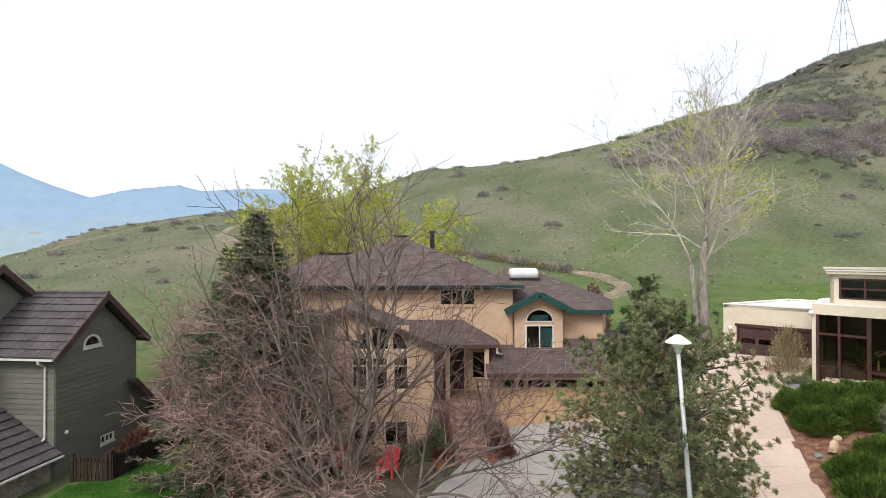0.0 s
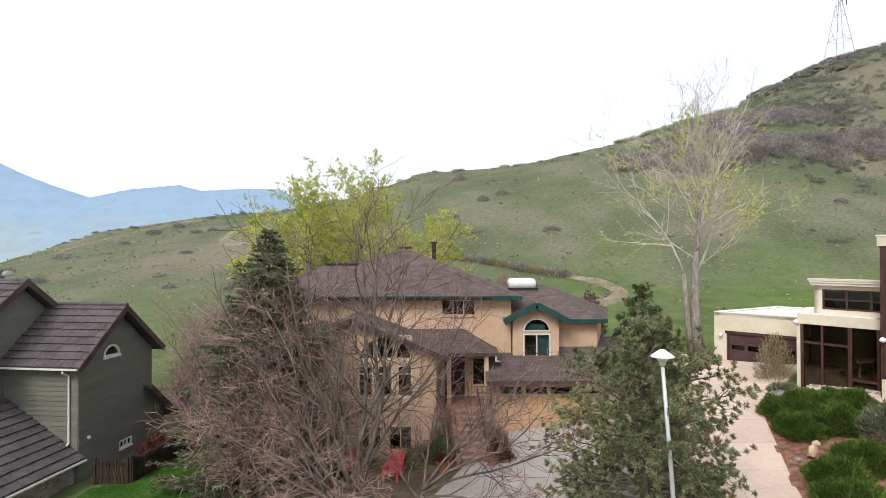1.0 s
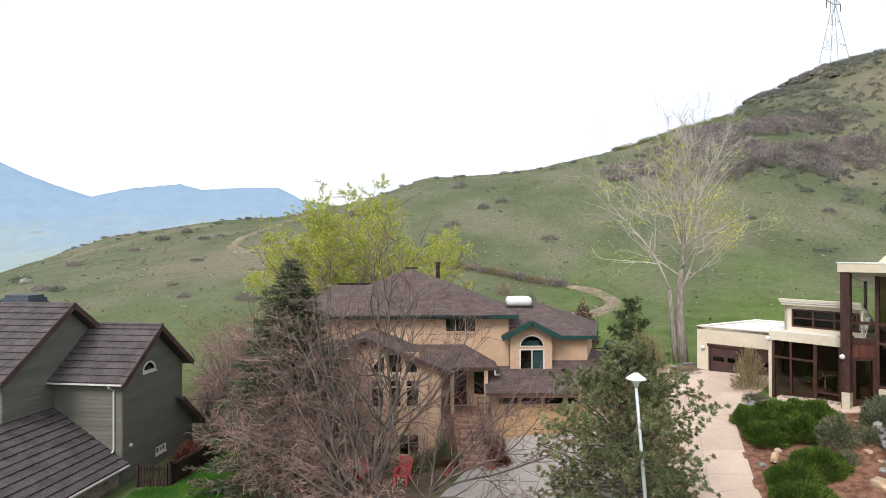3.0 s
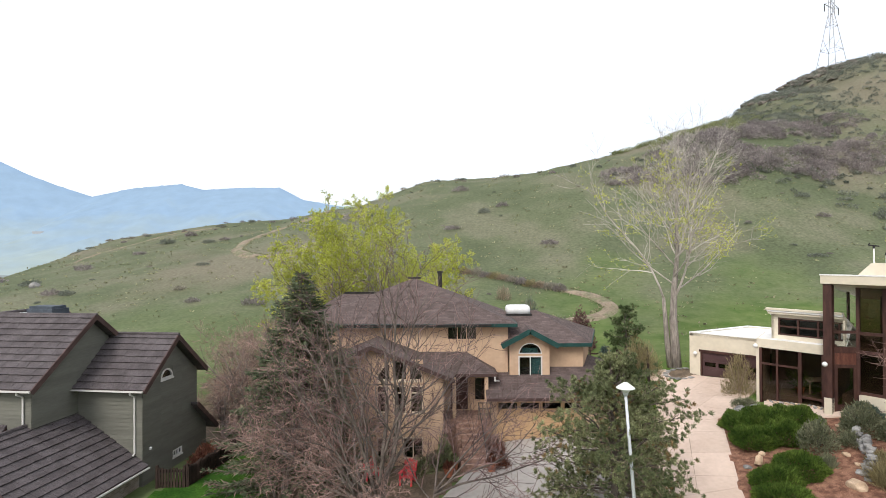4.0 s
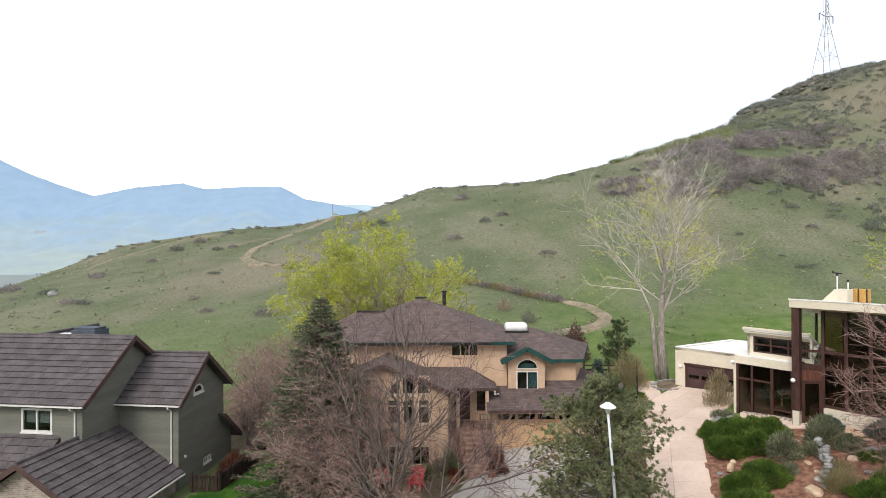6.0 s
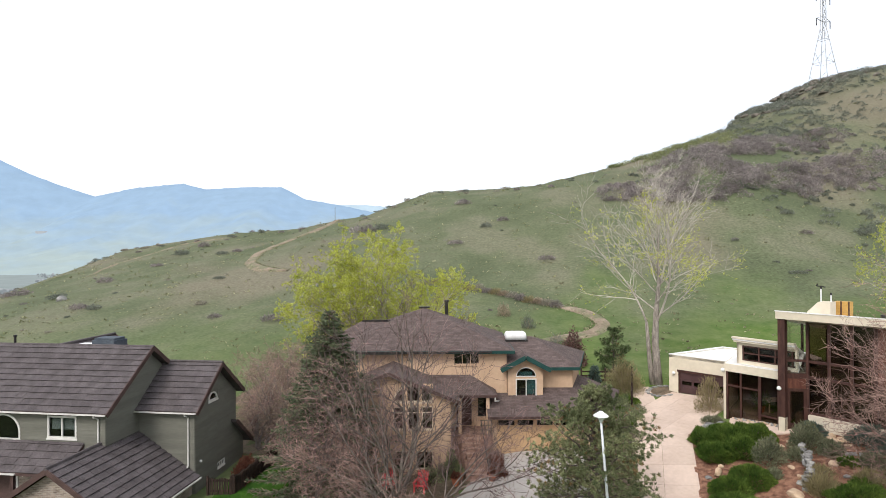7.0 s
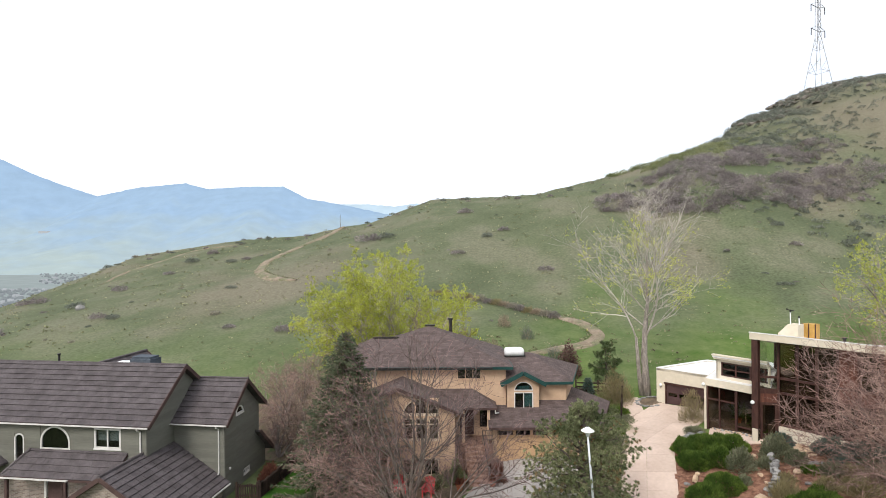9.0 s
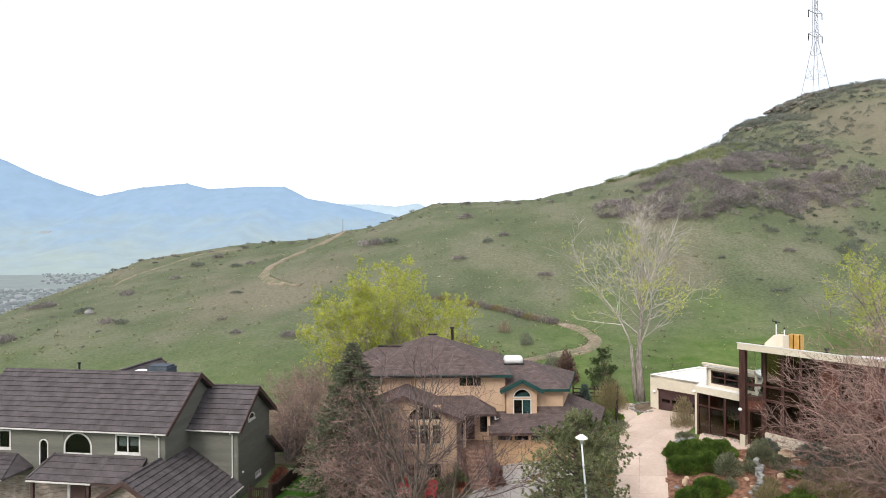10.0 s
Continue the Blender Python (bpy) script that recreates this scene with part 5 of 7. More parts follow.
slabs("entrance_path", [[(16.7, 24.2), (18.0, 22.5), (20.4, 21.6), (20.9, 22.6), (19.3, 23.1), (17.4, 25.4)]], "pale concrete path along the sunroom to the entrance", "path", M["drive_pink"], 1.0, 1.4, 0.12)
drape("lawn", [(-13.9, 18.5), (-8.2, 17.5), (-8.5, 27.0), (-11.0, 27.5), (-12.2, 24.5), (-13.6, 22.5)], M["lawn"], "bright green mown lawn between two houses", "lawn", 0.3, 0.05)
drape("flower_bed", [(-8.4, 16.5), (-0.8, 16.5), (-0.8, 19.2), (0.8, 22.4), (0.2, 23.2), (-8.4, 23.2)], M["soil"], "bare soil bed with patchy grass below the trees", "flower bed", 0.3, 0.06)
drape("brush_ground", [(-16.5, 27.5), (-11.0, 25.8), (-8.6, 27.2), (-8.6, 34.0), (-10.0, 39.0), (-15.0, 40.0), (-18.0, 35.0)], M["soil"], "bare brown ground below the thicket", "ground", 0.4, 0.05)
drape("mulch_bed", [(11.1, 14.0), (12.2, 18.3), (14.2, 24.2), (16.6, 25.2), (20.2, 22.2), (30.0, 10.0), (22.0, 9.0)], M["mulch"], "reddish bark mulch garden bed on a slope", "garden bed", 0.3, 0.06, rough=0.04)
drape("side_bed", [(8.6, 14.5), (8.95, 18.4), (11.1, 24.3), (12.9, 29.4), (11.9, 30.8), (9.4, 24.7), (7.4, 24.7), (7.4, 14.5)], M["soil"], "planted strip between fence and driveway", "flower bed", 0.3, 0.06)


def ribbon(name, line, width, material, label, category, lift=0.1):
    g = Geo()
    pts = [Vector((*p, 0)) for p in line]
    dense = []
    for i in range(len(pts) - 1):
        p0, p1, p2, p3 = pts[max(i - 1, 0)], pts[i], pts[i + 1], pts[min(i + 2, len(pts) - 1)]
        k = max(2, int((p2 - p1).length / 0.6))
        for j in range(k):
            t = j / k
            dense.append(0.5 * ((2 * p1) + (p2 - p0) * t + (2 * p0 - 5 * p1 + 4 * p2 - p3) * t * t + (3 * p1 - p0 - 3 * p2 + p3) * t ** 3))
    v, f, m = [], [], 6
    for i, p in enumerate(dense):
        d = (dense[min(i + 1, len(dense) - 1)] - dense[max(i - 1, 0)]).normalized()
        s = Vector((-d.y, d.x, 0))
        w = width * (1 + 0.28 * noise.noise(Vector((i * 0.11, 2, 0)))) * min(1.0, 0.25 + i / 14, 0.25 + (len(dense) - 1 - i) / 14)
        for j in range(m):
            e = (j / (m - 1) - 0.5)
            q = p + s * e * w
            v.append((q.x, q.y, gh(q.x, q.y) + lift * (1 - (2 * e) ** 4) + (0.0 if 0 < j < m - 1 else -0.15)))
    for i in range(len(dense) - 1):
        for j in range(m - 1):
            f.append((i * m + j, i * m + j + 1, (i + 1) * m + j + 1, (i + 1) * m + j))
    return single(name, g.add(v, f), material, (0, 0, 0), label, category, kind="structure", smooth=True)


ribbon("dirt_path", [(5.5, 44.6), (10.4, 46.3), (14.2, 47.2), (16.2, 49.6), (15.6, 52.8), (13.4, 55.8), (10.5, 58.3)], 2.0, M["dirt"], "tan dirt track bending across the foot of the hill", "path", 0.16)
ribbon("dirt_path", [(-25.5, 76.5), (-31, 81), (-35, 87), (-36.5, 95), (-34, 106), (-29.5, 117), (-27, 128)], 2.5, M["dirt"], "tan dirt track climbing to the crest of the hill", "path", 0.2)
ribbon("dirt_path", [(-69.9, 95.8), (-70.4, 106.7), (-66.6, 114.3), (-62.8, 120.5), (-52.9, 120.4)], 1.3, M["dirt"], "faint tan foot track along the grassy shoulder", "path", 0.1)


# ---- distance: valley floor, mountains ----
# Air haze painted in: a glowing colour that shifts with height.
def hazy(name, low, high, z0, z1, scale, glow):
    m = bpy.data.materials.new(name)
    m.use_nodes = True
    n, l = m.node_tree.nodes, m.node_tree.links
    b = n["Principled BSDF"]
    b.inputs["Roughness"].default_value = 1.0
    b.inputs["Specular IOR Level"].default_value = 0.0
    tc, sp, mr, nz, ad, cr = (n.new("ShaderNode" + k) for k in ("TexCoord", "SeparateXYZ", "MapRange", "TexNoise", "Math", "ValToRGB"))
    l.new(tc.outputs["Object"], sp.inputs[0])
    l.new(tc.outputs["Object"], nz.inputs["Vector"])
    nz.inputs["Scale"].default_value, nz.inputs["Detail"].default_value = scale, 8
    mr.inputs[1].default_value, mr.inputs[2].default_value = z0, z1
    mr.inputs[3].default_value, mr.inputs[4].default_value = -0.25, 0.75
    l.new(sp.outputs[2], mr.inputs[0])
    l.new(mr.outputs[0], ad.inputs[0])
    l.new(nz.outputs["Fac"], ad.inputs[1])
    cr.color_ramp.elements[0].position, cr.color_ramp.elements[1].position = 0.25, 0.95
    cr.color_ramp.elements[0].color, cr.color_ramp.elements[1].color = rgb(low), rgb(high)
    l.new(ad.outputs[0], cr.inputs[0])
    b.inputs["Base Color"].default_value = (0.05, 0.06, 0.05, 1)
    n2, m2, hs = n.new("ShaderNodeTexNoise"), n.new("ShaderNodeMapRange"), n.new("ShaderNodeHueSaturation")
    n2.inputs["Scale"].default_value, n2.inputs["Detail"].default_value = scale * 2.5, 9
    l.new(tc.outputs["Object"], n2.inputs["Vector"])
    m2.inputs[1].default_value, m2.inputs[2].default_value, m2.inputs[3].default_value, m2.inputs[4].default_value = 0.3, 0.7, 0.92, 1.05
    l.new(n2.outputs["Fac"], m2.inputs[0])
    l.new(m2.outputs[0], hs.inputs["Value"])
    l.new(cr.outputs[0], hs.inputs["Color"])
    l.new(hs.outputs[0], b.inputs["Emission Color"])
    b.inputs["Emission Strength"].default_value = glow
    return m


def make_range(name, ridge, y, foot_y, material, label, rough):
    """A mountain range: from its foot in the valley up to a wavy crest and down again."""
    xs0, zs0 = [p[0] for p in ridge], [p[1] for p in ridge]
    v, f, rows = [], [], 26
    xs = np.linspace(min(xs0), max(xs0), 170)
    for j in range(rows):
        t = j / (rows - 3)
        for x in xs:
            zc = float(np.interp(x, xs0, zs0))
            if t <= 1:
                spur = noise.fractal(Vector((x * 0.004, t * 1.2, 7)), 0.9, 2.1, 4)
                z = -74 + (zc + 74) * (t ** 1.55) + rough * spur * math.sin(math.pi * t) + 5 * noise.noise(Vector((x * 0.03, 0, 0))) * (t > 0.97)
            else:
                z = zc - 260 * (t - 1) / (2 / (rows - 3)) - 40
            v.append((x, foot_y + (y - foot_y) * t, z))
    w = len(xs)
    for j in range(rows - 1):
        for i in range(w - 1):
            f.append((j * w + i, j * w + i + 1, (j + 1) * w + i + 1, (j + 1) * w + i))
    return single(name, Geo().add(v, f), material, (0, 0, 0), label, "mountain", kind="structure", smooth=True)


RIDGE_NEAR = [(-4300, 760), (-3500, 800), (-2960, 641), (-2736, 535), (-2548, 462), (-2305, 382), (-2042, 435), (-1724, 462), (-1575, 423), (-1313, 436), (-1071, 434), (-923, 354), (-682, 311), (-422, 253), (200, 120)]
RIDGE_FAR = [(-1400, 300), (-858, 373), (-636, 372), (-415, 352), (-238, 377), (-150, 332), (300, 280)]
# Haze tints of the backdrop; they glow instead of taking the sun.
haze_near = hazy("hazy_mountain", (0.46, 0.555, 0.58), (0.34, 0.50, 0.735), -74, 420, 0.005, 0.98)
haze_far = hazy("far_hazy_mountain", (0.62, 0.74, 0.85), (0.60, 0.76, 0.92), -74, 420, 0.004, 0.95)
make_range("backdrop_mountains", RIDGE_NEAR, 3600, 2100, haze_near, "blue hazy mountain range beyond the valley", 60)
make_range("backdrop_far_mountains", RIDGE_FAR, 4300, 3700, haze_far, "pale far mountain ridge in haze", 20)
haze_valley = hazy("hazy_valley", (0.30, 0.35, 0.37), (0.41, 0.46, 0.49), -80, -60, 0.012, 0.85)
gv = Geo()
vx, vy = np.linspace(-4200, 500, 60), np.concatenate([np.linspace(520, 1200, 18), np.linspace(1260, 2500, 22)])
gv.add([(x, y, -72 + 1.5 * noise.noise(Vector((x * 0.004, y * 0.004, 0)))) for y in vy for x in vx],
       [(j * 60 + i, j * 60 + i + 1, (j + 1) * 60 + i + 1, (j + 1) * 60 + i) for j in range(len(vy) - 1) for i in range(59)])
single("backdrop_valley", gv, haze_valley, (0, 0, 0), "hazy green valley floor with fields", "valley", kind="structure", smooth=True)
# Town and woods carry the same painted haze as their own glow.
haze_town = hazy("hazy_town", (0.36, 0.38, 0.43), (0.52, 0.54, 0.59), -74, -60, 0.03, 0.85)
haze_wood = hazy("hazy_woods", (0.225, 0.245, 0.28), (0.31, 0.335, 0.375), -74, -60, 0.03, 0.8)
rt = random.Random(5)
gt1, gt2 = Geo(), Geo()
for i in range(1500):
    y = rt.uniform(620, 1250) if i < 900 else rt.uniform(1500, 2300)
    x = -y * rt.uniform(0.60, 0.92) if i < 900 else -y * rt.uniform(0.35, 0.75)
    s = rt.uniform(2.0, 5.5)
    if rt.random() < 0.13:
        gt1.box(x - s, x + s, y - s * 0.6, y + s * 0.6, -73, -73 + rt.uniform(4, 8))
    else:
        gt2.lathe((x, y, -73), [(s * 0.4, 0), (s, s * 0.5), (s * 0.7, s * 1.1), (0.1, s * 1.3)], 6)
gt1.box(-2160, -2110, 2880, 2900, 100, 128)
gt1.box(-2095, -2080, 2880, 2900, 100, 122)
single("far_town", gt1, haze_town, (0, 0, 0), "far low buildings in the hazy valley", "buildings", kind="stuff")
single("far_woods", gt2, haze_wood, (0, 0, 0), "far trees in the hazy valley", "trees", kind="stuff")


# ---- trees and shrubs ----
GOLD = 2.39996


def grow(rng, p, d, length, radius, lv, cfg, out, thin=0.55):
    """One branch and, by the rules of each level, its children. Rules: kids, lowest child, angle, length ratio, bend, rise, pieces, curl in degrees a piece."""
    kids, low, angle, ratio, bend, rise, segs, *curl = cfg[lv]
    pts, rad, dirs = [p], [radius], [d]
    twist = Matrix.Rotation(radians(curl[0] * rng.uniform(0.4, 1.3)), 3, rand_dir(rng).cross(d).normalized()) if curl else None
    for i in range(segs):
        if twist:
            d.rotate(twist)
            if i == segs // 2:
                twist.transpose()
        d = (d + Vector((rng.gauss(0, bend), rng.gauss(0, bend), rng.gauss(0, bend) + rise))).normalized()
        p = p + d * (length / segs)
        pts.append(p)
        rad.append(max(radius * (1 - 0.75 * (i + 1) / segs), 0.003))
        dirs.append(d)
    out.append((lv, pts, rad))
    if lv + 1 >= len(cfg):
        return
    turn = rng.uniform(0, 6.28)
    for k in range(kids):
        t = low + (1 - low) * (k + rng.random() * 0.9) / kids
        i = min(int(t * segs), segs - 1)
        q = pts[i].lerp(pts[i + 1], t * segs - i)
        ax = dirs[i].orthogonal().normalized()
        ax.rotate(Matrix.Rotation(turn + k * GOLD, 3, dirs[i]))
        nd = dirs[i].copy()
        nd.rotate(Matrix.Rotation(radians(angle + rng.uniform(-14, 14)), 3, ax))
        grow(rng, q, nd, length * ratio * rng.uniform(0.7, 1.2) * (1.15 - 0.45 * t), rad[i] * thin, lv + 1, cfg, out, thin)


def bare_tree(name, base, stems, cfg, label, bark, twig, thin_from, seed, leaf=None, category="tree", min_r=0.0, group="", bole=(), limb=None):
    """stems: (direction, length, radius); leaf: (material, share of twigs, size, number a twig)."""
    rng = random.Random(seed)
    z = gh(*base) - 0.15
    t = thing(name, (base[0], base[1], z), label, category, group)
    out = []
    for d, length, r, *start in stems:
        grow(rng, Vector(start[0]) if start else Vector((rng.uniform(-0.1, 0.1), rng.uniform(-0.1, 0.1), 0)), Vector(d).normalized(), length, r, 0, cfg, out)
    gb, gt, gl, limbs = Geo(), Geo(), Geo(), []
    for pts, rad in bole:
        gb.tube(pts, rad, 10)
    for lv, pts, rad in out:
        if lv < thin_from:
            if lv == 0:
                limbs.append(Geo())
            limbs[-1].tube(pts, [max(r, min_r) for r in rad], 7 if lv == 0 else 5)
        else:
            gt.tube(pts, [max(r, min_r) for r in rad[:-1]] + [min_r * 0.6 or rad[-1]], 6 if lv == 0 else 3, cap=False)
        if leaf and lv == len(cfg) - 1 and leaf[1](pts[-1], rng):
            for _ in range(leaf[3]):
                p = pts[rng.randrange(1, len(pts))] + rand_dir(rng) * leaf[2]
                blade(gl, p, (rand_dir(rng) + Vector((0, 0, -0.2))).normalized(), leaf[2] * rng.uniform(0.8, 1.5), leaf[2] * 0.38, rng)
    if gb.f:
        part("trunk", gb, bark, t, smooth=True)
    for g in limbs:
        part("limb", g, limb or bark, t, smooth=True)
    part("crown", gt, twig, t)
    if leaf:
        part("foliage", gl, leaf[0], t, leaf[4] if len(leaf) > 4 else "")
    return t


def spread(n, tilt, length, r, rng, jitter=0.2):
    return [((math.sin(radians(tilt * rng.uniform(0.5, 1.2))) * math.cos(a), math.sin(radians(tilt)) * math.sin(a), math.cos(radians(tilt))), length * rng.uniform(1 - jitter, 1 + jitter), r * rng.uniform(0.75, 1.1)) for a in [i * 2 * math.pi / n + rng.uniform(-0.3, 0.3) for i in range(n)]]


rs = random.Random(11)
# bare ornamental trees in front of the tan house
STEM_RULES = [(12, 0.2, 38, 0.46, 0.05, 0.022, 11, 5), (8, 0.15, 40, 0.50, 0.09, 0.025, 7, 7), (5, 0.15, 40, 0.55, 0.12, 0.03, 4, 9)]
bare_tree("bare_tree", (-3.05, 17.1),
          [((math.sin(radians(tilt)) * math.cos(radians(a)), math.sin(radians(tilt)) * math.sin(radians(a)), math.cos(radians(tilt))), length, r, (0.12 * math.cos(radians(a)), 0.12 * math.sin(radians(a)), h))
           for a, tilt, length, r, h in ((60, 12, 9.2, 0.10, 1.5), (20, 24, 9.0, 0.09, 1.4), (-20, 30, 8.2, 0.08, 1.7), (150, 18, 8.0, 0.085, 1.5), (95, 30, 8.4, 0.07, 1.7), (200, 34, 6.8, 0.07, 1.3), (-80, 24, 7.2, 0.06, 1.6), (45, 36, 7.6, 0.06, 1.6))],
          STEM_RULES, "bare multi-stemmed tree with dark trunks and fine purplish twigs", M["bark_dark"], M["twig_dark"], 2, 3, min_r=0.0092,
          bole=(([(0, 0, -0.3), (0.03, 0.02, 0.6), (0.0, 0.05, 1.5)], [0.27, 0.21, 0.17]), ([(0.1, 0, 0.7), (0.2, 0.03, 1.3), (0.24, 0.05, 1.8)], [0.14, 0.12, 0.09])))
LOW_RULES = [(10, 0.16, 46, 0.46, 0.06, 0.004, 11, 6), (8, 0.12, 44, 0.50, 0.11, 0.014, 7, 9), (5, 0.12, 46, 0.55, 0.15, 0.02, 4, 12), (2, 0.3, 44, 0.5, 0.16, 0.02, 2)]
bare_tree("bare_tree", (-3.9, 18.0),
          [((math.sin(radians(tilt)) * math.cos(radians(a)), math.sin(radians(tilt)) * math.sin(radians(a)), math.cos(radians(tilt))), length, r, (0.1 * math.cos(radians(a)), 0.1 * math.sin(radians(a)), h))
           for a, tilt, length, r, h in ((175, 64, 4.6, 0.060, 0.9), (150, 46, 5.2, 0.065, 1.1), (200, 68, 4.4, 0.055, 0.9), (110, 34, 6.6, 0.065, 1.3), (-130, 52, 3.8, 0.05, 1.0), (-60, 50, 3.4, 0.05, 1.0), (60, 28, 6.2, 0.055, 1.4), (-165, 42, 5.2, 0.06, 1.2), (185, 28, 6.6, 0.06, 1.4), (140, 70, 4.2, 0.055, 0.8), (-100, 66, 3.6, 0.05, 0.8), (20, 50, 4.4, 0.05, 1.0))],
          LOW_RULES, "broad bare tree with a dense tangle of arching pinkish tan twigs", M["bark_dark"], M["twig"], 2, 4, min_r=0.0072, limb=M["limb_brown"], bole=(([(0, 0, -0.3), (0.0, 0.0, 0.5), (0.0, 0.0, 1.2)], [0.2, 0.15, 0.12]),))
bare_tree("bare_tree", (-0.8, 17.6),
          [((math.sin(radians(tilt)) * math.cos(radians(a)), math.sin(radians(tilt)) * math.sin(radians(a)), math.cos(radians(tilt))), length, r, (0, 0, h))
           for a, tilt, length, r, h in ((12, 72, 5.6, 0.055, 1.2), (-18, 66, 5.0, 0.05, 1.0), (40, 62, 5.4, 0.05, 1.2), (75, 45, 5.0, 0.05, 1.1), (-5, 54, 5.4, 0.05, 1.3), (25, 40, 5.6, 0.05, 1.3), (150, 60, 3.4, 0.04, 0.9), (-40, 74, 4.2, 0.045, 0.8))],
          [(11, 0.2, 40, 0.48, 0.06, -0.006, 9, 6), (8, 0.15, 42, 0.5, 0.10, 0.0, 6, 9), (5, 0.15, 42, 0.55, 0.13, 0.01, 4, 10)],
          "low bare tree arching over the steps and driveway", M["bark_dark"], M["twig_dark"], 1, 8, min_r=0.0092, bole=(([(0, 0, -0.3), (0, 0, 1.1)], [0.12, 0.08]),))
bare_tree("bare_tree", (-7.6, 19.2), spread(5, 20, 6.6, 0.05, rs, 0.12), [(9, 0.25, 34, 0.36, 0.07, 0.03, 9, 5), (7, 0.2, 36, 0.48, 0.11, 0.03, 5, 8), (5, 0.2, 38, 0.55, 0.12, 0.03, 3)],
          "upright slender bare tree with dark twigs beside the spruce", M["bark_dark"], M["twig_dark"], 2, 6, min_r=0.0085)


def clump_noise(scale, limit, off):
    return lambda p, rng: noise.noise(p * scale + Vector((off, 0, 0))) > limit


# tall pale cottonwood behind the garage
rc = random.Random(23)
limbs = []
for i in range(20):
    f = i / 19
    a, tilt = i * GOLD + rc.uniform(-0.3, 0.3), 62 - 46 * f + rc.uniform(-8, 8)
    limbs.append(((math.sin(radians(tilt)) * math.cos(a), math.sin(radians(tilt)) * math.sin(a), math.cos(radians(tilt))), (6.6 - 2.2 * f) * rc.uniform(0.8, 1.15), 0.058 - 0.03 * f, (-0.15 + 0.3 * f, 0.0, 5.4 + 7.6 * f ** 0.9)))
limbs.append(((0.40, -0.1, 0.9), 9.4, 0.085, (-0.05, 0, 5.0)))
limbs.append(((-0.30, -0.1, 0.95), 10.0, 0.075, (-0.8, 0.05, 4.8)))
limbs.append(((0.16, 0.1, 0.98), 9.2, 0.075, (0.1, 0.0, 7.4)))
bare_tree("cottonwood", (15.9, 33.4), limbs,
          [(10, 0.2, 40, 0.42, 0.05, 0.045, 10, 5), (7, 0.2, 38, 0.48, 0.09, 0.035, 6, 7), (5, 0.2, 36, 0.52, 0.12, 0.04, 4)],
          "tall bare cottonwood with pale bark and a few young leaf clusters", M["bark_grey"], M["twig_pale"], 1, 21, limb=M["limb_grey"], leaf=(M["leaf_yellow"], lambda p, rng: p.z < 13.0 + rng.uniform(-3, 3) and noise.noise(p * 0.5 + Vector((3, 0, 0))) > 0.02, 0.095, 14, "young yellow green leaves"), min_r=0.0088,
          bole=(([(0, 0, -0.2), (-0.08, 0, 1.6), (-0.2, 0, 3.4), (-0.1, 0.05, 5.6), (0.12, 0, 8), (0.05, 0, 10.5), (0.2, 0, 13.4)], [0.40, 0.30, 0.26, 0.20, 0.13, 0.085, 0.035]), ([(-0.34, 0.1, -0.2), (-0.6, 0.1, 2), (-0.72, 0.1, 3.6), (-0.85, 0.05, 5.0)], [0.24, 0.18, 0.15, 0.11])))
# spring-green tree behind the tan house
bare_tree("leafing_tree", (-7.1, 38.5), spread(11, 47, 9.5, 0.10, rs, 0.06) + spread(5, 22, 10.9, 0.10, rs, 0.06), [(9, 0.22, 36, 0.45, 0.08, 0.01, 8, 4), (7, 0.2, 40, 0.48, 0.12, 0.01, 5, 6), (5, 0.1, 42, 0.5, 0.16, 0.0, 3), (2, 0.3, 44, 0.6, 0.16, 0.0, 2)],
          "spreading tree in fresh yellow green spring leaf", M["bark_dark"], M["limb_grey"], 2, 31, limb=M["limb_grey"], leaf=(M["leaf_yellow"], clump_noise(0.55, -0.95, 31), 0.105, 25, "yellow green spring leaves"), min_r=0.011)
bare_tree("leafing_tree", (42.2, 38.0), spread(7, 32, 9.0, 0.13, rs), [(8, 0.2, 36, 0.48, 0.08, 0.03, 7), (7, 0.2, 40, 0.5, 0.12, 0.02, 5), (5, 0.1, 42, 0.5, 0.16, 0.0, 3), (2, 0.2, 44, 0.5, 0.16, 0.0, 2)],
          "tree with sparse yellow green spring leaves behind the cream house", M["bark_grey"], M["limb_grey"], 1, 37, leaf=(M["leaf_yellow"], clump_noise(0.4, -0.12, 2), 0.085, 18, "yellow green spring leaves"), min_r=0.008)
# bare tree in the garden of the cream house
reach = spread(12, 48, 7.6, 0.055, rs) + spread(5, 24, 9.0, 0.05, rs)
bare_tree("bare_tree", (23.0, 13.0), reach, [(11, 0.2, 40, 0.48, 0.05, 0.008, 10, 5), (8, 0.15, 42, 0.52, 0.09, 0.008, 7, 8), (6, 0.15, 42, 0.56, 0.12, 0.012, 4, 10), (2, 0.3, 40, 0.55, 0.14, 0.01, 2)],
          "bare spreading tree with reddish grey branches before the cream house", M["bark_dark"], M["twig"], 1, 41, min_r=0.0078, limb=M["limb_brown"])
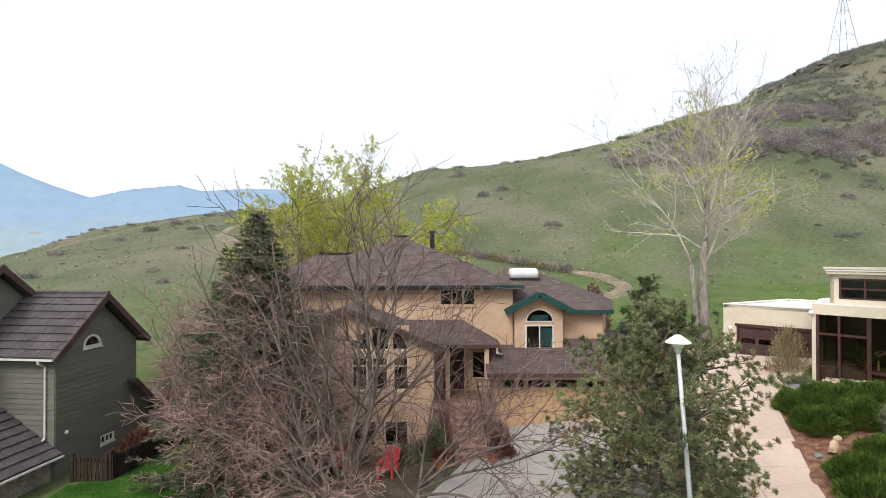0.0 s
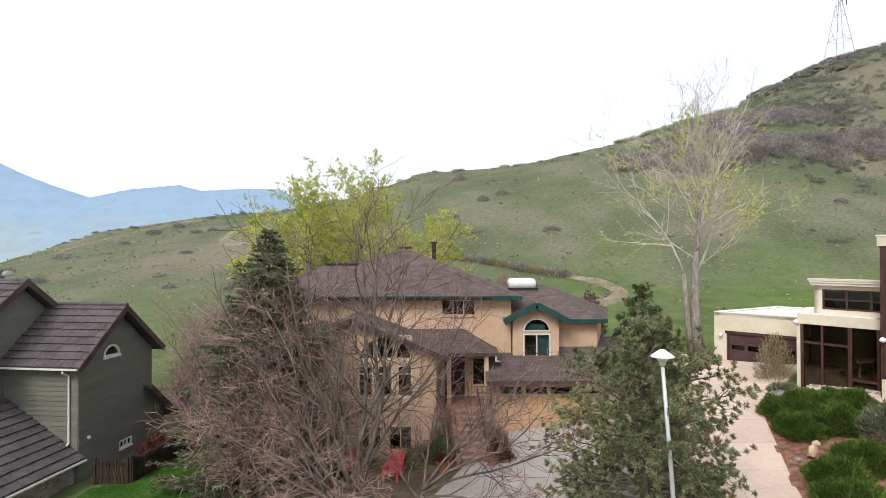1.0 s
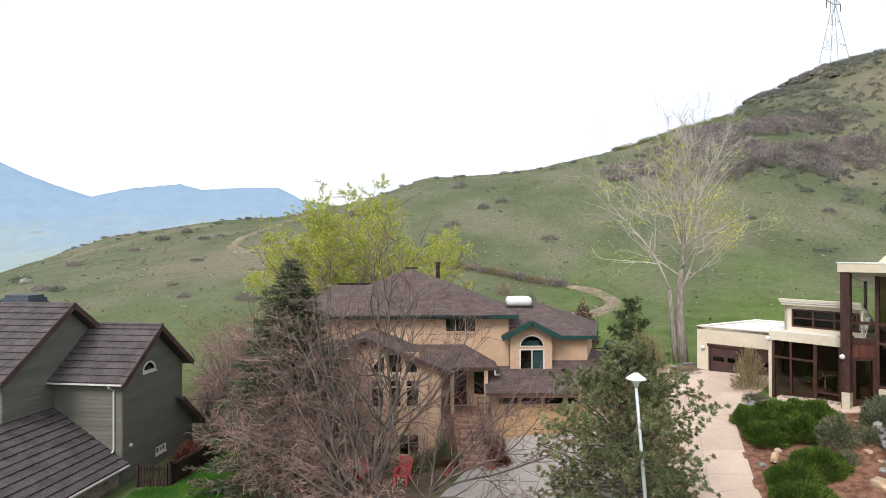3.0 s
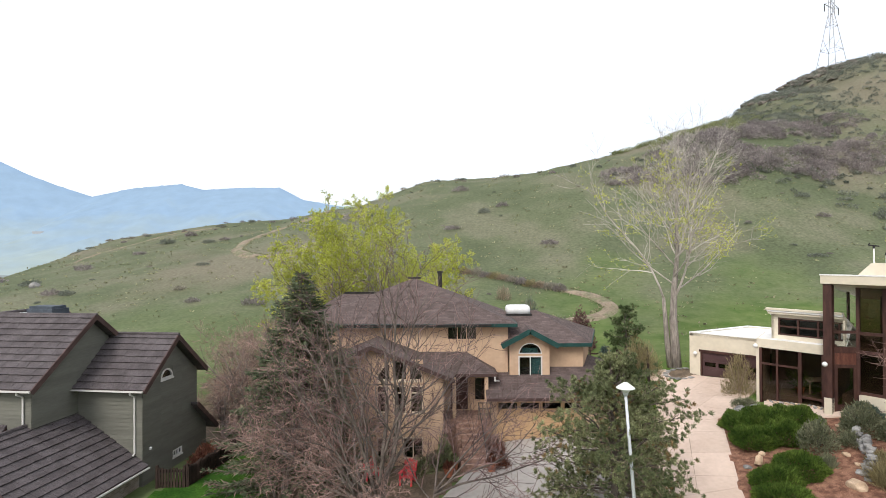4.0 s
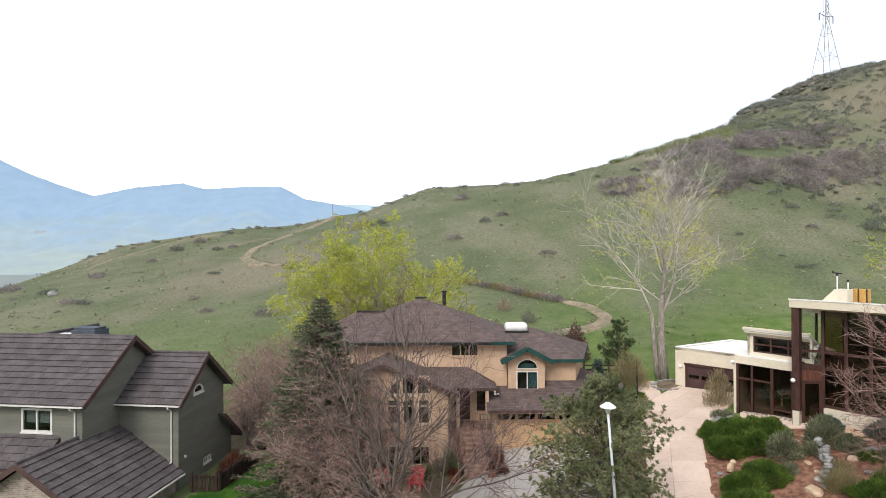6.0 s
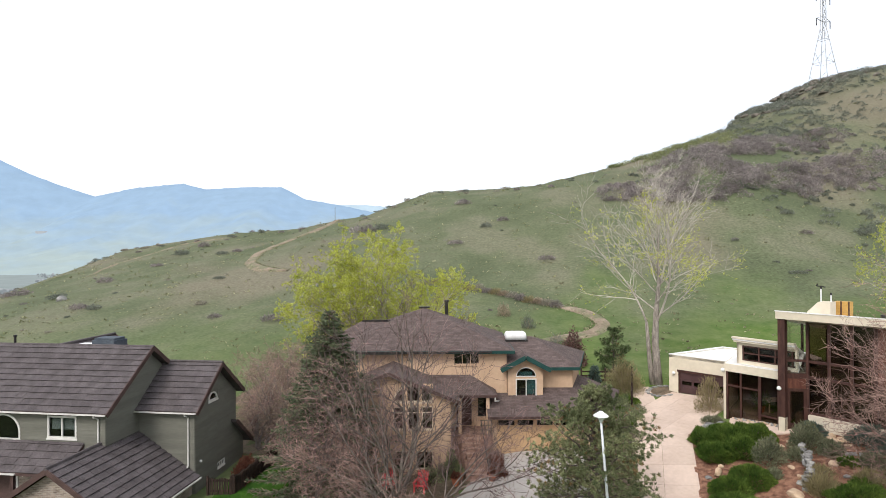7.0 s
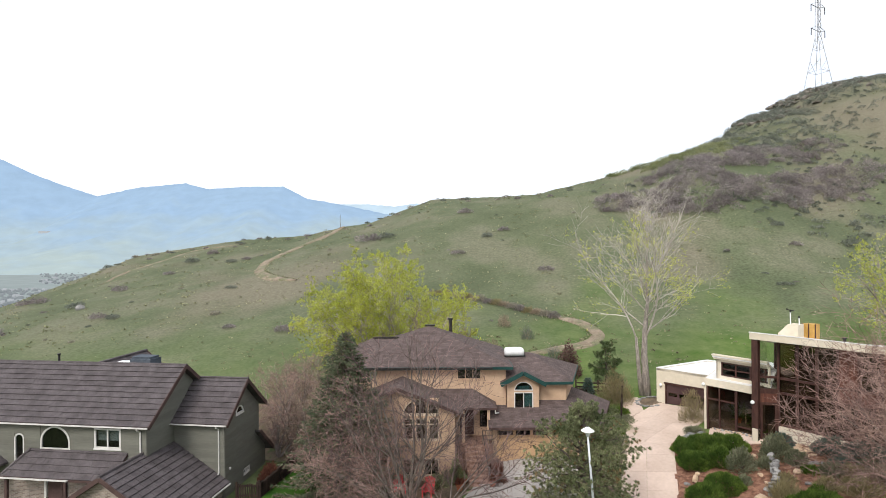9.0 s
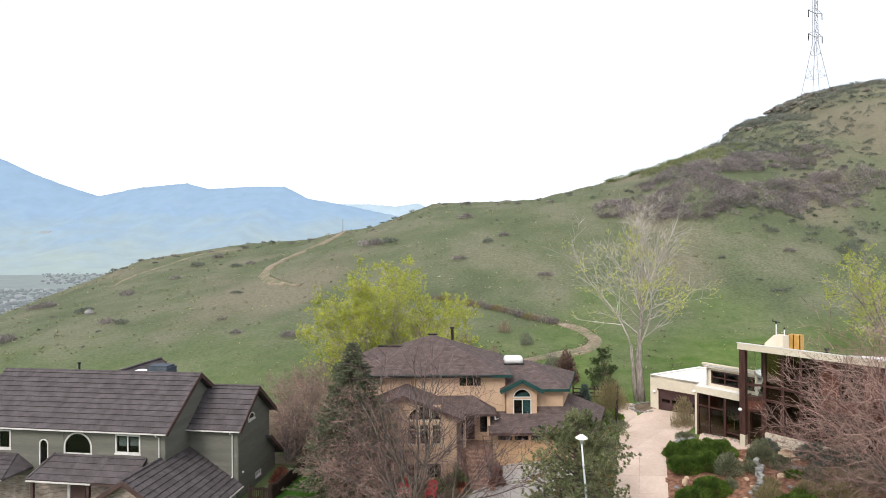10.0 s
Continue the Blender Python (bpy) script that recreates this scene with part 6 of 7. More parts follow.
# thicket between the olive house and the spruce
for i, (x, y, s) in enumerate(((-13.2, 29.5, 5.2), (-11.0, 31.0, 4.6), (-14.6, 33.0, 4.2), (-10.0, 27.8, 4.0), (-12.2, 35.5, 4.6), (-11.6, 28.6, 3.4), (-13.4, 27.4, 3.0))):
    bare_tree("thicket_tree", (x, y), spread(5, 26, s, 0.11, rs), [(7, 0.2, 42, 0.55, 0.12, 0.02, 7, 8), (6, 0.2, 45, 0.52, 0.15, 0.0, 5, 10), (5, 0.15, 45, 0.55, 0.18, 0.0, 3), (2, 0.15, 45, 0.55, 0.2, 0.0, 2)],
              "gnarled bare grey tree in a thicket", M["bark_dark"], M["twig_tan" if i % 2 else "twig"], 2, 50 + i, min_r=0.0085, limb=M["limb_brown"], group="bare trees in the thicket")


def conifer(name, base, height, radius, label, needle, seed, whorls=26, limbs=7, blades=7, droop=-0.25, blade_len=0.3, blade_w=0.035, gap=0.0, start=0.05, dead=0.0, taper=0.8):
    rng = random.Random(seed)
    z = gh(*base) - 0.1
    t = thing(name, (base[0], base[1], z), label, "tree")
    part("trunk", Geo().tube([(0, 0, 0), (0.03, 0, height * 0.5), (0, 0, height)], [0.022 * height, 0.013 * height, 0.01], 8), M["bark_dark"], t)
    gl, gb, gd = Geo(), Geo(), Geo()
    for i in range(whorls):
        f = start + (1 - start) * i / whorls
        reach = radius * (1 - f) ** taper * rng.uniform(0.85, 1.1)
        for j in range(limbs):
            if rng.random() < gap:
                continue
            a = j * 2 * math.pi / limbs + i * 1.1 + rng.uniform(-0.3, 0.3)
            r = max(reach * rng.uniform(0.7, 1.12), 0.12)
            jit = rng.uniform(-0.5, 0.5) * (1 - f) / whorls * 1.6
            pts = []
            for k in range(5):
                s = k / 4
                pts.append(Vector((math.cos(a) * r * s, math.sin(a) * r * s, height * (f + jit) + droop * r * s * (1 - 0.5 * s) + 0.12 * r * s * s)))
            gb.tube(pts, [0.03 * (1 - 0.8 * k / 4) * (0.4 + r / radius) for k in range(5)], 4, cap=False)
            n = max(3, int(r / 0.14))
            for k in range(n):
                s = 0.15 + 0.85 * (k + rng.random()) / n
                q = pts[min(int(s * 4), 3)].lerp(pts[min(int(s * 4) + 1, 4)], s * 4 - min(int(s * 4), 3))
                side = Vector((-math.sin(a), math.cos(a), 0))
                for b in range(blades):
                    d = (Vector((math.cos(a), math.sin(a), 0)) * rng.uniform(0.2, 0.9) + side * rng.uniform(-1, 1) + Vector((0, 0, rng.uniform(-0.45, 0.35)))).normalized()
                    dry = rng.random() < dead * (1.3 - f)
                    blade(gd if dry else gl, q, d, blade_len * rng.uniform(0.6, 1.2) * (1.6 if dry else 1.0), blade_w * rng.uniform(0.7, 1.3) * (0.45 if dry else 1.0), rng)
    part("branchwork", gb, M["bark_dark"], t)["kind"] = "stuff"
    part("foliage", gl, needle, t)
    if gd.f:
        part("deadwood", gd, M["twig"], t, "reddish dry twigs")
    return t


conifer("spruce", (-7.3, 21.7), 10.35, 4.5, "dense grey-green spruce in front of the tan house", M["leaf_spruce"], 61, 54, 11, 8, droop=-0.3, gap=0.12, blade_len=0.27, blade_w=0.031, start=0.03, dead=0.2, taper=0.74)
conifer("small_spruce", (11.0, 33.6), 2.2, 0.8, "small blue-grey spruce by the wood pile", M["leaf_blue"], 63, 14, 6, 6)


def pine(name, base, height, reach, count, label, needle, seed, needle_len=0.125, per=12, width=0.014):
    """A bushy pine: limbs to an egg-shaped outline, tufts of needles along the twigs."""
    rng = random.Random(seed)
    z = gh(*base) - 0.1
    t = thing(name, (base[0], base[1], z), label, "tree")
    gb, gl, gw, gn = Geo(), Geo(), Geo(), Geo()
    gb.tube([(0, 0, 0), (0.1, 0, height * 0.35), (0.0, 0.05, height * 0.7), (0.05, 0, height)], [0.03 * height, 0.022 * height, 0.012 * height, 0.01], 8)
    for i in range(count):
        f = 0.05 + 0.93 * (i + rng.random()) / count
        a = i * GOLD + rng.uniform(-0.4, 0.4)
        r = reach * (math.sin(math.pi * min(0.22 + 0.78 * f, 1.0)) ** 0.7 if f > 0.3 else 0.86 + 0.4 * f) * (0.92 + 0.55 * noise.noise(Vector((math.cos(a) * 1.6, math.sin(a) * 1.6, f * 5 + seed)))) * rng.uniform(0.78, 1.10) + 0.15
        el = radians(-8 + 60 * f ** 1.5 + rng.uniform(-10, 10))
        out = []
        grow(rng, Vector((0.05, 0, height * f * 0.93)), Vector((math.cos(a) * math.cos(el), math.sin(a) * math.cos(el), math.sin(el))), r, 0.05, 0, [(13, 0.25, 50, 0.34, 0.08, 0.03, 7, 5), (6, 0.2, 46, 0.55, 0.15, 0.12, 3)] if r > 1 else [(7, 0.2, 42, 0.5, 0.12, 0.08, 4), (3, 0.3, 40, 0.5, 0.15, 0.1, 3)], out)
        for lv, pts, rad in out:
            (gw if lv else gb).tube(pts, [max(q * (0.6 if lv else 1.0), 0.008) for q in rad], 4, cap=False)
            for k in ([len(pts) - 1] * 3 + [len(pts) - 2] * 2 + ([len(pts) - 3] if lv else [])):
                o = pts[k] + rand_dir(rng) * 0.05
                ax = (pts[k] - pts[k - 1]).normalized()
                dry = noise.noise(o * 0.9 + Vector((seed, 0, 0))) > 0.30 and rng.random() < 0.5
                if dry and rng.random() < 0.4:
                    continue
                for _ in range(per):
                    d = (rand_dir(rng) * 1.1 + ax * 0.8 + Vector((0, 0, 0.45))).normalized()
                    blade(gn if dry else gl, o, d, rng.uniform(0.7, 1.25) * needle_len, width, rng)
    part("branchwork", gb, M["bark_dark"], t, smooth=True)
    part("foliage", gl, needle, t)
    part("deadwood", gw, M["twig_tan"], t, "tan grey dry twigs")
    part("dry_foliage", gn, M["leaf_brown"], t, "browned needles")
    return t


pine("pinyon_pine", (6.35, 16.6), 6.7, 3.0, 96, "bushy olive green pinyon pine behind a street lamp", M["leaf_pine"], 71, 0.14, 19, 0.0125)
pine("young_pine", (13.3, 36.4), 3.9, 1.25, 24, "young dark green pine on the grass behind the fence", M["leaf_dark_pine"], 62, 0.22, 7, 0.016)


def bush_geo(rng, rx, ry, h, n, length, width, up=0.5, fill=0.5):
    """Leaf blades through a rounded, lumpy mound."""
    g = Geo()
    off = rng.uniform(0, 50)
    for _ in range(n):
        d = rand_dir(rng)
        d.z = abs(d.z)
        lump = 1 + 0.3 * noise.noise(d * 2.2 + Vector((off, 0, 0)))
        s = (fill + (1 - fill) * rng.random() ** 0.5) * lump
        p = Vector((d.x * rx * s, d.y * ry * s, d.z * h * s))
        o = (d + Vector((0, 0, up)) + rand_dir(rng) * 0.7).normalized()
        blade(g, p - o * length * 0.4, o, length * rng.uniform(0.6, 1.3), width * rng.uniform(0.6, 1.3), rng)
    return g


def bush(name, base, rx, ry, h, n, needle, label, category="shrub", group="", length=0.2, width=0.025, up=0.5, seed=1, fill=0.5, stems=6, bark="bark_dark"):
    rng = random.Random(seed)
    t = thing(name, (base[0], base[1], gh(*base)), label, category, group)
    part("foliage", bush_geo(rng, rx, ry, h, n, length, width, up, fill), M[needle], t)
    gs = Geo()
    for i in range(stems):
        a = i * GOLD
        gs.tube([(0, 0, -0.1), (math.cos(a) * rx * 0.3, math.sin(a) * ry * 0.3, h * 0.4), (math.cos(a) * rx * 0.6, math.sin(a) * ry * 0.6, h * 0.75)], [0.03, 0.02, 0.008], 4)
    part("stem", gs, M[bark], t)
    return t


# garden of the cream house
J = "spreading dark green juniper beside the driveway"
for i, (x, y, rx, ry, h) in enumerate(((14.9, 22.9, 1.0, 1.3, 0.75), (15.9, 22.6, 1.5, 1.4, 0.95), (17.2, 22.4, 1.3, 1.1, 0.9), (14.6, 21.3, 1.1, 1.0, 0.8), (15.9, 21.2, 1.2, 1.0, 0.95))):
    bush("juniper", (x, y), rx, ry, h, 9500, "leaf_juniper", J, group="junipers by the driveway", length=0.19, width=0.021, up=0.45, seed=100 + i, fill=0.74)
for i, (x, y, rx, ry, h) in enumerate(((13.8, 18.2, 1.1, 0.9, 0.8), (15.0, 18.5, 1.1, 1.0, 0.9), (13.4, 17.0, 1.2, 1.0, 0.7))):
    bush("juniper", (x, y), rx, ry, h, 8000, "leaf_juniper", J, group="junipers by the driveway", length=0.19, width=0.021, up=0.45, seed=110 + i, fill=0.74)
bush("juniper", (18.3, 15.4), 1.5, 1.0, 0.7, 8000, "leaf_juniper", "dark green juniper low on the mulch slope", group="junipers by the driveway", length=0.19, width=0.021, seed=120, fill=0.74)
for i, (x, y, rx, h) in enumerate(((16.7, 20.0, 0.85, 1.35), (19.0, 20.3, 0.95, 1.45), (19.6, 19.2, 0.6, 0.8), (20.1, 21.6, 0.8, 0.7))):
    bush("sage_shrub", (x, y), rx, rx, h, 3000, "leaf_sage" if i < 3 else "leaf_blue", "grey-green leafy shrub in the mulch bed", group="shrubs in the mulch bed", length=0.16, width=0.03, seed=130 + i, fill=0.35)
for i, (x, y, rx, h) in enumerate(((23.2, 18.5, 1.5, 1.0), (22.0, 19.8, 1.1, 0.9), (25.0, 17.6, 1.5, 0.9))):
    bush("blue_juniper", (x, y), rx, rx * 0.8, h, 3600, "leaf_blue", "blue-green juniper below the low wall", group="blue junipers", length=0.24, width=0.025, seed=140 + i, fill=0.55)
bush("ornamental_grass", (17.3, 16.6), 0.75, 0.75, 0.75, 1500, "straw", "clump of green and straw ornamental grass", "grass", length=0.7, width=0.012, up=0.9, seed=150, fill=0.2, stems=2)
bush("ornamental_grass", (20.4, 17.4), 0.6, 0.6, 0.6, 1100, "leaf_sage", "clump of pale grey-green grass", "grass", length=0.6, width=0.012, up=0.9, seed=151, fill=0.2, stems=2)
for i, (x, y, rx, hh, key) in enumerate(((18.0, 19.6, 0.55, 0.7, "leaf_sage"), (21.3, 18.2, 0.6, 0.5, "leaf_blue"), (18.9, 16.1, 0.6, 0.45, "leaf_juniper"), (16.2, 18.6, 0.4, 0.5, "leaf_sage"), (22.6, 17.6, 0.7, 0.6, "leaf_sage"), (20.6, 16.3, 0.5, 0.5, "straw"))):
    bush("bed_plant", (x, y), rx, rx, hh, 1100, key, "low mixed perennial in the mulch bed", "plant", "perennials in the mulch bed", length=0.22, width=0.02, up=0.7, seed=770 + i, fill=0.3, stems=4)
bush("yellow_shrub", (18.1, 17.9), 0.7, 0.6, 0.5, 900, "straw", "straw-coloured low shrub above the rock wall", length=0.25, width=0.015, seed=152, fill=0.3)
bush("green_shrub", (19.7, 18.1), 0.6, 0.6, 0.4, 900, "leaf_juniper", "low green plant on the mulch", length=0.2, width=0.02, seed=153, fill=0.3)
bush("brown_shrub", (22.2, 15.8), 1.4, 1.2, 1.0, 2600, "twig_tan", "dry tan twiggy shrub on the slope", length=0.35, width=0.01, seed=154, fill=0.2)
for i, (x, y, rx, hh) in enumerate(((20.6, 15.2, 1.2, 0.8), (24.2, 15.6, 1.6, 1.1), (19.4, 16.4, 0.7, 0.6), (23.6, 16.9, 1.1, 0.8), (21.4, 17.2, 0.7, 0.5))):
    bush("brown_shrub", (x, y), rx, rx * 0.9, hh, 2200, "scrub_soft" if i % 2 else "straw", "dry tan twiggy shrub on the slope", group="dry shrubs on the slope", length=0.32, width=0.012, seed=750 + i, fill=0.2)
bush("tall_shrub", (17.0, 27.3), 0.95, 0.85, 2.4, 2600, "straw", "slender grey-green shrub before the brown garage door", length=0.2, width=0.016, up=0.9, seed=155, fill=0.2, stems=12, bark="twig_tan")
bush("lavender", (16.3, 25.3), 0.8, 0.6, 0.5, 1400, "leaf_sage", "grey low shrub among grey rocks", length=0.16, width=0.014, seed=156, fill=0.3)
# strip between fence and driveway, and behind the tan garage
for i in range(15):
    s = (i // 2) / 7
    x, y, rx = 12.9 - 3.7 * s - 0.9 * (i % 2) + rs.uniform(-0.2, 0.2), 30.4 - 8.4 * s + rs.uniform(-0.3, 0.3), rs.uniform(0.7, 1.0)
    bush("ground_cover", (x, y), rx, rx, rs.uniform(0.45, 0.85), 1700, ("leaf_juniper", "leaf_pine", "leaf_sage")[i % 3], "low green ground cover plant along the driveway", "shrub", "ground cover along the driveway", length=0.16, width=0.024, seed=160 + i, fill=0.45)
for i, (x, y, h, key) in enumerate(((-0.5, 23.6, 0.9, "leaf_rust"), (2.35, 23.0, 0.8, "leaf_rust"), (2.4, 23.9, 0.9, "twig"), (-0.9, 22.9, 0.8, "leaf_sage"), (2.5, 22.1, 0.5, "leaf_rust"), (-1.8, 23.8, 0.8, "leaf_pine"))):
    bush("step_shrub", (x, y), 0.45, 0.5, h, 900, key, "dry reddish shrub beside the brick steps" if key in ("leaf_rust", "twig") else "small green shrub beside the brick steps", group="shrubs beside the steps", length=0.2, width=0.018, up=0.7, seed=190 + i, fill=0.3)
bush("willow_shrub", (13.0, 32.6), 1.6, 1.2, 2.5, 5200, "straw", "tall tan-green twiggy shrub by the fence", length=0.35, width=0.012, up=1.0, seed=170, fill=0.15, stems=14, bark="twig_tan")
bush("purple_tree_crown", (10.6, 39.0), 1.1, 1.1, 3.1, 2300, "leaf_purple", "small purple-leaved tree beside the track", "tree", length=0.2, width=0.06, up=0.3, seed=171, fill=0.3, stems=5)
bush("rust_hedge", (-12.7, 23.0), 0.65, 1.6, 1.25, 3400, "leaf_rust", "rust red hedge along the dark fence", "hedge", length=0.18, width=0.022, up=0.7, seed=172, fill=0.4)
bush("small_cypress", (-0.35, 22.5), 0.42, 0.42, 1.75, 1800, "leaf_pine", "small golden green cypress by the steps", length=0.16, width=0.02, up=1.0, seed=173, fill=0.5)
for i, (x, y, rx, h) in enumerate(((-4.8, 18.0, 0.9, 0.6), (-7.6, 17.6, 1.0, 0.7), (-1.6, 22.4, 0.8, 0.7), (-8.6, 21.0, 1.0, 0.9))):
    bush("green_shrub", (x, y), rx, rx, h, 1700, "leaf_spruce" if i % 2 else "leaf_pine", "low green shrub below the bare trees", group="shrubs below the bare trees", length=0.17, width=0.03, seed=180 + i, fill=0.4)
# brush along the track behind the tan house
for i in range(17):
    s = i / 16
    x, y = -3 + 15.5 * s, 65.6 - 9.6 * s ** 1.4
    bush("bank_shrub", (x, y), 0.9, 0.6, 0.55 + 0.6 * rs.random(), 500, ("scrub", "straw", "twig_tan", "scrub_soft")[i % 4], "grey-brown brush along the bank of the dirt track", group="brush along the track", length=0.3, width=0.03, seed=200 + i, fill=0.3, stems=3)
for i, (x, y) in enumerate(((2.5, 41), (5.5, 43), (7.6, 41.5), (4.0, 46), (8.2, 50), (6.0, 54), (10.0, 43.5), (1.0, 50))):
    bush("dry_shrub", (x, y), 0.8, 0.8, 1.5, 700, "twig_tan" if i % 2 else "scrub_green", "thin dry shrub on the grass behind the house", group="dry shrubs behind the house", length=0.4, width=0.014, up=1.2, seed=220 + i, fill=0.2, stems=6, bark="twig_tan")

def rock_geo(rng, sx, sy, sz, sub=2):
    bm = bmesh.new()
    bmesh.ops.create_icosphere(bm, subdivisions=sub, radius=1.0)
    off = Vector((rng.uniform(0, 50), 0, 0))
    for v in bm.verts:
        d = v.co.normalized()
        s = 1 + 0.35 * noise.noise(d * 1.3 + off) + 0.15 * noise.noise(d * 3.5 + off)
        v.co = Vector((d.x * sx * s, d.y * sy * s, max(d.z, -0.5) * sz * s))
    g = Geo()
    bm.verts.index_update()
    g.add([v.co[:] for v in bm.verts], [[v.index for v in f.verts] for f in bm.faces])
    bm.free()
    return g


# ---- hillside cover ----
rh = random.Random(77)
kinds = []
for i in range(6):
    key = ("scrub_soft", "scrub_green", "scrub_soft", "scrub", "scrub_green", "scrub")[i]
    g = bush_geo(rh, 1.0, 1.0, 0.62, 520, 0.2, 0.03, 0.5, 0.2)
    kinds.append(mesh_of("hill_shrub", g, M[key]))
SHRUBS = [(-74.7, 85.9, 2.6), (-78.0, 86.7, 1.9), (-60.9, 75.5, 1.7), (-52.1, 67.2, 1.6), (-49.3, 66.1, 1.4), (-66.2, 75.5, 0.8), (-65.4, 64.7, 2.2), (-59.8, 85.6, 2.0), (-56.2, 106.1, 2.2), (-54.6, 113.0, 2.0), (-55.5, 94.7, 1.6), (-86.3, 125.2, 1.6), (-78.7, 124.2, 1.2), (-36.3, 76.9, 1.2), (-33.3, 63.5, 1.2), (-28.6, 56.7, 1.1), (-20.8, 54.0, 1.8), (-45.5, 100.7, 1.6), (-42.6, 101.4, 1.5), (-16.4, 98.4, 4.0), (-12.8, 97.2, 2.8), (2.9, 102.9, 2.2), (1.0, 81.1, 1.9), (6.4, 87.0, 1.6), (9.6, 88.9, 1.7), (14.2, 70.9, 1.6), (50.9, 74.0, 1.6), (51.2, 69.8, 1.4), (43.9, 60.3, 1.2), (60.6, 70.6, 2.6)]
for i in range(60):
    x, y = rh.uniform(-70, 70), rh.uniform(52, 118)
    SHRUBS.append((x, y, rh.uniform(0.25, 0.7)))
for i in range(60):
    x = rh.uniform(-85, 30)
    SHRUBS.append((x, float(np.interp(x, CREST_X, CREST_Y)) + rh.uniform(-9, 0.5), rh.uniform(0.5, 1.3)))
for i, (x, y, s) in enumerate(SHRUBS):
    ob = new("hill_shrub", kinds[i % 6 if s < 1.5 else (3, 5, 1)[i % 3]])
    ob.matrix_world = Matrix.LocRotScale((x, y, gh(x, y) - 0.05), Euler((0, 0, rh.uniform(0, 6.28))), (0.8 * s * rh.uniform(0.9, 1.4), 0.8 * s, 0.8 * s * rh.uniform(0.75, 1.15)))
    tagged(ob, "low sage green shrub on the grassy hillside" if ob.data in (kinds[1], kinds[4]) else "low grey-brown shrub on the grassy hillside", "shrub", "shrubs on the hillside")

def brush_patch(g, cx, cy, rx, ry, n, s, blades=130):
    """Rounded clumps of brush scattered through an oval on the slope."""
    for i in range(n):
        a, q = rh.uniform(0, 6.28), math.sqrt(rh.random()) + abs(rh.gauss(0, 0.22))
        x, y = cx + rx * q * math.cos(a), cy + ry * q * math.sin(a)
        z, k = gh(x, y), s * rh.uniform(0.6, 1.4) * max(1.2 - 0.4 * q, 0.4)
        b = bush_geo(rh, k * 1.15, k * 1.15, k * 1.15, blades, 0.27, 0.07, 0.15, 0.45)
        g.add([(p[0] + x, p[1] + y, p[2] + z) for p in b.v], b.f)


g1, g2, g3 = Geo(), Geo(), Geo()
for oval in ((29.5, 87, 3, 3.2, 34, 1.15), (43.5, 84.5, 8, 5.5, 170, 1.3), (56, 84, 6, 3.2, 64, 1.25), (66, 88, 7, 3.2, 76, 1.3), (77, 92, 7, 3.2, 70, 1.3), (55, 96.5, 6, 3, 66, 1.25), (65, 100, 7, 3, 70, 1.2), (44, 94, 6, 3.5, 60, 1.2), (75, 103, 6, 3, 40, 1.0)):
    brush_patch(g1, *oval)
for oval in ((88, 122, 24, 14, 230, 0.85), (93, 132, 17, 9, 330, 1.0), (86, 138, 9, 5, 110, 1.0), (66, 110, 12, 6, 90, 0.8), (62, 78, 14, 5, 34, 0.6), (55, 90, 22, 12, 70, 0.55), (72, 72, 14, 6, 40, 0.7), (88, 108, 22, 12, 130, 0.6)):
    brush_patch(g2, *oval, 80)
for oval in ((47, 103, 5.5, 4, 70, 0.95), (54, 106, 6, 4, 60, 0.95), (39, 109, 4, 1.2, 26, 0.7), (62, 114, 6, 5, 50, 0.9)):
    brush_patch(g3, *oval, 90)
single("green_brush", g3, M["brush_fresh"], (47, 104, gh(47, 104)), "fresh green brush along the ridge beside the scrub oak", "brush", kind="stuff")
single("scrub_oak_thicket", g1, M["scrub"], (45, 83, gh(45, 83)), "grey-brown leafless scrub oak thicket on the slope", "thicket", kind="stuff")
gr = Geo()
for i in range(150):
    x = rh.uniform(77, 118)
    y = float(np.interp(x, CREST_X, CREST_Y)) - abs(rh.gauss(0, 7)) - 0.3
    q = rock_geo(rh, rh.uniform(0.5, 1.7), rh.uniform(0.5, 1.2), rh.uniform(0.3, 0.9), 1)
    z = gh(x, y)
    gr.add([(p[0] + x, p[1] + y, p[2] + z + 0.1) for p in q.v], q.f)
single("outcrop_rubble", gr, M["cliff"], (92, 136, gh(92, 136)), "weathered grey rock rubble over the rocky knob", "rocks", kind="stuff")
single("sage_brush", g2, M["scrub_green"], (88, 118, gh(88, 118)), "sage green brush over the rocky upper slope", "brush", kind="stuff")

gtf = Geo()
for i in range(11000):
    y = 34 + 92 * rh.random() ** 1.2
    x = rh.uniform(-0.85, 0.88) * (y + 16)
    if (y < 56 and rh.random() < 0.4) or noise.noise(Vector((x * 0.12, y * 0.12, 5))) < rh.uniform(-0.5, 0.3):
        continue
    z = gh(x, y)
    k = (0.05 + 0.17 * rh.random() ** 2.2) * (1 + y / 160)
    for _ in range(4):
        p = Vector((x + rh.gauss(0, k), y + rh.gauss(0, k), z - 0.03))
        d = Vector((rh.uniform(-1, 1), rh.uniform(-1, 1), rh.uniform(0.2, 0.8))).normalized()
        blade(gtf, p, d, k * 1.4, k * 0.4, rh)
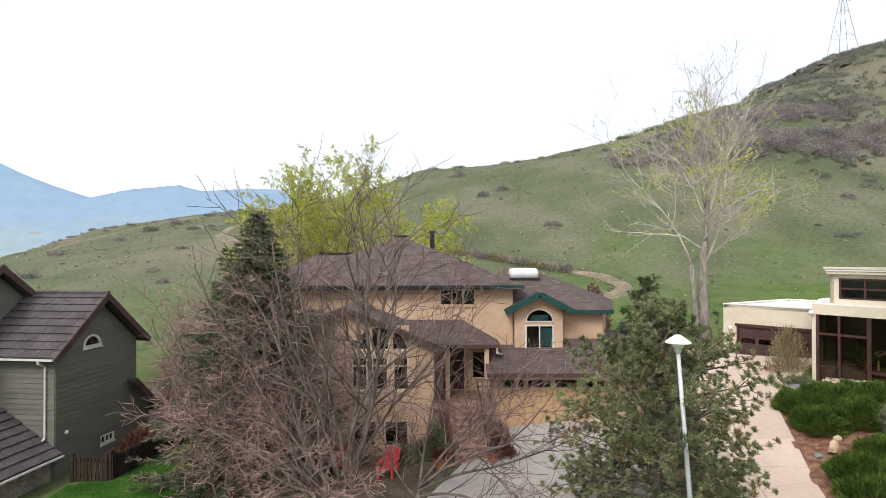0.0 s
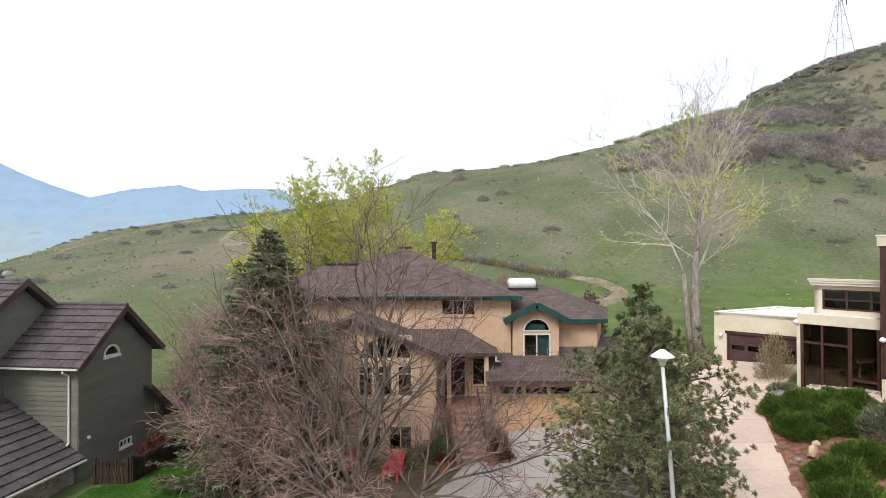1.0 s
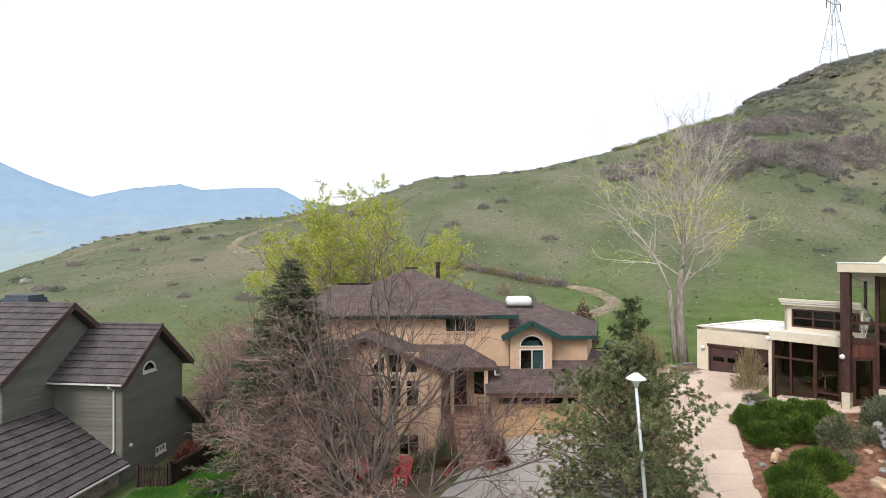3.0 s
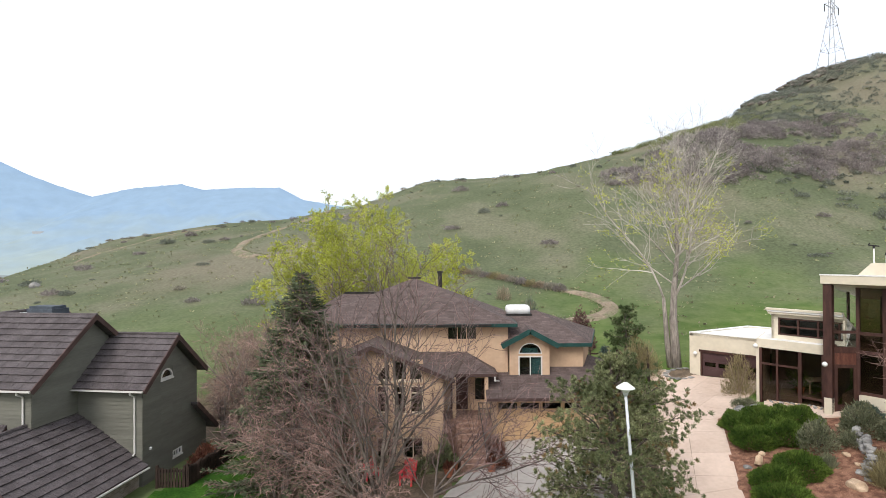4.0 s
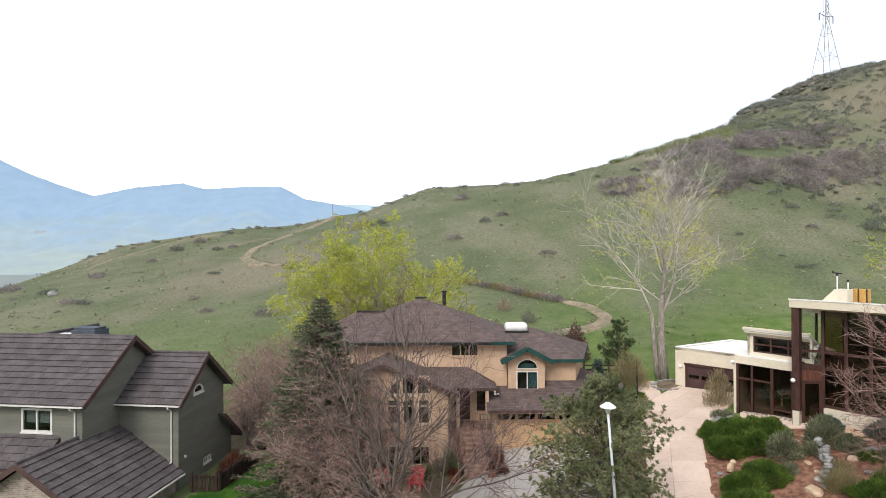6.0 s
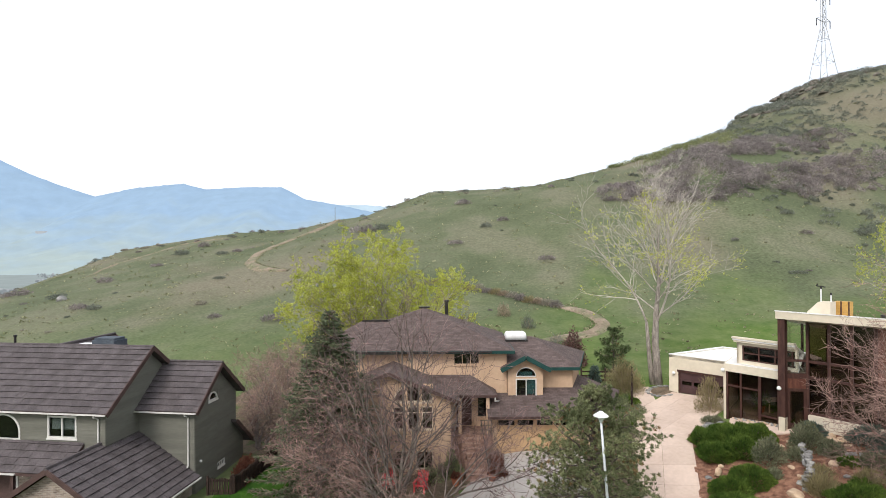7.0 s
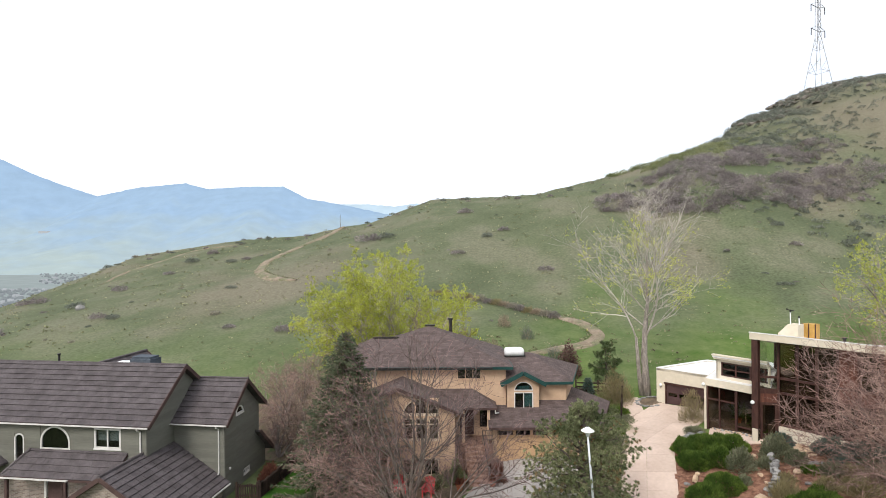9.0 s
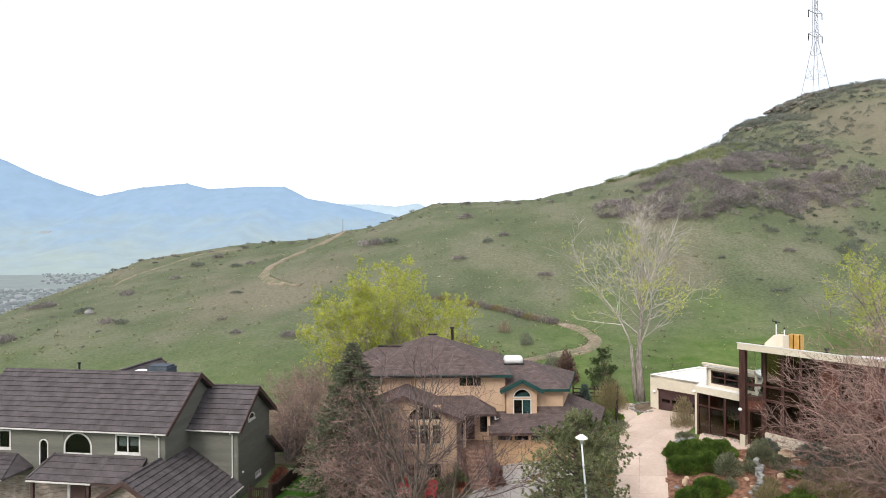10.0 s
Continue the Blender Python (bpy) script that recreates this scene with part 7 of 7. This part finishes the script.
for line in ([(5.5, 44.6), (10.4, 46.3), (14.2, 47.2), (16.2, 49.6), (15.6, 52.8), (13.4, 55.8), (10.5, 58.3)], [(-25.5, 76.5), (-31, 81), (-35, 87), (-36.5, 95), (-34, 106), (-29.5, 117), (-27, 128)]):
    for a, b in zip(line, line[1:]):
        n = int(9 * math.hypot(b[0] - a[0], b[1] - a[1]))
        for _ in range(n):
            u, off = rh.random(), (1 if rh.random() < 0.5 else -1) * (0.75 + abs(rh.gauss(0, 0.28)) - 0.15)
            dx, dy = b[0] - a[0], b[1] - a[1]
            m = math.hypot(dx, dy)
            x, y = a[0] + dx * u - dy / m * off, a[1] + dy * u + dx / m * off
            p, k = Vector((x, y, gh(x, y) + 0.05)), rh.uniform(0.08, 0.18)
            for _ in range(3):
                blade(gtf, p, Vector((rh.uniform(-1, 1), rh.uniform(-1, 1), rh.uniform(0.3, 0.9))).normalized(), k * 1.5, k * 0.35, rh)
single("grass_tufts", gtf, M["tuft"], (0, 60, 5), "tufts of green and dry grass on the hillside", "grass", kind="stuff")


def rock(base, sx, sy, sz, key, label, group, name="rock", seed=1, lift=0.0):
    g = rock_geo(random.Random(seed), sx, sy, sz)
    ob = new(name, mesh_of(name, g, M[key]))
    ob.location = (base[0], base[1], gh(*base) + lift + sz * 0.3)
    ob.rotation_euler = (0, 0, seed * 1.7)
    return tagged(ob, label, "rock", group)


# lone boulder among the shrubs, then the rocky outcrop on the skyline
rock((-59.2, 73.8), 0.75, 0.6, 0.6, "rock", "pale grey boulder between shrubs on the hillside", "hillside boulders", "boulder", 290)
for i in range(26):
    x = rh.uniform(90, 120)
    y = float(np.interp(x, CREST_X, CREST_Y)) + rh.uniform(-4, 1)
    rock((x, y), rh.uniform(0.7, 1.7), rh.uniform(0.6, 1.2), rh.uniform(0.35, 0.8), "cliff", "weathered rock of the outcrop on the hilltop", "outcrop rocks", "outcrop_rock", 300 + i)

# ---- transmission tower ----
def make_tower():
    bx, by = 101.6, 139.5
    t = thing("transmission_tower", (bx, by, gh(bx, by) - 0.3), "grey steel lattice transmission tower on the hilltop", "tower", turn=24)
    st, top = M["tower_steel"], 36.0
    wz, ww = 15.8, 0.5
    for sx in (-1, 1):
        for sy in (-1, 1):
            part("leg", Geo().beam((sx * 2.7, sy * 2.7, 0), (sx * ww, sy * ww, wz), 0.11, 0.11), st, t)
            part("mast_leg", Geo().beam((sx * ww, sy * ww, wz), (sx * 0.35, sy * 0.35, top), 0.11, 0.11), st, t)
    for k in range(5):
        z0, z1 = wz * k / 5, wz * (k + 1) / 5
        r0, r1 = 2.7 + (ww - 2.7) * k / 5, 2.7 + (ww - 2.7) * (k + 1) / 5
        for a, b in (((-1, -1), (1, -1)), ((1, -1), (1, 1)), ((1, 1), (-1, 1)), ((-1, 1), (-1, -1))):
            if k in (0, 2, 4):
                part("brace", Geo().beam((a[0] * r0, a[1] * r0, z0), (b[0] * r1, b[1] * r1, z1), 0.065, 0.065), st, t)
            else:
                part("brace", Geo().beam((a[0] * r1, a[1] * r1, z1), (b[0] * r1, b[1] * r1, z1), 0.065, 0.065), st, t)
    for k in range(12):
        z0, z1 = wz + (top - wz) * k / 12, wz + (top - wz) * (k + 1) / 12
        s = 1 if k % 2 else -1
        part("mast_brace", Geo().beam((-0.45 * s, -0.45, z0), (0.45 * s, -0.45, z1), 0.08, 0.08), st, t)
        part("mast_brace", Geo().beam((0.45, -0.45 * s, z0), (0.45, 0.45 * s, z1), 0.08, 0.08), st, t)
    for z in (17.5, 24.0, 30.5):
        for s in (-1, 1):
            part("cross_arm", Geo().beam((0, 0, z), (s * 3.0, 0, z + 0.5), 0.14, 0.14).beam((0, 0, z + 1.6), (s * 3.0, 0, z + 0.5), 0.09, 0.09), st, t)
            part("insulator", Geo().tube([(s * 2.9, 0, z + 0.45), (s * 2.9, 0, z - 1.4)], [0.11, 0.11], 6), M["metal"], t)


make_tower()
pole = thing("utility_pole", (-28.0, 126.5, gh(-28.0, 126.5) - 0.3), "thin wooden utility pole on the crest", "pole")
part("shaft", Geo().tube([(0, 0, 0), (0, 0, 3.6)], [0.08, 0.06], 6), M["fence_grey"], pole)


# ---- street lamp ----
def make_lamp():
    b = (6.65, 14.6)
    z = gh(*b)
    t = thing("street_lamp", (b[0], b[1], z), "grey steel street lamp with a white conical cap, leaning slightly", "lamp")
    top = Vector((-0.45, 0.0, 4.72 - z))
    part("post", Geo().tube([(0, 0, -0.1), top * 0.5, top], [0.075, 0.062, 0.05], 12), M["galv"], t, smooth=True)
    part("base_plate", Geo().lathe((0, 0, 0), [(0.16, 0), (0.16, 0.05), (0.1, 0.12), (0.08, 0.2)], 12), M["galv"], t)
    c = (top.x, top.y, top.z)
    part("collar", Geo().lathe(c, [(0.06, -0.05), (0.085, 0.0), (0.10, 0.05), (0.13, 0.2)], 16), M["galv"], t, smooth=True)
    part("globe", Geo().lathe(c, [(0.10, 0.08), (0.15, 0.14), (0.17, 0.22), (0.17, 0.27), (0.1, 0.27)], 16), M["plastic_white"], t, smooth=True)
    part("cap", Geo().lathe(c, [(0.32, 0.22), (0.333, 0.24), (0.32, 0.26), (0.18, 0.36), (0.08, 0.43), (0.03, 0.45)], 24), M["lamp_white"], t, "white conical lamp cap", smooth=True)
    part("finial", Geo().lathe(c, [(0.03, 0.44), (0.038, 0.455), (0.03, 0.48), (0.01, 0.495)], 10), M["metal"], t)


make_lamp()


# ---- fences, walls, small things ----
def fence(a, b, height, gap, width, key, label, rails=2, posts=2.2):
    d = Vector((b[0] - a[0], b[1] - a[1], 0))
    L = d.length
    d.normalize()
    t = thing("fence", (a[0], a[1], gh(*a)), label, "fence")
    P = lambda s: (a[0] + d.x * s, a[1] + d.y * s)
    n = max(1, int(L / posts))
    for i in range(n + 1):
        q = P(L * i / n)
        part("post", Geo().beam((*q, gh(*q) - 0.2), (*q, gh(*q) + height + 0.12), 0.11, 0.11), M[key], t, own=False)
    for i in range(n):
        q, r = P(L * i / n), P(L * (i + 1) / n)
        for k in range(rails):
            z = height * (0.25 + 0.6 * k / max(rails - 1, 1))
            part("rail", Geo().beam((*q, gh(*q) + z), (*r, gh(*r) + z), 0.05, 0.11), M[key], t, own=False)
    if gap:
        s = 0.0
        while s < L:
            q = P(s)
            o = Vector((d.y, -d.x, 0)) * 0.05
            part("slat", Geo().beam((q[0] + o.x, q[1] + o.y, gh(*q) + 0.03), (q[0] + o.x, q[1] + o.y, gh(*q) + height + 0.04 * math.sin(s * 9)), width, 0.025), M[key], t, own=False)
            s += gap
    return t


fence((-14.0, 20.9), (-12.7, 20.9), 0.95, 0.14, 0.10, "fence_dark", "dark stained picket gate beside the olive house")
fence((-12.6, 20.95), (-11.6, 25.6), 1.0, 0.14, 0.12, "fence_dark", "dark stained board fence along the lawn")
fence((-11.4, 26.0), (-9.6, 33.0), 1.1, 0, 0.12, "fence_grey", "weathered rail fence behind the lawn", rails=3)
fence((12.5, 29.4), (14.0, 33.8), 1.35, 0, 0.14, "fence_dark", "dark wooden rail fence beside the tan house", rails=3, posts=1.5)
fence((13.9, 34.0), (10.4, 35.4), 1.1, 0, 0.12, "fence_dark", "dark wooden rail fence at the foot of the meadow", rails=3, posts=1.5)
t = thing("wood_pile", (9.8, 33.8, gh(9.8, 33.8)), "stacked dark split firewood logs", "wood pile")
for i in range(6):
    for j in range(9 - i % 2):
        x, z = 9.6 + 0.24 * j + 0.12 * (i % 2), gh(9.8, 33.8) + 0.12 + 0.2 * i
        part("log", Geo().tube([(x, 33.6, z), (x + 0.05, 34.3, z)], [0.11, 0.10], 7), M["fence_dark"], t, own=False)
t = thing("planter", (15.2, 31.6, gh(15.2, 31.6)), "low stone-edged planter at the garage corner", "planter")
part("soil_bed", Geo().add([(15.7 + r * 1.1 * math.cos(k * math.pi / 10), 31.9 + r * 0.9 * math.sin(k * math.pi / 10), gh(15.7 + r * 1.1 * math.cos(k * math.pi / 10), 31.9 + r * 0.9 * math.sin(k * math.pi / 10)) + 0.03 + 0.12 * (1 - r)) for r in (0.4, 1.0) for k in range(20)], [(k, 20 + k, 20 + (k + 1) % 20, (k + 1) % 20) for k in range(20)] + [tuple(range(20))]), M["soil"], t, "dark soil in the planter", own=False)
for i in range(11):
    a = math.pi * (0.35 + 1.2 * i / 10)
    g = rock_geo(random.Random(400 + i), 0.24, 0.16, 0.08, 1)
    x, y = 15.7 + 1.1 * math.cos(a), 31.9 + 0.9 * math.sin(a)
    part("stone", Geo().add([(p[0] + x, p[1] + y, p[2] + gh(x, y) + 0.08) for p in g.v], g.f), M["rock"], t, own=False)

# grey rock retaining wall and loose rocks in the garden
t = thing("rock_wall", (17.7, 18.8, gh(17.7, 18.8)), "grey dry-stacked rock wall curving through the mulch bed", "wall")
rw = random.Random(9)
for i in range(13):
    s = i / 12
    x, y = 18.5 - 1.7 * s + 0.25 * math.sin(s * 3), 20.0 - 2.9 * s
    for k in range(3):
        g = rock_geo(rw, rw.uniform(0.16, 0.26), rw.uniform(0.14, 0.22), rw.uniform(0.1, 0.15), 1)
        ox, oy = rw.uniform(-0.1, 0.1), rw.uniform(-0.08, 0.08)
        part("stone", Geo().add([(p[0] + x + ox, p[1] + y + oy, p[2] + gh(x, y) + 0.1 + 0.21 * k) for p in g.v], g.f), M["rock"], t, own=False)
for i, (x, y, s, key) in enumerate(((16.2, 16.9, 0.42, "sandstone"), (19.1, 18.4, 0.3, "sandstone"), (20.5, 20.6, 0.3, "sandstone"), (20.9, 20.4, 0.28, "sandstone"), (20.3, 20.1, 0.22, "sandstone"), (20.8, 21.0, 0.26, "sandstone"), (21.2, 20.1, 0.25, "sandstone"), (15.5, 24.5, 0.42, "rock"), (15.9, 24.9, 0.35, "rock"), (16.5, 24.7, 0.38, "rock"), (15.2, 24.1, 0.3, "rock"), (17.3, 19.0, 0.2, "sandstone"), (18.9, 17.2, 0.2, "rock"), (16.9, 17.6, 0.25, "rock"), (18.0, 21.0, 0.2, "sandstone"), (18.6, 21.3, 0.16, "sandstone"), (17.2, 18.2, 0.14, "sandstone"), (13.3, 19.6, 0.2, "rock"), (20.0, 18.7, 0.16, "rock"))):
    rock((x, y), s, s * 0.8, s * 0.5, key, "rounded garden rock on the mulch" if key == "rock" else "flat tan sandstone on the mulch", "garden rocks", "garden_rock", 500 + i, 0.04)
for i in range(12):
    x, y = 20.4 + 0.5 * (i % 4) + rw.uniform(-0.12, 0.12), 19.8 + 0.38 * (i // 4) + rw.uniform(-0.1, 0.1)
    rock((x, y), rw.uniform(0.2, 0.32), rw.uniform(0.14, 0.2), 0.07, "sandstone", "flat pale flagstone on the mulch", "flagstones by the entrance", "flagstone", 620 + i, 0.06)
for i in range(9):
    x, y = 20.1 + 0.28 * i, 18.9 - 0.16 * i + rw.uniform(-0.1, 0.1)
    rock((x, y), rw.uniform(0.14, 0.24), rw.uniform(0.12, 0.2), 0.12, "rock", "grey edging rock on the mulch slope", "edging rocks", "edging_rock", 640 + i, 0.05)
for i in range(46):
    s = i / 45
    x, y = 17.55 + 1.7 * s + rw.uniform(-0.12, 0.1), 25.25 - 2.3 * s + rw.uniform(-0.12, 0.1)
    rock((x, y), 0.09, 0.08, 0.05, "sandstone" if i % 2 else "rock", "small pebble below the sunroom glass", "pebbles below the sunroom", "pebble", 560 + i, 0.12)
st_geo = rock_geo(random.Random(8), 0.17, 0.15, 0.42, 2)
ob = single("upright_stone", Geo().add([(p[0] + 13.75 + 0.12 * p[2], p[1] + 19.5, p[2] * 0.8 + gh(13.75, 19.5) + 0.32) for p in st_geo.v] + [(p[0] * 0.9 + 13.88, p[1] * 0.8 + 19.5, p[2] * 0.3 + gh(13.75, 19.5) + 0.62) for p in st_geo.v], list(st_geo.f) + [tuple(i + len(st_geo.v) for i in f) for f in st_geo.f]), M["sandstone"], (13.75, 19.5, gh(13.75, 19.5)), "upright tan stone figure between the junipers", "stone")


# red garden chairs
def chair(base, turn):
    z = gh(*base) + 0.06
    t = thing("garden_chair", (base[0], base[1], z), "red painted slatted wooden garden chair", "chair", "red garden chairs", turn=turn)
    r = M["red_paint"]
    for x in (-0.28, 0.28):
        part("front_leg", Geo().box(x - 0.04, x + 0.04, -0.36, -0.28, 0, 0.56), r, t)
        part("side_rail", Geo().beam((x, -0.32, 0.36), (x, 0.5, 0.08), 0.03, 0.13), r, t)
        part("armrest", Geo().box(x - 0.07, x + 0.07, -0.42, 0.36, 0.56, 0.585), r, t)
        part("back_leg", Geo().box(x - 0.03, x + 0.03, 0.24, 0.3, 0, 0.56), r, t)
    for i in range(6):
        part("seat_slat", Geo().beam((-0.27, -0.33 + 0.1 * i, 0.40 - 0.034 * i), (0.27, -0.33 + 0.1 * i, 0.40 - 0.034 * i), 0.085, 0.02), r, t)
    for i in range(6):
        x = -0.25 + 0.1 * i
        part("back_slat", Geo().beam((x, 0.2, 0.22), (x * 1.15, 0.52, 1.0 - 1.2 * x * x), 0.085, 0.02), r, t)


chair((-3.9, 21.4), 20)
chair((-2.1, 21.0), -15)
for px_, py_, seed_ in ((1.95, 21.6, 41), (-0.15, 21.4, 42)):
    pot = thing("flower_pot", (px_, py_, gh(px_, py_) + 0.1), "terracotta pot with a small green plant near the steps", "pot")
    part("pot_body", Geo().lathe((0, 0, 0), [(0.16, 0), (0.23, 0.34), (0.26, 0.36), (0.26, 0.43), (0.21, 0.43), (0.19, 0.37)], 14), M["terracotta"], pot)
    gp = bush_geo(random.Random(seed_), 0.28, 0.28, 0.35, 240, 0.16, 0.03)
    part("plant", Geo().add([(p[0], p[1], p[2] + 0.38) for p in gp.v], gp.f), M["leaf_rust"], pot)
pot = thing("flower_pot", (0.15, 22.3, gh(0.15, 22.3) + 0.06), "terracotta pot with a small red plant by the steps", "pot")
part("pot_body", Geo().lathe((0, 0, 0), [(0.14, 0), (0.2, 0.3), (0.23, 0.32), (0.23, 0.38), (0.19, 0.38), (0.17, 0.33)], 14), M["terracotta"], pot)
gp = bush_geo(random.Random(4), 0.25, 0.25, 0.3, 200, 0.16, 0.03)
part("plant", Geo().add([(p[0], p[1], p[2] + 0.34) for p in gp.v], gp.f), M["leaf_pine"], pot)
